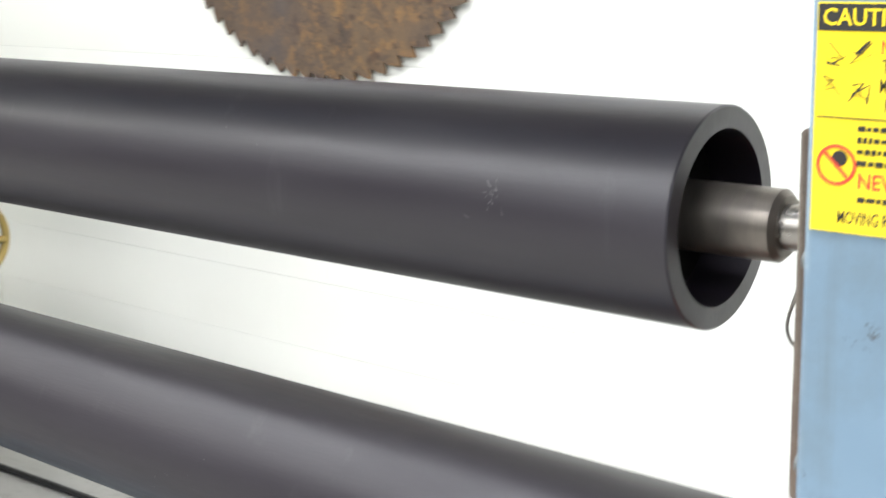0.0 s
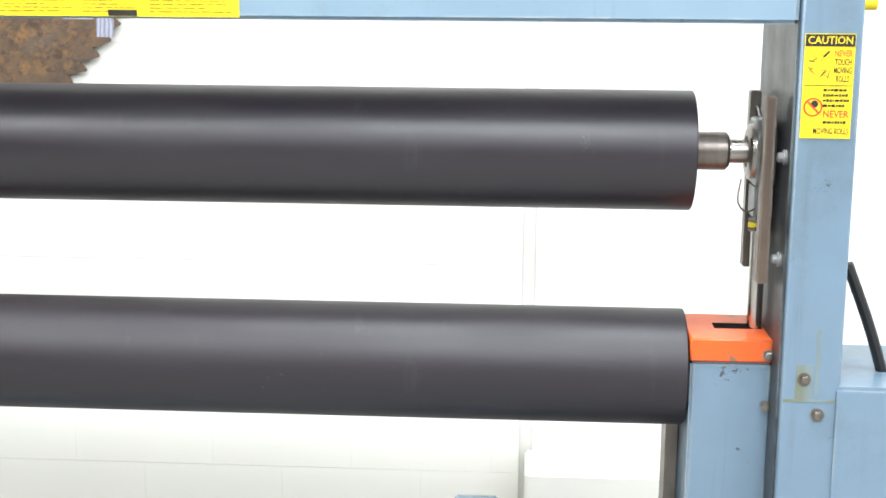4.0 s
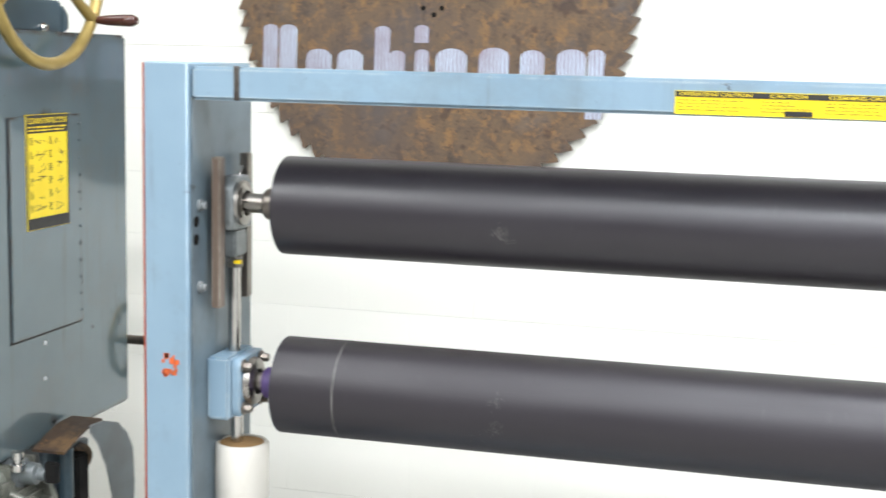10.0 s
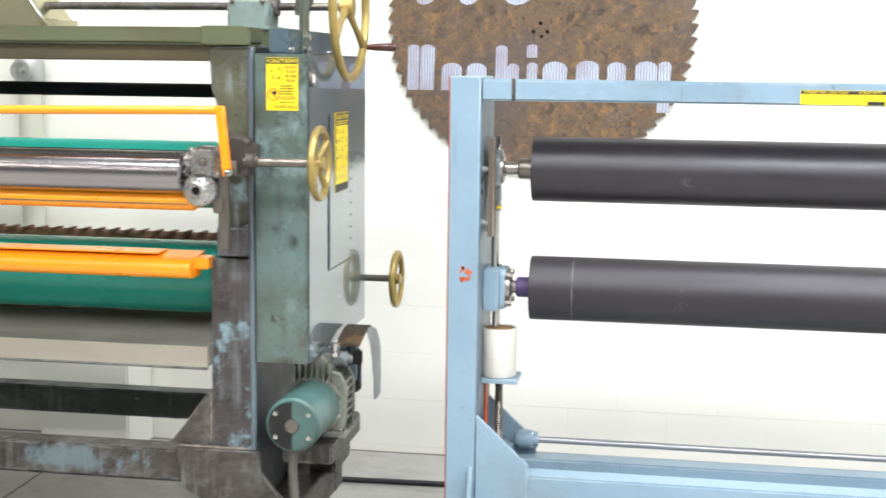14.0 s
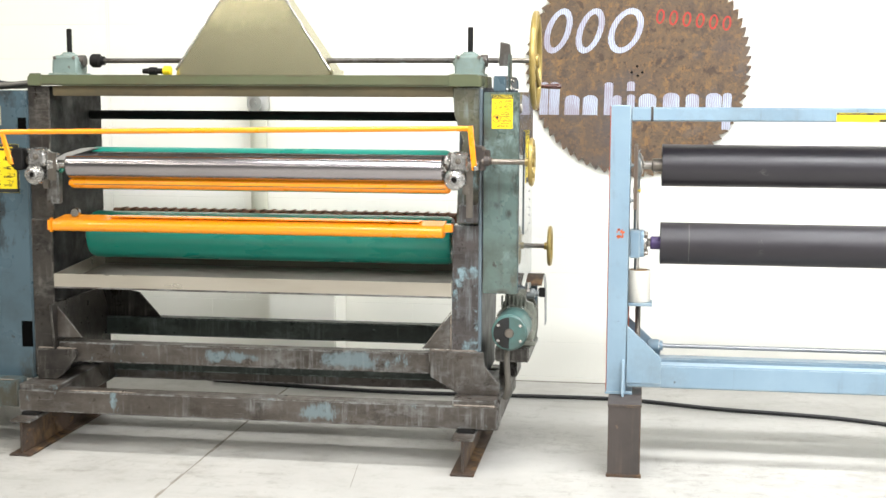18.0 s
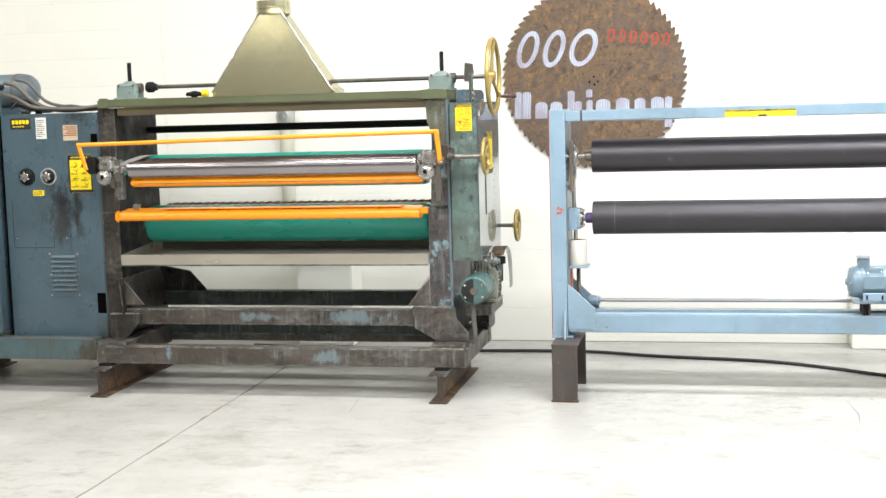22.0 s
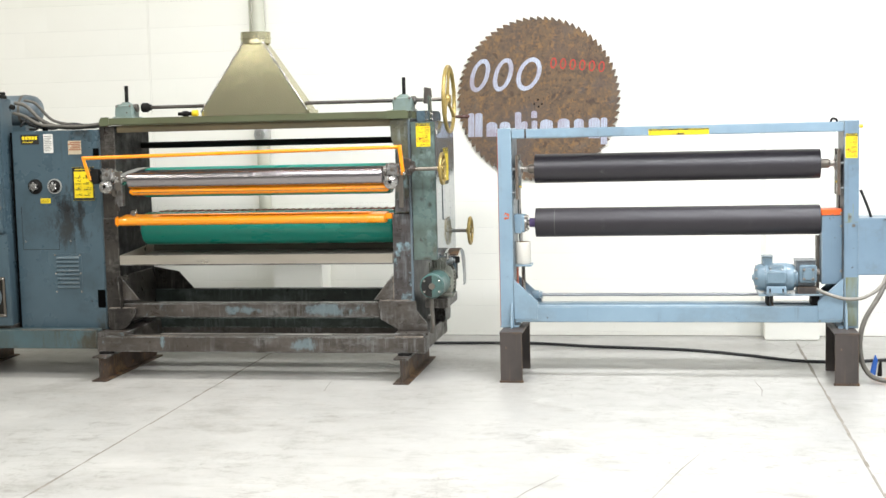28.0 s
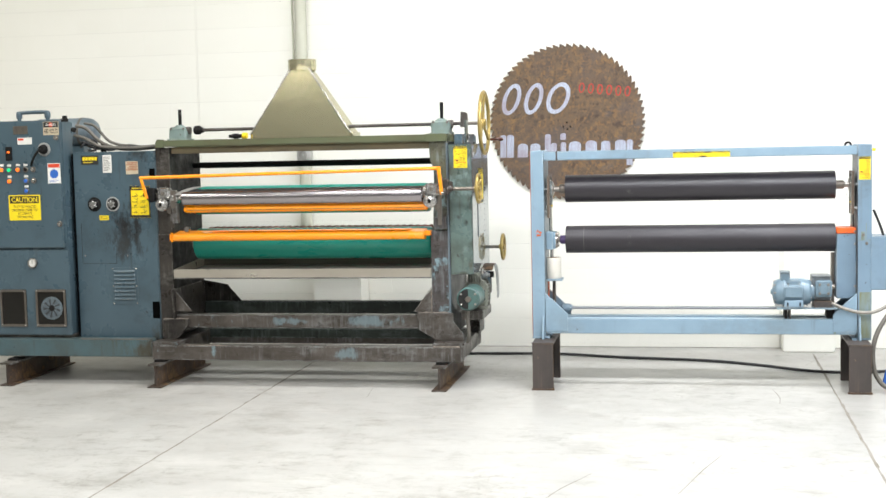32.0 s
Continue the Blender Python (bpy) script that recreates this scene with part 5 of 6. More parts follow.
part("scraper_sheet", prism([(-2.81, 1.405), (-2.74, 1.44), (-2.66, 1.462), (-2.6, 1.462), (-2.7, 1.43), (-2.75, 1.405)], "y", -0.39, -0.3, 0.002), "conduit", mach, "bent bright metal end shield")


def worm_box(x_c, s):
    """A cast right-angle gearbox: ribbed upper body, stepped round cover with a bored hub below."""
    up = [(-0.036, 1.376), (0.04, 1.376), (0.046, 1.39), (0.046, 1.44), (0.034, 1.46), (-0.024, 1.463), (-0.04, 1.445), (-0.042, 1.39)]
    g = part("worm_gearbox", prism([(x_c + u, z) for u, z in up], "y", -0.405, -0.33, 0.009), "cast", mach, "cast aluminium worm gearbox")
    part("rib", box(x_c - 0.03, x_c - 0.022, -0.412, -0.34, 1.385, 1.452, 0.003), "cast", g)
    part("rib", box(x_c + 0.026, x_c + 0.034, -0.412, -0.34, 1.385, 1.452, 0.003), "cast", g)
    part("bearing_cap", lathe((x_c - s * 0.036, -0.365, 1.42), (-s, 0, 0), [(0, 0), (0, 0.036), (0.012, 0.034), (0.014, 0.026), (0.026, 0.024), (0.026, 0)], 22), "cast", g)
    part("plug", bolt((x_c + 0.002, -0.405, 1.42), (0, -1, 0), 0.009, 0.012), "hub", g)
    low = part("worm_cover", lathe((x_c - 0.014, -0.345, 1.338), (0, -1, 0), [(-0.015, 0), (-0.015, 0.047), (0.045, 0.049), (0.05, 0.046), (0.051, 0.038), (0.06, 0.037), (0.063, 0.026), (0.074, 0.025), (0.078, 0.021), (0.078, 0.0125), (0.06, 0.012), (0.06, 0)], 32), "cast", g)
    part("bore", lathe((x_c - 0.014, -0.41, 1.338), (0, -1, 0), [(0, 0), (0, 0.0122), (0.006, 0.0122), (0.006, 0)], 16), "bore", low)
    for a in range(30, 390, 90):
        part("bolt", bolt((x_c - 0.014 + 0.0415 * math.cos(radians(a)), -0.393, 1.338 + 0.0415 * math.sin(radians(a))), (0, -1, 0), 0.004, 0.007), "bright", low)
    part("neck", rod((x_c - 0.06, -0.36, 1.4), (x_c + 0.09, -0.36, 1.4), 0.022, 18), "hub", g)
    part("lug", box(x_c + 0.018, x_c + 0.05, -0.375, -0.34, 1.27, 1.315, 0.004), "hub", g)
    part("hanger", box(x_c + 0.034, x_c + 0.064, -0.366, -0.352, 1.166, 1.385, 0.002), "dark" if s < 0 else "hub", g, "flat steel hanger")
    for dx, dz in ((0.038, 1.452), (-0.034, 1.452), (0.04, 1.384)):
        part("bolt", bolt((x_c + dx, -0.398, dz), (0, -1, 0), 0.006, 0.012), "bright", g)
    return g


# added strip, no real part: draws the dark reflection along the chrome's top
part("dark_reflection_strip", box(-2.73, -0.96, -0.27, -0.262, 1.37, 1.442, 0.001), "black", mach, "added dark strip behind the chrome roller, for its dark reflection")
worm_box(-0.9, 1)
worm_box(-2.885, -1)
part("link_arm", box(-2.825, -2.785, -0.385, -0.335, 1.2, 1.35, 0.006), "dark", mach)
link = part("link_bearing", lathe((-2.835, -0.345, 1.385), (1, 0, 0), [(0, 0), (0, 0.05), (0.006, 0.054), (0.03, 0.054), (0.034, 0.046), (0.05, 0.042), (0.05, 0)], 24), "cast", mach, "grimy cast bearing housing")
for a in range(20, 380, 72):
    part("bolt", bolt((-2.801, -0.345 + 0.046 * math.cos(radians(a)), 1.385 + 0.046 * math.sin(radians(a))), (1, 0, 0), 0.005, 0.006), "bright", link)
part("clamp_plate", box(-2.83, -2.79, -0.395, -0.385, 1.31, 1.44, 0.003), "hub", link)
arm = part("arm_bracket", prism([(-0.861, 1.388), (-0.8, 1.372), (-0.786, 1.38), (-0.786, 1.47), (-0.8, 1.485), (-0.85, 1.494), (-0.861, 1.485)], "y", -0.34, -0.27, 0.005), "riser", mach, "dark cast angle gear housing")
part("housing_cap", box(-0.788, -0.766, -0.336, -0.28, 1.405, 1.468, 0.005), "riser", arm)
part("shaft_boss", lathe((-0.79, -0.335, 1.42), (1, 0, 0), [(0, 0), (0, 0.024), (0.022, 0.022), (0.026, 0.016), (0.036, 0.016), (0.036, 0)], 18), "riser", arm)
part("mounting_arm", box(-0.856, -0.805, -0.272, -0.184, 1.39, 1.465, 0.004), "black", arm)
for u, v in ((-0.79, 1.475), (-0.848, 1.48), (-0.848, 1.4)):
    part("bolt", bolt((u, -0.34, v), (0, -1, 0), 0.006, 0.01), "hub", arm)
part("arm_bracket", prism([(-3.04, 1.415), (-2.985, 1.355), (-2.945, 1.36), (-2.945, 1.455), (-2.985, 1.462)], "y", -0.41, -0.35, 0.006), "black", mach)
rail_o = part("guard_rail", rod((-3.05, -0.41, 1.534), (-0.835, -0.41, 1.566), 0.0125, 14), "orange", mach, "bright orange guard rail")
part("rail_leg", prism([(-0.856, 1.578), (-0.832, 1.578), (-0.812, 1.385), (-0.834, 1.38)], "y", -0.424, -0.402, 0.002), "orange", rail_o)
part("rail_leg", prism([(-3.055, 1.542), (-3.035, 1.542), (-2.99, 1.385), (-3.012, 1.385)], "y", -0.42, -0.406, 0.002), "orange", rail_o)
part("pivot_bolt", bolt((-0.818, -0.421, 1.392), (0, -1, 0), 0.008, 0.012), "bright", rail_o)
tray = part("guard_tray", prism([(-0.2, 1.06), (-0.15, 1.1), (-0.15, 1.13)] + [(-0.262 - 0.029 * math.sin(radians(a)), 1.089 + 0.029 * math.cos(radians(a))) for a in range(0, 181, 15)], "x", -2.865, -0.985, 0.0015), "orange", mach, "bright orange trough guard")
part("tray_strip", box(-2.6, -1.1, -0.245, -0.155, 1.1275, 1.1325, 0.001), "orange", tray)
part("end_bracket", box(-0.99, -0.945, -0.24, -0.17, 1.085, 1.12, 0.004), "orange", tray)
part("end_lug", box(-2.892, -2.862, -0.296, -0.25, 1.056, 1.124, 0.011), "orange", tray)
spiral = bmesh.new()
rod((-2.8, 0.3, 1.1), (-0.98, 0.3, 1.1), 0.026, 12, spiral)
for k in range(34):
    x_k = -2.78 + k * 0.053
    prism([(x_k, 1.085), (x_k + 0.009, 1.085), (x_k + 0.05, 1.13), (x_k + 0.034, 1.13)], "y", 0.272, 0.328, 0, spiral)
part("spiral_bar", spiral, "brown_spiral", mach, "brown ribbed spreader bar")
pan = thing("drip_pan", (-1.9, 0.05, 0.785), "shallow sheet steel drip pan under the green rollers", "pan")
part("pan_bottom", prism([(-0.24, 0.786), (0.36, 0.82), (0.36, 0.826), (-0.24, 0.79)], "x", -2.885, -0.95, 0), "pan_floor", pan, "grimy pan floor, darkened for the shade under the rollers")
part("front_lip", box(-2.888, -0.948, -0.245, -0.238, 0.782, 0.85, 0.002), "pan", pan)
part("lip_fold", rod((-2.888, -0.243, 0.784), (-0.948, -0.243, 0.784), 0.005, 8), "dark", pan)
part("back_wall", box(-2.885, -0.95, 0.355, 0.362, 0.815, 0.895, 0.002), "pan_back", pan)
for x_e in (-2.885, -0.955):
    part("end_wall", prism([(-0.24, 0.79), (0.36, 0.822), (0.36, 0.89), (-0.24, 0.85)], "x", x_e, x_e + 0.005, 0), "pan", pan)
part("pan_support", box(-2.91, -0.95, 0.1, 0.16, 0.76, 0.79, 0.003), "dark", pan)
part("valve", lathe((-2.78, -0.2, 1.145), (0, -1, 0), [(0, 0), (0, 0.02), (0.02, 0.026), (0.03, 0.02), (0.03, 0)], 12), "bright", mach)

part("front_rail", box(-2.915, -0.95, -0.18, -0.1, 0.407, 0.505, 0.005), "dark", mach)
part("rear_rail", box(-2.915, -0.9, 0.4, 0.48, 0.437, 0.534, 0.005), "rail_green", mach)
part("rear_rail", box(-2.95, -0.9, 0.4, 0.48, 0.245, 0.318, 0.005), "rail_green", mach)
part("inner_panel", prism([(-2.91, 0.53), (-2.6, 0.53), (-2.72, 0.665), (-2.91, 0.7)], "y", 0.42, 0.43, 0.002), "black_frame", mach)
part("inner_panel", prism([(-0.26, 0.7), (0.35, 0.7), (0.45, 0.54), (0.45, 0.36), (-0.2, 0.36)], "x", -2.91, -2.9, 0.002), "black_frame", mach)
for s, x_o in ((1, XR0), (-1, XL1)):
    part("corner_gusset", prism([(x_o - s * 0.14, 0.53), (x_o, 0.53), (x_o, 0.7)], "y", -0.192, -0.18, 0.002), "dark", mach)
part("foot_plate", prism([(-1.062, 0.525), (-0.8, 0.525), (-0.795, 0.46), (-0.725, 0.375), (-0.725, 0.322), (-0.915, 0.322), (-1.05, 0.4)], "y", -0.215, -0.197, 0.003), "dark", mach)
part("foot_plate", prism([(-3.0, 0.325), (-3.0, 0.475), (-2.8, 0.475), (-2.795, 0.44), (-2.87, 0.345), (-2.9, 0.325)], "y", -0.22, -0.197, 0.003), "black_frame", mach)
def bead(p, q, r, parent, seed):
    """A lumpy weld bead between two points."""
    rnd = random.Random(seed)
    p, q = Vector(p), Vector(q)
    length = (q - p).length
    n = max(4, int(length / 0.012))
    part("weld_bead", lathe(p, q - p, [(0, 0)] + [(length * (k + 0.5) / n, r * rnd.uniform(0.5, 1.25)) for k in range(n)] + [(length, 0)], 8), "weld", parent)


bead((XR0 - 0.002, -0.192, 0.53), (XR0 - 0.002, -0.192, 0.7), 0.005, mach, 1)
bead((-1.06, -0.2, 0.527), (-0.83, -0.2, 0.527), 0.005, mach, 2)
bead((-1.09, -0.19, 0.53), (XR0, -0.19, 0.71), 0.002, mach, 3)
bead((-3.0, -0.205, 0.477), (-2.8, -0.205, 0.477), 0.005, mach, 5)
bead((-0.93, -0.337, 0.299), (-0.73, -0.337, 0.299), 0.006, mach, 6)
bead((-2.78, -0.335, 0.299), (-2.45, -0.335, 0.299), 0.005, mach, 7)
bead((-3.6, -0.346, 0.343), (-3.06, -0.346, 0.343), 0.003, mach, 8)
base_f = part("base_beam", box(-3.04, -0.716, -0.345, -0.245, 0.19, 0.298, 0.005), "dark", mach)
for x_a, x_b in ((-0.93, -0.73), (-3.04, -2.84)):
    part("beam_pad", box(x_a, x_b, -0.335, -0.19, 0.2975, 0.3225, 0.003), "dark", base_f)
part("base_beam", box(-4.4, -3.04, -0.347, -0.245, 0.21, 0.342, 0.005), "teal_grimy", mach, "blue base beam with brown grime at its end")
part("base_beam", box(-4.4, -0.716, 0.42, 0.52, 0.197, 0.318, 0.005), "dark", mach)
for x_c in (-0.8, -2.95, -4.2):
    part("cross_beam", box(x_c - 0.045, x_c + 0.082, -0.245, 0.42, 0.2, 0.312, 0.004), "dark", mach)
part("end_block", box(-0.78, -0.69, 0.3, 0.53, 0.3, 0.46, 0.006), "black_frame", mach)
part("upper_end_beam", box(-0.768, -0.71, -0.19, 0.372, 1.727, 1.8, 0.004), "teal", mach)
part("beam_end", prism([(0.372, 1.727), (0.395, 1.735), (0.395, 1.77), (0.372, 1.79)], "x", -0.75, -0.705, 0.002), "teal", mach)
part("splice_plate", box(-0.716, -0.704, -0.052, 0.032, 1.726, 1.9, 0.002), "teal_side", mach)
for z_b in (1.742, 1.778):
    part("splice_bolt", bolt((-0.704, -0.01, z_b), (1, 0, 0), 0.011, 0.014), "bright", mach)

gearbox = part("gear_case", box(-0.81, -0.645, -0.2, 0.56, 0.8, 1.727, 0.006), "case", mach, "large blue-grey sheet steel gear case")
part("case_front", box(-0.808, -0.648, -0.2035, -0.199, 0.802, 1.725, 0.001), "teal_side", gearbox, "stained green front of the case")
# larger dark sheet behind the panel draws its gap's shadow
part("panel_gap", box(-0.6458, -0.6436, 0.031, 0.331, 1.051, 1.542, 0), "oil", gearbox, "dark sheet drawing the gap shadow round the panel")
panel = part("access_panel", box(-0.6455, -0.6405, 0.036, 0.33, 1.055, 1.541, 0.002), "case", gearbox)
for k in range(12):
    part("panel_screw", bolt((-0.6405, 0.322, 1.08 + k * 0.04), (1, 0, 0), 0.003, 0.003), "case", panel)
roll_label("front", -0.772, -0.676, 1.561, 1.715, -0.2035, gearbox, 21)
plate, d_c, d_c2 = label_plate("right", 0.098, 0.272, 1.292, 1.545, -0.6405, panel, "", 5, 0.16)
writing("CLEANING INSTRUCTIONS", "right", 0.105, 0.265, 1.525, 1.538, d_c2, "yellow", plate, 0.012)
bars("right", 0.107, 0.263, 1.507, 1.521, d_c2, 2, "yellow", plate, 4, 0.1)
for u in (0.0985, 0.2665):
    part("border", sheet("right", u, u + 0.005, 1.318, 1.505, d_c, 0.0005), "label_black", plate)
for k in range(12):
    u, v = 0.112 + 0.077 * (k % 2), 1.474 - 0.0295 * (k // 2)
    sketch("right", u + 0.018, u + 0.066, v, v + 0.024, d_c, plate, 30 + k, 5 + k % 4, wide=0.0007)
    bars("right", u, u + 0.014, v + 0.004, v + 0.022, d_c, 4, "label_black", plate, 60 + k, 0.5)
part("bottom_band", sheet("right", 0.099, 0.271, 1.293, 1.318, d_c, 0.0005), "label_black", plate)
for y_n, z_n in ((-0.049, 0.99), (0.169, 1.03), (0.167, 0.948), (0.32, 1.164), (0.322, 1.091)):
    part("paint_nick", bolt((-0.6448, y_n, z_n), (1, 0, 0), 0.0035, 0.0012), "scar", gearbox)
glass = part("sight_glass", lathe((-0.645, -0.167, 1.656), (1, 0, 0), [(0, 0), (0, 0.026), (0.006, 0.026), (0.008, 0.02), (0.005, 0.018), (0.005, 0)], 20), "hub", gearbox)
part("glass_pane", lathe((-0.6415, -0.167, 1.656), (1, 0, 0), [(0, 0), (0, 0.015), (0.004, 0.015), (0.004, 0)], 6), "label_white", glass)
for y_b, z_b in ((-0.17, 1.738), (0.29, 1.736)):
    part("bolt", bolt((-0.71, y_b, z_b), (1, 0, 0), 0.008, 0.012), "bright", gearbox)


def handwheel(name, c, r, x_shaft, parent, tube=0.014, spokes=4, turn=35, knob=None, words="gold painted handwheel"):
    w = part(name, lathe(c, (1, 0, 0), [(tube * 1.0 * math.sin(a), r + tube * math.cos(a)) for a in (k / 10 * math.tau for k in range(10))], 48, closed=True), "gold", parent, words)
    for k in range(spokes):
        a = radians(turn + k * 360 / spokes)
        e = Vector((0, math.cos(a), math.sin(a)))
        bm = lathe(Vector(c) + e * r * 0.12 + Vector((-0.01, 0, 0)), e * r * 0.84 + Vector((0.012, 0, 0)), [(0, 0), (0, tube * 0.95), (r * 0.42, tube * 0.7), (r * 0.85, tube * 1.0), (r * 0.85, 0)], 10)
        part("spoke", bm, "gold", w)
    part("wheel_hub", rod(Vector(c) - Vector((0.03, 0, 0)), Vector(c) + Vector((0.014, 0, 0)), max(0.02, r * 0.14), 20), "gold", w)
    part("shaft", rod((x_shaft, c[1], c[2]), (c[0] - 0.02, c[1], c[2]), 0.0125, 16), "hub", w)
    if knob:
        a = radians(knob)
        p = Vector(c) + Vector((0, math.cos(a), math.sin(a))) * r
        part("grip", lathe(p + Vector((0.012, 0, 0)), (1, 0, 0), [(0, 0), (0, 0.008), (0.03, 0.012), (0.09, 0.014), (0.1, 0.009), (0.1, 0)], 16), "brown_knob", w, "dark brown turned grip")
    return w


handwheel("handwheel", (-0.6, 0.13, 1.877), 0.222, -0.78, mach, 0.014, 3, 87, -33, "large gold painted handwheel with a brown grip")
handwheel("handwheel", (-0.577, -0.333, 1.417), 0.098, -0.8, mach, 0.0105, 4, 40)
handwheel("handwheel", (-0.561, 0.72, 0.922), 0.096, -0.9, mach, 0.0105, 4, 80)
part("pillow_block", box(-0.9, -0.84, 0.5, 0.75, 0.88, 0.96, 0.005), "dark", mach)
cross = part("cross_shaft", rod((-2.78, 0.13, 1.877), (-0.78, 0.13, 1.877), 0.0125, 14), "dark", mach)
for x_c in (-0.915, -2.945):
    j = part("screw_jack", prism([(x_c - 0.066, 1.803), (x_c + 0.062, 1.803), (x_c + 0.066, 1.83), (x_c + 0.066, 1.884), (x_c + 0.055, 1.9), (x_c - 0.05, 1.9), (x_c - 0.066, 1.888), (x_c - 0.07, 1.83)], "y", 0.07, 0.2, 0.01), "jack_paint", mach, "pale blue-green cast screw jack")
    part("jack_base", box(x_c - 0.078, x_c + 0.075, 0.05, 0.22, 1.801, 1.815, 0.003), "jack_paint", j)
    part("jack_cap", lathe((x_c - 0.004, 0.135, 1.898), (0, 0, 1), [(0, 0), (0, 0.046), (0.008, 0.044), (0.012, 0.034), (0.02, 0.028), (0.02, 0)], 24), "jack_paint", j)
    for d_b in (-1, 1):
        part("gear_cover", lathe((x_c + d_b * 0.064, 0.135, 1.87), (d_b, 0, 0), [(0, 0), (0, 0.036), (0.008, 0.034), (0.01, 0.02), (0.018, 0.018), (0.018, 0)], 20), "jack_paint", j)
        part("bolt", bolt((x_c + d_b * 0.05, 0.068, 1.89), (0, -1, 0), 0.006, 0.008), "hub", j)
    part("jack_screw", rod((x_c, 0.135, 1.9), (x_c, 0.135, 2.035), 0.013, 14), "black", j)
    part("shaft_gland", rod((x_c + 0.05, 0.13, 1.875), (x_c + 0.085, 0.13, 1.875), 0.03, 16), "dark", j)
part("jack_support", box(-2.96, -0.82, 0.06, 0.22, 1.745, 1.8, 0.003), "olive", mach)
part("coupling", lathe((-2.83, 0.13, 1.877), (1, 0, 0), [(0, 0), (0, 0.026), (0.01, 0.034), (0.045, 0.034), (0.055, 0.022), (0.07, 0.022), (0.07, 0)], 18), "black", mach)
part("index_plate", prism([(-0.775, 1.85), (-0.735, 1.85), (-0.72, 1.9), (-0.725, 1.955), (-0.77, 1.965)], "y", 0.11, 0.15, 0.003), "dark", mach)
part("air_fitting", lathe((-2.5, -0.02, 1.823), (1, 0, 0), [(0, 0), (0, 0.012), (0.03, 0.014), (0.035, 0.02), (0.07, 0.02), (0.075, 0.014), (0.11, 0.014), (0.11, 0)], 14), "black", mach)
part("yellow_tag", lathe((-2.395, -0.02, 1.825), (1, 0, 0), [(0, 0), (0, 0.021), (0.004, 0.023), (0.034, 0.023), (0.038, 0.018), (0.038, 0)], 16), "yellow", mach)

# gear motor below the case
gm = thing("gear_motor", (-0.67, -0.1, 0.53), "teal green electric motor with a finned worm gearbox", "motor")
mb = part("motor_body", lathe((-0.675, -0.285, 0.633), (0, 1, 0), [(0, 0), (0, 0.02), (0.002, 0.076), (0.01, 0.083), (0.24, 0.083), (0.25, 0.078), (0.26, 0)], 40), "motor_green", gm)
part("end_disc", lathe((-0.675, -0.2855, 0.633), (0, -1, 0), [(0, 0), (0, 0.074), (0.0008, 0.074), (0.0008, 0)], 28), "motor_green", mb)
part("end_cap", lathe((-0.675, -0.287, 0.633), (0, -1, 0), [(0, 0), (0, 0.022), (0.006, 0.02), (0.008, 0)], 18), "hub", mb)
for a in (35, 145, 215, 325):
    e = radians(a)
    part("end_screw", bolt((-0.675 + 0.062 * math.cos(e), -0.286, 0.633 + 0.062 * math.sin(e)), (0, -1, 0), 0.005, 0.008), "bright", mb)
# left half of the end bell is coloured near black
part("dark_half", prism([(-0.675 + 0.073 * math.cos(radians(a)), 0.633 + 0.073 * math.sin(radians(a))) for a in range(90, 271, 15)], "y", -0.2875, -0.2855, 0), "oil", mb, "dark half of the end bell")
part("motor_flange", lathe((-0.675, -0.04, 0.633), (0, 1, 0), [(0, 0), (0, 0.09), (0.004, 0.093), (0.012, 0.093), (0.016, 0.088), (0.016, 0)], 36), "cast_grimy", mb)
for a in (20, 65, 110, 160, 340):
    part("flange_bolt", bolt((-0.675 + 0.084 * math.cos(radians(a)), -0.04, 0.633 + 0.084 * math.sin(radians(a))), (0, -1, 0), 0.006, 0.009), "bright", mb)
wb = part("worm_gearbox", box(-0.74, -0.605, -0.024, 0.1, 0.55, 0.735, 0.014), "cast_grimy", gm, "grey finned worm gearbox")
for y_r in (-0.024, 0.082):
    part("housing_rim", prism([(-0.64, 0.55), (-0.58, 0.548), (-0.572, 0.6), (-0.572, 0.69), (-0.59, 0.735), (-0.64, 0.75)], "y", y_r, y_r + 0.018, 0.004), "cast_grimy", wb)
for k in range(6):
    part("fin", box(-0.61, -0.578, -0.01, 0.085, 0.578 + k * 0.024, 0.586 + k * 0.024, 0.002), "cast_grimy", wb)
part("base_flange", box(-0.75, -0.572, -0.04, 0.11, 0.53, 0.551, 0.004), "cast_grimy", wb)
for y_b in (-0.028, 0.098):
    part("base_bolt", bolt((-0.588, y_b, 0.551), (0, 0, 1), 0.008, 0.01), "bright", wb)
part("upper_housing", lathe((-0.672, -0.03, 0.75), (0, 1, 0), [(0, 0), (0, 0.04), (0.008, 0.046), (0.11, 0.046), (0.118, 0.04), (0.118, 0)], 22), "cast_grimy", wb)
for k in range(7):
    part("fin", box(-0.722, -0.622, -0.018 + k * 0.016, -0.012 + k * 0.016, 0.7, 0.796, 0.003), "cast_grimy", wb)
for k in range(7):
    part("fin", box(-0.738 + k * 0.0185, -0.731 + k * 0.0185, -0.05, -0.02, 0.71, 0.768, 0.002), "cast_grimy", wb)
part("breather", lathe((-0.615, 0.002, 0.785), (0, 0, 1), [(0, 0), (0, 0.016), (0.014, 0.016), (0.014, 0.008), (0.026, 0.008), (0.026, 0.014), (0.042, 0.014), (0.042, 0)], 14), "bright", wb)
part("output_boss", lathe((-0.635, 0.03, 0.772), (1, 0, 0), [(-0.03, 0), (-0.03, 0.034), (0.012, 0.034), (0.014, 0.026), (0.05, 0.023), (0.054, 0.014), (0.07, 0.013), (0.07, 0)], 20), "pale_bearing", wb)
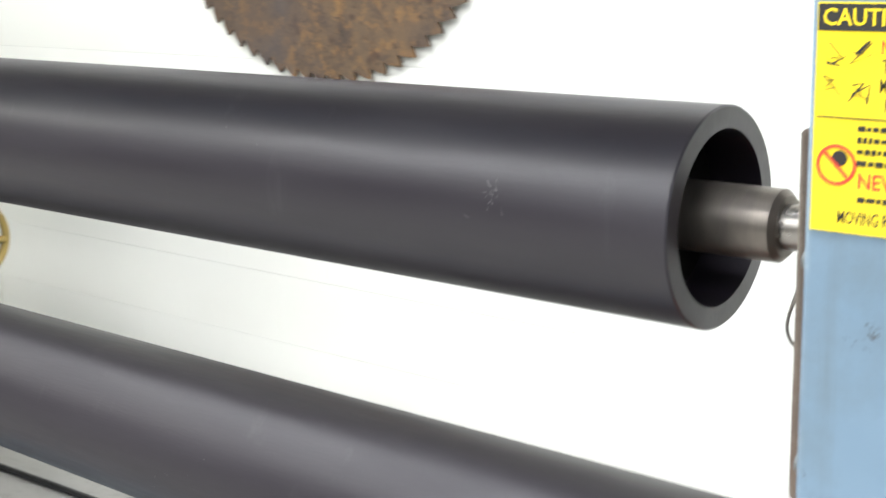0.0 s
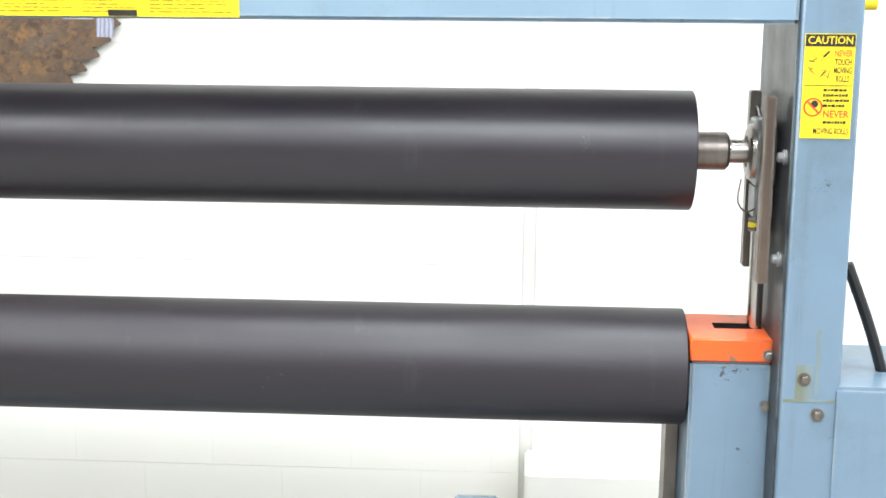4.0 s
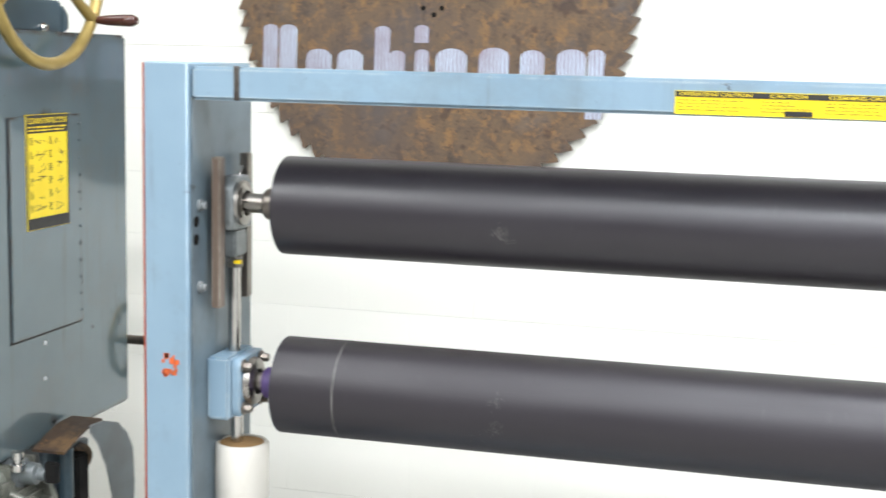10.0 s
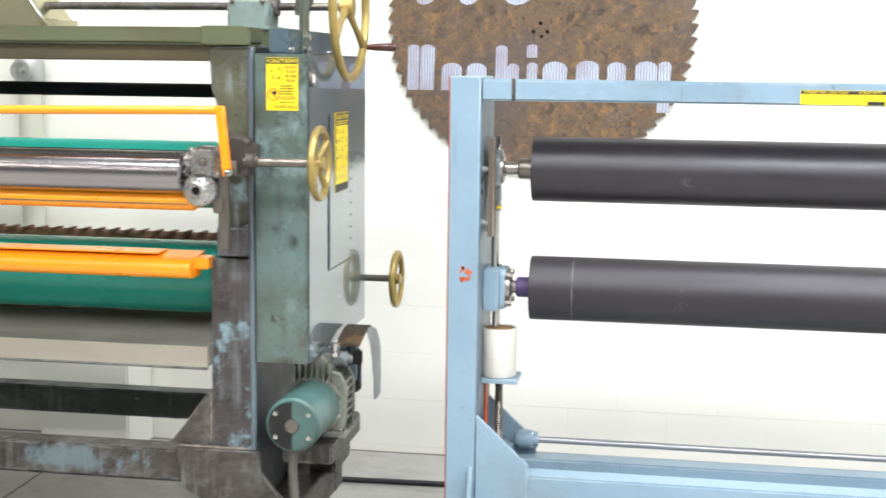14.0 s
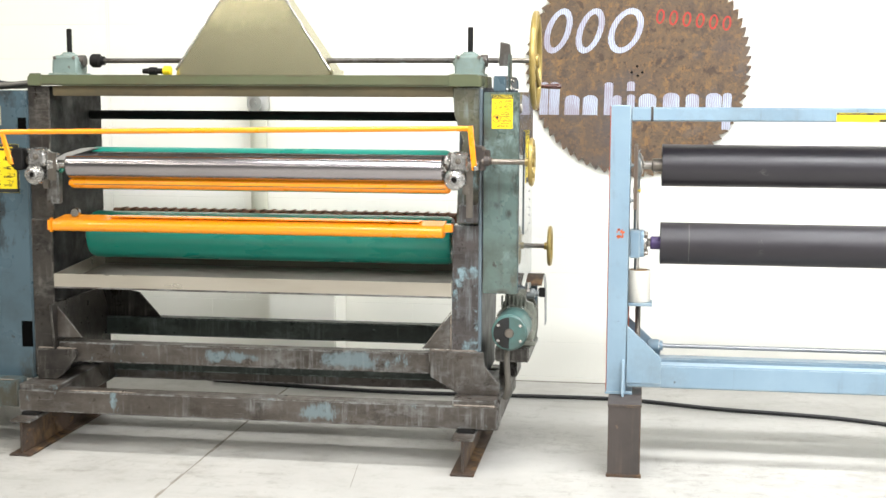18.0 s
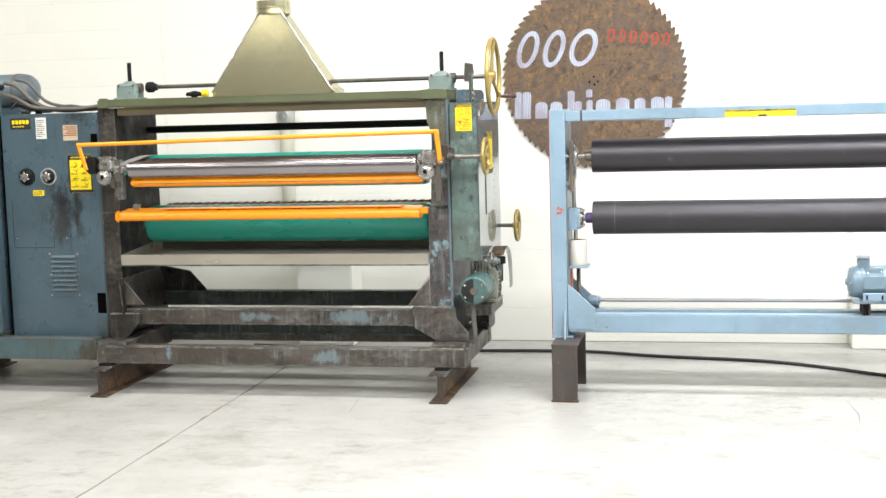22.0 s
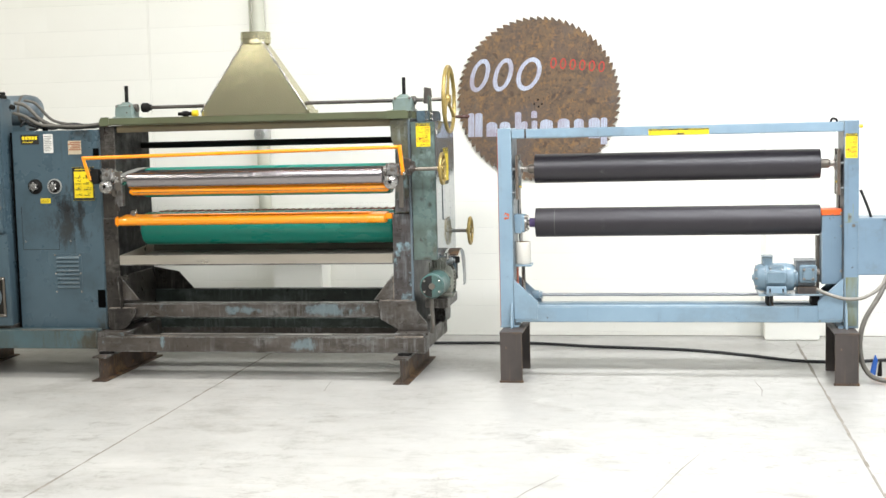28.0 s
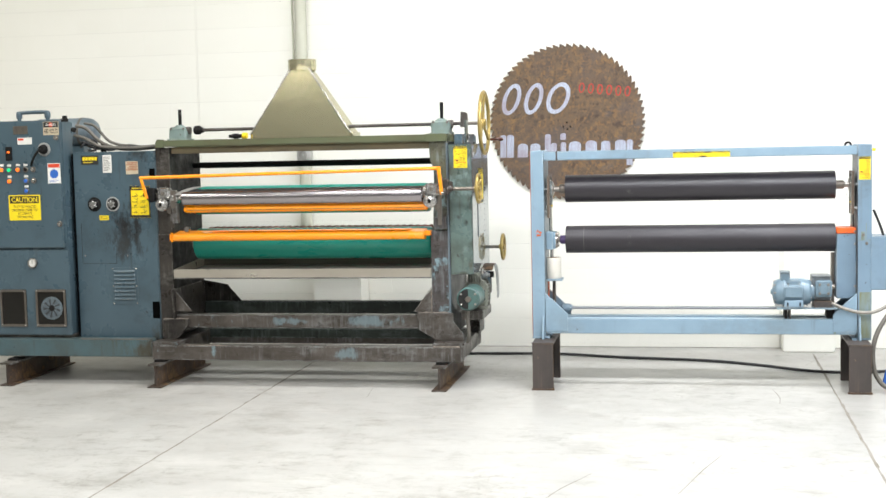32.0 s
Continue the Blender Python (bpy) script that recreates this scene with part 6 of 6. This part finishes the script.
part("shaft_key", box(-0.567, -0.535, 0.024, 0.042, 0.755, 0.8, 0.003), "black", wb)
part("side_cover", lathe((-0.612, 0.03, 0.68), (1, 0, 0), [(0, 0), (0, 0.04), (0.01, 0.038), (0.014, 0.026), (0.03, 0.024), (0.03, 0)], 22), "cast_grimy", wb)
part("output_shaft", rod((-0.63, 0.08, 0.735), (-0.63, 0.25, 0.735), 0.014, 14), "hub", wb)
part("mount_plate", prism([(0.16, 0.55), (0.31, 0.56), (0.32, 0.77), (0.12, 0.8)], "x", -0.64, -0.625, 0.003), "blue_grey", gm)
part("cylinder", rod((-0.6, 0.17, 0.67), (-0.6, 0.17, 0.79), 0.018, 14), "teal", gm)
shield = prism([(0.2, 0.838), (0.258, 0.834), (0.33, 0.812), (0.375, 0.775), (0.403, 0.73), (0.41, 0.64), (0.404, 0.573), (0.36, 0.568), (0.306, 0.57), (0.3, 0.64), (0.275, 0.717), (0.235, 0.785), (0.2, 0.822)], "x", -0.5555, -0.5525, 0)
part("curved_shield", shield, "shield_sheet", gm, "bent sheet metal shaft guard")
part("shield_top", prism([(0.09, 0.806), (0.152, 0.826), (0.2, 0.837), (0.262, 0.838), (0.262, 0.833), (0.2, 0.831), (0.152, 0.82), (0.09, 0.8)], "x", -0.635, -0.5555, 0), "rust", gm)
part("valve_block", box(-0.62, -0.585, 0.2, 0.25, 0.62, 0.76, 0.005), "black", gm)
part("coupling", lathe((-0.63, 0.25, 0.735), (0, 1, 0), [(0, 0), (0, 0.03), (0.03, 0.034), (0.05, 0.026), (0.05, 0)], 18), "rust", gm)
part("motor_bracket", box(-0.76, -0.6, -0.1, 0.3, 0.46, 0.53, 0.006), "black_frame", gm)
part("wire_conduit", hose([(-0.69, -0.22, 0.555), (-0.69, -0.225, 0.48), (-0.685, -0.22, 0.36), (-0.7, -0.2, 0.31)], 0.014, 10), "grey_cable", gm)


def beam_foot(x_c):
    f = thing("beam_foot", (x_c, 0.02, 0), "rusty brown steel beam laid under the coating machine", "support beam", "beams under the coating machine")
    part("bottom_flange", box(x_c - 0.054, x_c + 0.054, -0.46, 0.56, 0, 0.01, 0.002), "rust", f)
    part("web", box(x_c - 0.006, x_c + 0.006, -0.44, 0.56, 0.01, 0.16, 0.001), "rust", f)
    part("top_flange", box(x_c - 0.05, x_c + 0.05, -0.45, 0.56, 0.16, 0.174, 0.003), "dark", f)
    part("pad", box(x_c - 0.038, x_c + 0.045, -0.36, -0.24, 0.174, 0.191, 0.004), "black", f)
    part("pad", box(x_c - 0.038, x_c + 0.045, 0.42, 0.52, 0.174, 0.198, 0.004), "black", f)


for x_c in (-0.868, -2.985, -4.16):
    beam_foot(x_c)

# exhaust hood
hood = thing("exhaust_hood", (-1.967, 0.17, 1.803), "dull stainless steel exhaust hood on the coating machine", "hood")
hb = bmesh.new()
low = [(-2.35, 0.03, 1.83), (-1.582, 0.03, 1.83), (-1.575, 0.245, 1.83), (-2.357, 0.245, 1.83)]
foot = [(p[0], p[1], 1.803) for p in low]
ring = [(-1.967 + 0.1 * math.cos(a), 0.14 + 0.1 * math.sin(a), 2.31) for a in (radians(225), radians(315), radians(45), radians(135))]
vf, vl, vr = ([hb.verts.new(p) for p in ps] for ps in (foot, low, ring))
for k in range(4):
    n = (k + 1) % 4
    hb.faces.new((vf[k], vf[n], vl[n], vl[k]))
    hb.faces.new((vl[k], vl[n], vr[n], vr[k]))
bmesh.ops.recalc_face_normals(hb, faces=hb.faces[:])
bmesh.ops.bevel(hb, geom=[e for e in hb.edges if len(e.link_faces) == 2], offset=0.006, segments=2, affect="EDGES")
cone = part("cone", hb, "stainless", hood)
for k in range(2):
    part("corner_seam", rod(low[k], ring[k], 0.0065, 10), "bright", hood, "bright folded corner seam")
part("collar", lathe((-1.967, 0.14, 2.3), (0, 0, 1), [(0, 0.106), (0.03, 0.104), (0.032, 0.108), (0.04, 0.108), (0.044, 0.104), (0.08, 0.105), (0.08, 0.1), (0, 0.1)], 40, closed=True), "stainless", hood)
part("corner_flange", prism([(0.02, 1.804), (0.25, 1.804), (0.25, 1.832), (0.02, 1.832)], "x", -1.574, -1.562, 0.002), "stainless", hood)

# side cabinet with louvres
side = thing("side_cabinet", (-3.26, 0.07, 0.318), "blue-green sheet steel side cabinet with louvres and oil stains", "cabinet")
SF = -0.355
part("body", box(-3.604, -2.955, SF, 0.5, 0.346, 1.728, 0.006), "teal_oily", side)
part("door_gap", sheet("front", -3.603, -3.59, 0.36, 1.72, SF, 0.0008), "void", side)
lou = part("louvre_panel", box(-3.326, -3.121, SF - 0.003, SF + 0.001, 0.602, 0.878, 0.001), "teal", side)
for k in range(8):
    z_k = 0.64 + k * 0.029
    part("louvre", prism([(SF - 0.003, z_k), (SF - 0.014, z_k), (SF - 0.012, z_k + 0.006), (SF - 0.003, z_k + 0.016)], "x", -3.305, -3.142, 0.001), "teal", lou)
for u in (-3.315, -3.132):
    for v in (0.612, 0.74, 0.868):
        part("screw", bolt((u, SF - 0.003, v), (0, -1, 0), 0.004, 0.004), "bright", lou)
for u in (-3.437, -3.293):
    k = part("regulator", lathe((u, SF, 1.345), (0, -1, 0), [(0, 0), (0, 0.05), (0.004, 0.05), (0.006, 0.04), (0.02, 0.034), (0.02, 0.0)], 26), "black", side, "round black and chrome regulator port")
    part("port_rim", lathe((u, SF, 1.345), (0, -1, 0), [(0, 0.044), (0, 0.053), (0.006, 0.052), (0.006, 0.044)], 28, closed=True), "black" if u < -3.4 else "conduit", k)
    star = [(u + (0.034 if n % 2 else 0.022) * math.cos(n * math.pi / 6), 1.345 + (0.034 if n % 2 else 0.022) * math.sin(n * math.pi / 6)) for n in range(12)]
    part("star_knob", prism(star, "y", SF - 0.042, SF - 0.018, 0.003), "cast", k)
part("gauge_tag", sheet("front", -3.402, -3.33, 1.228, 1.262, SF), "yellow", side)
bars("front", -3.396, -3.336, 1.232, 1.258, SF - 0.0018, 2, "label_black", side, 3)
p1 = part("maker_plate", sheet("front", -3.528, -3.392, 1.637, 1.704, SF), "label_black", side, "black and yellow maker's plate")
for k in range(5):
    part("logo_bar", sheet("front", -3.516 + k * 0.0235, -3.498 + k * 0.0235, 1.668, 1.692, SF - 0.0018, 0.0006), "yellow", p1)
bars("front", -3.512, -3.41, 1.645, 1.66, SF - 0.0018, 1, "yellow", p1, 6)
p2 = part("paper_label", sheet("front", -3.359, -3.29, 1.575, 1.705, SF), "label_white", side, "grubby white paper label")
bars("front", -3.352, -3.298, 1.585, 1.695, SF - 0.0018, 9, "grey_cable", p2, 8)
p3 = part("flag_sticker", sheet("front", -3.18, -3.085, 1.562, 1.655, SF), "faded_paper", side, "faded striped sticker")
for k in range(5):
    part("stripe", sheet("front", -3.178 + 0.012 * (k % 3), -3.087 - 0.006 * (k % 2), 1.59 + k * 0.0125, 1.5975 + k * 0.0125, SF - 0.0018, 0.0005), "faded_red", p3)
p4, d4, d42 = label_plate("front", -3.158, -3.002, 1.243, 1.474, SF, side, "", 9, 0.13)
part("border", sheet("front", -3.157, -3.003, 1.244, 1.262, d4, 0.0005), "label_black", p4)
for u in (-3.158, -3.012):
    part("border", sheet("front", u, u + 0.01, 1.244, 1.472, d4, 0.0005), "label_black", p4)
bars("front", -3.14, -3.02, 1.45, 1.466, d42, 1, "yellow", p4, 2, 0.1)
for k in range(8):
    u, v = -3.142 + 0.063 * (k % 2), 1.395 - 0.04 * (k // 2)
    sketch("front", u + 0.012, u + 0.055, v, v + 0.034, d4, p4, 90 + k, 6 + k % 3, wide=0.0012)
    bars("front", u, u + 0.05, v - 0.002, v + 0.01, d4, 2, "label_black", p4, 12 + k, 0.4)
part("hinge_slot", sheet("front", -3.015, -2.96, 0.5, 0.625, SF, 0.001), "void", side)
part("hinge_slot", sheet("front", -3.0, -2.958, 1.53, 1.6, SF, 0.001), "void", side)
for u_a, u_b, v_a, v_b in ((-3.551, -3.548, 0.91, 1.21), (-3.551, -3.28, 0.906, 0.909), (-3.282, -3.279, 0.909, 0.985)):
    part("panel_gap", sheet("front", u_a, u_b, v_a, v_b, SF, 0.0006), "oil", side)
for u in (-3.53, -3.195):
    part("screw", bolt((u, SF, 0.965), (0, -1, 0), 0.004, 0.004), "bright", side)

# electrical cabinet
EF = -0.47
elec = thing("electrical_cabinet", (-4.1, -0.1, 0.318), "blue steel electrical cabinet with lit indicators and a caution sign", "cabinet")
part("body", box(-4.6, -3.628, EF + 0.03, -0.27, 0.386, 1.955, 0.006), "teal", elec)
door = part("door", box(-4.6, -3.635, EF, EF + 0.032, 1.035, 1.967, 0.005), "teal", elec)
lowp = part("lower_panel", box(-4.6, -3.606, EF + 0.004, EF + 0.031, 0.388, 1.02, 0.005), "teal", elec)
# black recessed strip stands in for the shadow below the cabinet
part("shadow_plinth", box(-4.6, -3.625, EF + 0.03, -0.27, 0.346, 0.387, 0.003), "black_frame", elec)
c1 = part("caution_sign", sheet("front", -4.057, -3.806, 1.24, 1.426, EF), "yellow", door, "yellow caution sign with black lettering")
part("heading_band", sheet("front", -4.047, -3.818, 1.365, 1.418, EF - 0.0018, 0.0005), "label_black", c1)
writing("CAUTION", "front", -4.035, -3.83, 1.372, 1.411, EF - 0.0026, "yellow", c1, 0.02)
writing("ONLY AUTHORIZED\nPERSONNEL PERMITTED\nTO OPERATE\nTHIS MACHINE", "front", -4.035, -3.828, 1.255, 1.35, EF - 0.0018, "label_black", c1, 0.01)
c2 = part("danger_sign", sheet("front", -3.757, -3.636, 1.86, 1.957, EF), "faded_paper", door, "danger sign with voltage warning")
part("heading_band", sheet("front", -3.753, -3.64, 1.915, 1.953, EF - 0.0018, 0.0005), "label_black", c2)
part("red_oval", lathe((-3.6965, EF - 0.0022, 1.934), (0, -1, 0), [(0, 0), (0, 0.016), (0.0004, 0.016), (0.0004, 0)], 20), "label_red", c2)
writing("DANGER", "front", -3.735, -3.658, 1.926, 1.943, EF - 0.003, "label_white", c2, 0.015)
writing("480 VOLTS", "front", -3.749, -3.644, 1.87, 1.905, EF - 0.0018, "label_black", c2, 0.015)
c3 = part("eye_protection_sign", sheet("front", -3.737, -3.637, 1.508, 1.655, EF), "label_white", door, "white and blue eye protection sign")
part("heading_band", sheet("front", -3.732, -3.642, 1.622, 1.65, EF - 0.0018, 0.0005), "label_red", c3)
part("blue_disc", lathe((-3.687, EF - 0.0018, 1.577), (0, -1, 0), [(0, 0), (0, 0.033), (0.0005, 0.033), (0.0005, 0)], 24), "label_blue", c3)
bars("front", -3.725, -3.65, 1.515, 1.535, EF - 0.0018, 2, "label_blue", c3, 4)
part("name_plate", sheet("front", -3.995, -3.88, 1.87, 1.93, EF), "hub", door)
c5 = part("paper_label", sheet("front", -3.965, -3.85, 1.795, 1.845, EF), "label_white", door)
part("red_mark", sheet("front", -3.96, -3.915, 1.825, 1.84, EF - 0.0018, 0.0005), "label_red", c5)
part("display", box(-4.06, -4.01, EF - 0.012, EF, 1.68, 1.78, 0.003), "black", door)
part("display_light", box(-4.045, -4.025, EF - 0.0135, EF - 0.012, 1.735, 1.748, 0), "lamp_amber", door)
sw = part("disconnect_switch", lathe((-3.757, EF, 1.757), (0, -1, 0), [(0, 0), (0, 0.05), (0.008, 0.048), (0.01, 0.0)], 26), "conduit", door)
part("switch_knob", lathe((-3.757, EF - 0.009, 1.757), (0, -1, 0), [(0, 0), (0, 0.036), (0.02, 0.033), (0.045, 0.024), (0.045, 0)], 22), "black", sw)
part("switch_lever", hose([(-3.757, EF - 0.055, 1.757), (-3.79, EF - 0.058, 1.73), (-3.825, EF - 0.05, 1.68), (-3.85, EF - 0.03, 1.64)], 0.009, 8), "black", sw)
for x_i, z_i, kind in ((-4.1, 1.612, "lamp_amber"), (-4.04, 1.61, "lamp_green"), (-3.97, 1.612, "lamp_amber"), (-4.04, 1.528, "lamp_amber"), (-3.91, 1.612, "black"), (-3.91, 1.53, "label_blue"), (-3.91, 1.455, "label_blue"), (-3.85, 1.612, "bright"), (-3.85, 1.53, "bright"), (-3.66, 1.84, "bright"), (-3.66, 1.21, "bright")):
    b = part("push_button", lathe((x_i, EF, z_i), (0, -1, 0), [(0, 0), (0, 0.02), (0.006, 0.02), (0.008, 0.015), (0.008, 0)], 20), "hub", door)
    part("button_cap", lathe((x_i, EF - 0.007, z_i), (0, -1, 0), [(0, 0), (0, 0.0145), (0.012, 0.012), (0.015, 0)], 18), kind, b)
    if x_i < -3.9:
        part("legend_plate", sheet("front", x_i - 0.016, x_i + 0.016, z_i + 0.026, z_i + 0.042, EF), "label_white", door)
g = part("gauge", lathe((-3.89, EF + 0.004, 0.925), (0, -1, 0), [(0, 0), (0, 0.036), (0.018, 0.036), (0.02, 0.03), (0.012, 0.028), (0.012, 0)], 26), "steel", lowp)
part("dial", lathe((-3.89, EF - 0.009, 0.925), (0, -1, 0), [(0, 0), (0, 0.027), (0.001, 0.027), (0.001, 0)], 22), "label_white", g)
part("needle", box(-3.892, -3.888, EF - 0.0115, EF - 0.0105, 0.92, 0.945, 0), "label_black", g)
for x_a, x_b in ((-4.165, -3.955), (-3.88, -3.642)):
    win = part("window", sheet("front", x_a, x_b, 0.458, 0.722, EF + 0.004, 0.003), "dark_glass", lowp, "smoked inspection window")
    for p in ((x_a, x_b, 0.452, 0.47), (x_a, x_b, 0.71, 0.728), (x_a, x_a + 0.016, 0.47, 0.71), (x_b - 0.016, x_b, 0.47, 0.71)):
        part("window_frame", box(p[0], p[1], EF - 0.006, EF + 0.003, p[2], p[3], 0.001), "hub", win)
    for u in (x_a + 0.01, x_b - 0.01):
        for v in (0.464, 0.716):
            part("screw", bolt((u, EF - 0.006, v), (0, -1, 0), 0.005, 0.005), "bright", win)
fan = part("fan_guard", lathe((-3.755, EF + 0.0, 0.59), (0, -1, 0), [(0, 0.07), (0.004, 0.07), (0.004, 0.085), (0, 0.085)], 32, closed=True), "blue_grey", lowp)
part("fan_plate", rod((-3.755, EF + 0.0015, 0.59), (-3.755, EF - 0.0004, 0.59), 0.071, 28), "web_steel", fan)
for k in range(9):
    a = k / 9 * math.tau
    part("blade", prism([(-3.755 + r * math.cos(a + o), 0.59 + r * math.sin(a + o)) for r, o in ((0.025, 0), (0.07, -0.15), (0.07, 0.25), (0.025, 0.35))], "y", EF - 0.003, EF - 0.0005, 0), "blue_grey", fan)
part("fan_hub", rod((-3.755, EF, 0.59), (-3.755, EF - 0.006, 0.59), 0.022, 16), "black", fan)
part("lifting_pipe", hose([(-4.0, -0.36, 1.955), (-4.0, -0.36, 2.015), (-3.985, -0.36, 2.028), (-3.79, -0.36, 2.03), (-3.775, -0.36, 2.015), (-3.775, -0.36, 1.955)], 0.014, 10), "teal", elec, "blue pipe bend on the cabinet top")
for x_p in (-4.0, -3.775):
    part("pipe_elbow", lathe((x_p, -0.36, 1.985), (0, 0, 1), [(0, 0), (0, 0.02), (0.012, 0.022), (0.04, 0.022), (0.05, 0.016), (0.05, 0)], 14), "teal", elec)
part("vent_cap", lathe((-3.64, -0.36, 1.955), (0, 0, 1), [(0, 0), (0, 0.026), (0.02, 0.026), (0.025, 0.018), (0.045, 0.018), (0.045, 0)], 14), "black", elec)
part("cable_gland", rod((-3.588, -0.36, 1.9), (-3.56, -0.36, 1.89), 0.018, 12), "black", elec)

blower = thing("air_tank", (-3.95, 0.42, 1.728), "blue-green rounded tank behind the cabinets", "tank")
part("shell", lathe((-3.755, 0.44, 1.885), (-1, 0, 0), [(0, 0), (0.004, 0.04), (0.02, 0.08), (0.05, 0.106), (0.09, 0.115), (0.5, 0.115), (0.5, 0)], 36), "blue_grey", blower)
part("band", lathe((-3.875, 0.44, 1.885), (-1, 0, 0), [(0, 0.112), (0, 0.119), (0.02, 0.119), (0.02, 0.112)], 36, closed=True), "grey_cable", blower)
part("foot", box(-4.1, -3.85, 0.36, 0.5, 1.6, 1.775, 0.005), "teal", blower)
part("tank_stand", box(-4.15, -3.8, 0.36, 0.52, 0.318, 1.6, 0.004), "dark", blower)
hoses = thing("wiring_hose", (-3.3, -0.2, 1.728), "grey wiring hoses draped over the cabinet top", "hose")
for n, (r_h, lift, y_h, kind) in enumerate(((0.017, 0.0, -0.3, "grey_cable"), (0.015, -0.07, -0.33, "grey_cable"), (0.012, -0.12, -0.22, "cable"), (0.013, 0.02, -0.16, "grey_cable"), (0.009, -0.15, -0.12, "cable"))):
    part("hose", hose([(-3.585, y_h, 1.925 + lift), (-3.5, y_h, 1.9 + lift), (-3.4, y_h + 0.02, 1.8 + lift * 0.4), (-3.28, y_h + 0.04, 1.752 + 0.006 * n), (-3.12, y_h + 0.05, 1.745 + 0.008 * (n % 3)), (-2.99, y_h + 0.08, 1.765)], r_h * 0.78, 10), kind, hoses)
part("hose_loop", hose([(-3.58, -0.25, 1.76), (-3.54, -0.2, 1.82), (-3.5, -0.15, 1.8), (-3.52, -0.12, 1.745), (-3.56, -0.16, 1.74)], 0.009, 8), "cable", hoses)
for x_h, y_h in ((-3.47, -0.1), (-3.43, -0.18)):
    part("fitting", lathe((x_h, y_h, 1.7285), (0, 0, 1), [(0, 0), (0, 0.02), (0.03, 0.02), (0.032, 0.013), (0.07, 0.013), (0.07, 0)], 12), "black", hoses)

# both cabinets and their hoses are scaled about a late camera place, which sets them back, flush with the machine's
# posts
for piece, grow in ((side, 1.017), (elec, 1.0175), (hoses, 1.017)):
    view_point = Vector((0.83, -9.15, 1.715))
    piece.location = view_point + grow * (piece.location - view_point)
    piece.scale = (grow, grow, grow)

# ---- cables on the floor ----
cab = thing("floor_cable", (0.5, 0.9, 0), "black power cable lying on the floor between the machines", "cable")
part("cable", hose([(-2.6, 1.25, 0.012), (-1.6, 1.12, 0.012), (-0.9, 1.13, 0.012), (-0.2, 1.14, 0.012), (0.33, 1.0, 0.012), (0.98, 0.88, 0.012), (1.4, 0.68, 0.012), (1.75, 0.46, 0.012), (2.1, 0.44, 0.012), (2.6, 0.6, 0.012)], 0.011, 8), "cable", cab)
con = thing("flexible_conduit", (2.1, -0.1, 0), "grey flexible conduits looping from the motor and switch box", "conduit")
part("conduit", hose([(1.815, -0.15, 0.59), (1.9, -0.17, 0.555), (2.0, -0.18, 0.53), (2.1, -0.19, 0.54), (2.2, -0.18, 0.6), (2.25, -0.15, 0.68)], 0.0115, 10), "tan_conduit", con)
part("conduit", hose([(2.28, -0.1, 0.68), (2.2, -0.2, 0.56), (2.1, -0.25, 0.4), (2.07, -0.27, 0.25), (2.1, -0.28, 0.1), (2.2, -0.3, 0.03), (2.5, -0.35, 0.016)], 0.016, 10), "grey_cable", con)
part("conduit", hose([(2.1, -0.05, 1.22), (2.14, -0.05, 1.12), (2.17, -0.05, 1.03)], 0.009, 8), "cable", con)
clamp = thing("cable_clamp", (2.2, -0.1, 0.0), "blue spring clamp on an orange cord on the floor", "clamp")
part("jaw", prism([(2.155, 0.02), (2.19, 0.02), (2.205, 0.12), (2.19, 0.16), (2.17, 0.1)], "y", -0.11, -0.09, 0.004), "label_blue", clamp)
part("jaw", prism([(2.2, 0.02), (2.23, 0.02), (2.225, 0.13), (2.21, 0.1)], "y", -0.13, -0.1, 0.004), "black", clamp)
part("cord", hose([(2.16, -0.14, 0.012), (2.25, -0.18, 0.012), (2.4, -0.16, 0.012), (2.6, -0.2, 0.012)], 0.009, 8), "orange", clamp)

# ---- blocks of the wall ----
def wall_blocks():
    wide, high, gap = 0.421, 0.2105, 0.001
    rnd = random.Random(12)
    shared = {}

    def mesh_for(w, h):
        key = (round(w, 3), round(h, 3))
        if key not in shared:
            shared[key] = finish("block", box(-w / 2, w / 2, -0.002, 0.004, -h / 2, h / 2, 0.0003, None, 1), "wall")
        return shared[key]

    rest, made = bmesh.new(), []
    panels = ((-8.9, JOINT_L + 0.011, 0.032), (JOINT_L - 0.011, JOINT_R, 0.032), (JOINT_R, 7.9, -0.025))
    for x_a, x_b, z_s in panels:
        for row in range(-1, 19):
            z0, z1 = z_s + row * high, z_s + (row + 1) * high
            z0 = max(z0, 0.0)
            if z1 < 0.02:
                continue
            x = x_a + 0.019 - (wide / 2 if row % 2 else 0)
            while x < x_b - 0.019:
                lo, hi = max(x, x_a + 0.019), min(x + wide, x_b - 0.019)
                x += wide
                if hi - lo < 0.03:
                    continue
                w, h = hi - lo - gap * 0.3, z1 - z0 - gap
                c = Vector(((lo + hi) / 2, WALL_Y + 0.0025 + rnd.uniform(-0.0003, 0.0003), (z0 + z1) / 2))
                if -4.4 < c.x < 2.3 and c.z < 3.1 and len(made) < 300:
                    made.append(1)
                    ob = new("block", mesh_for(w, h))
                    ob.parent = wall
                    ob.location = c
                else:
                    box(c.x - w / 2, c.x + w / 2, c.y - 0.002, c.y + 0.004, c.z - h / 2, c.z + h / 2, 0, rest)

    return rest


tagged(part("block_rows", wall_blocks(), "wall", wall), kind="stuff")
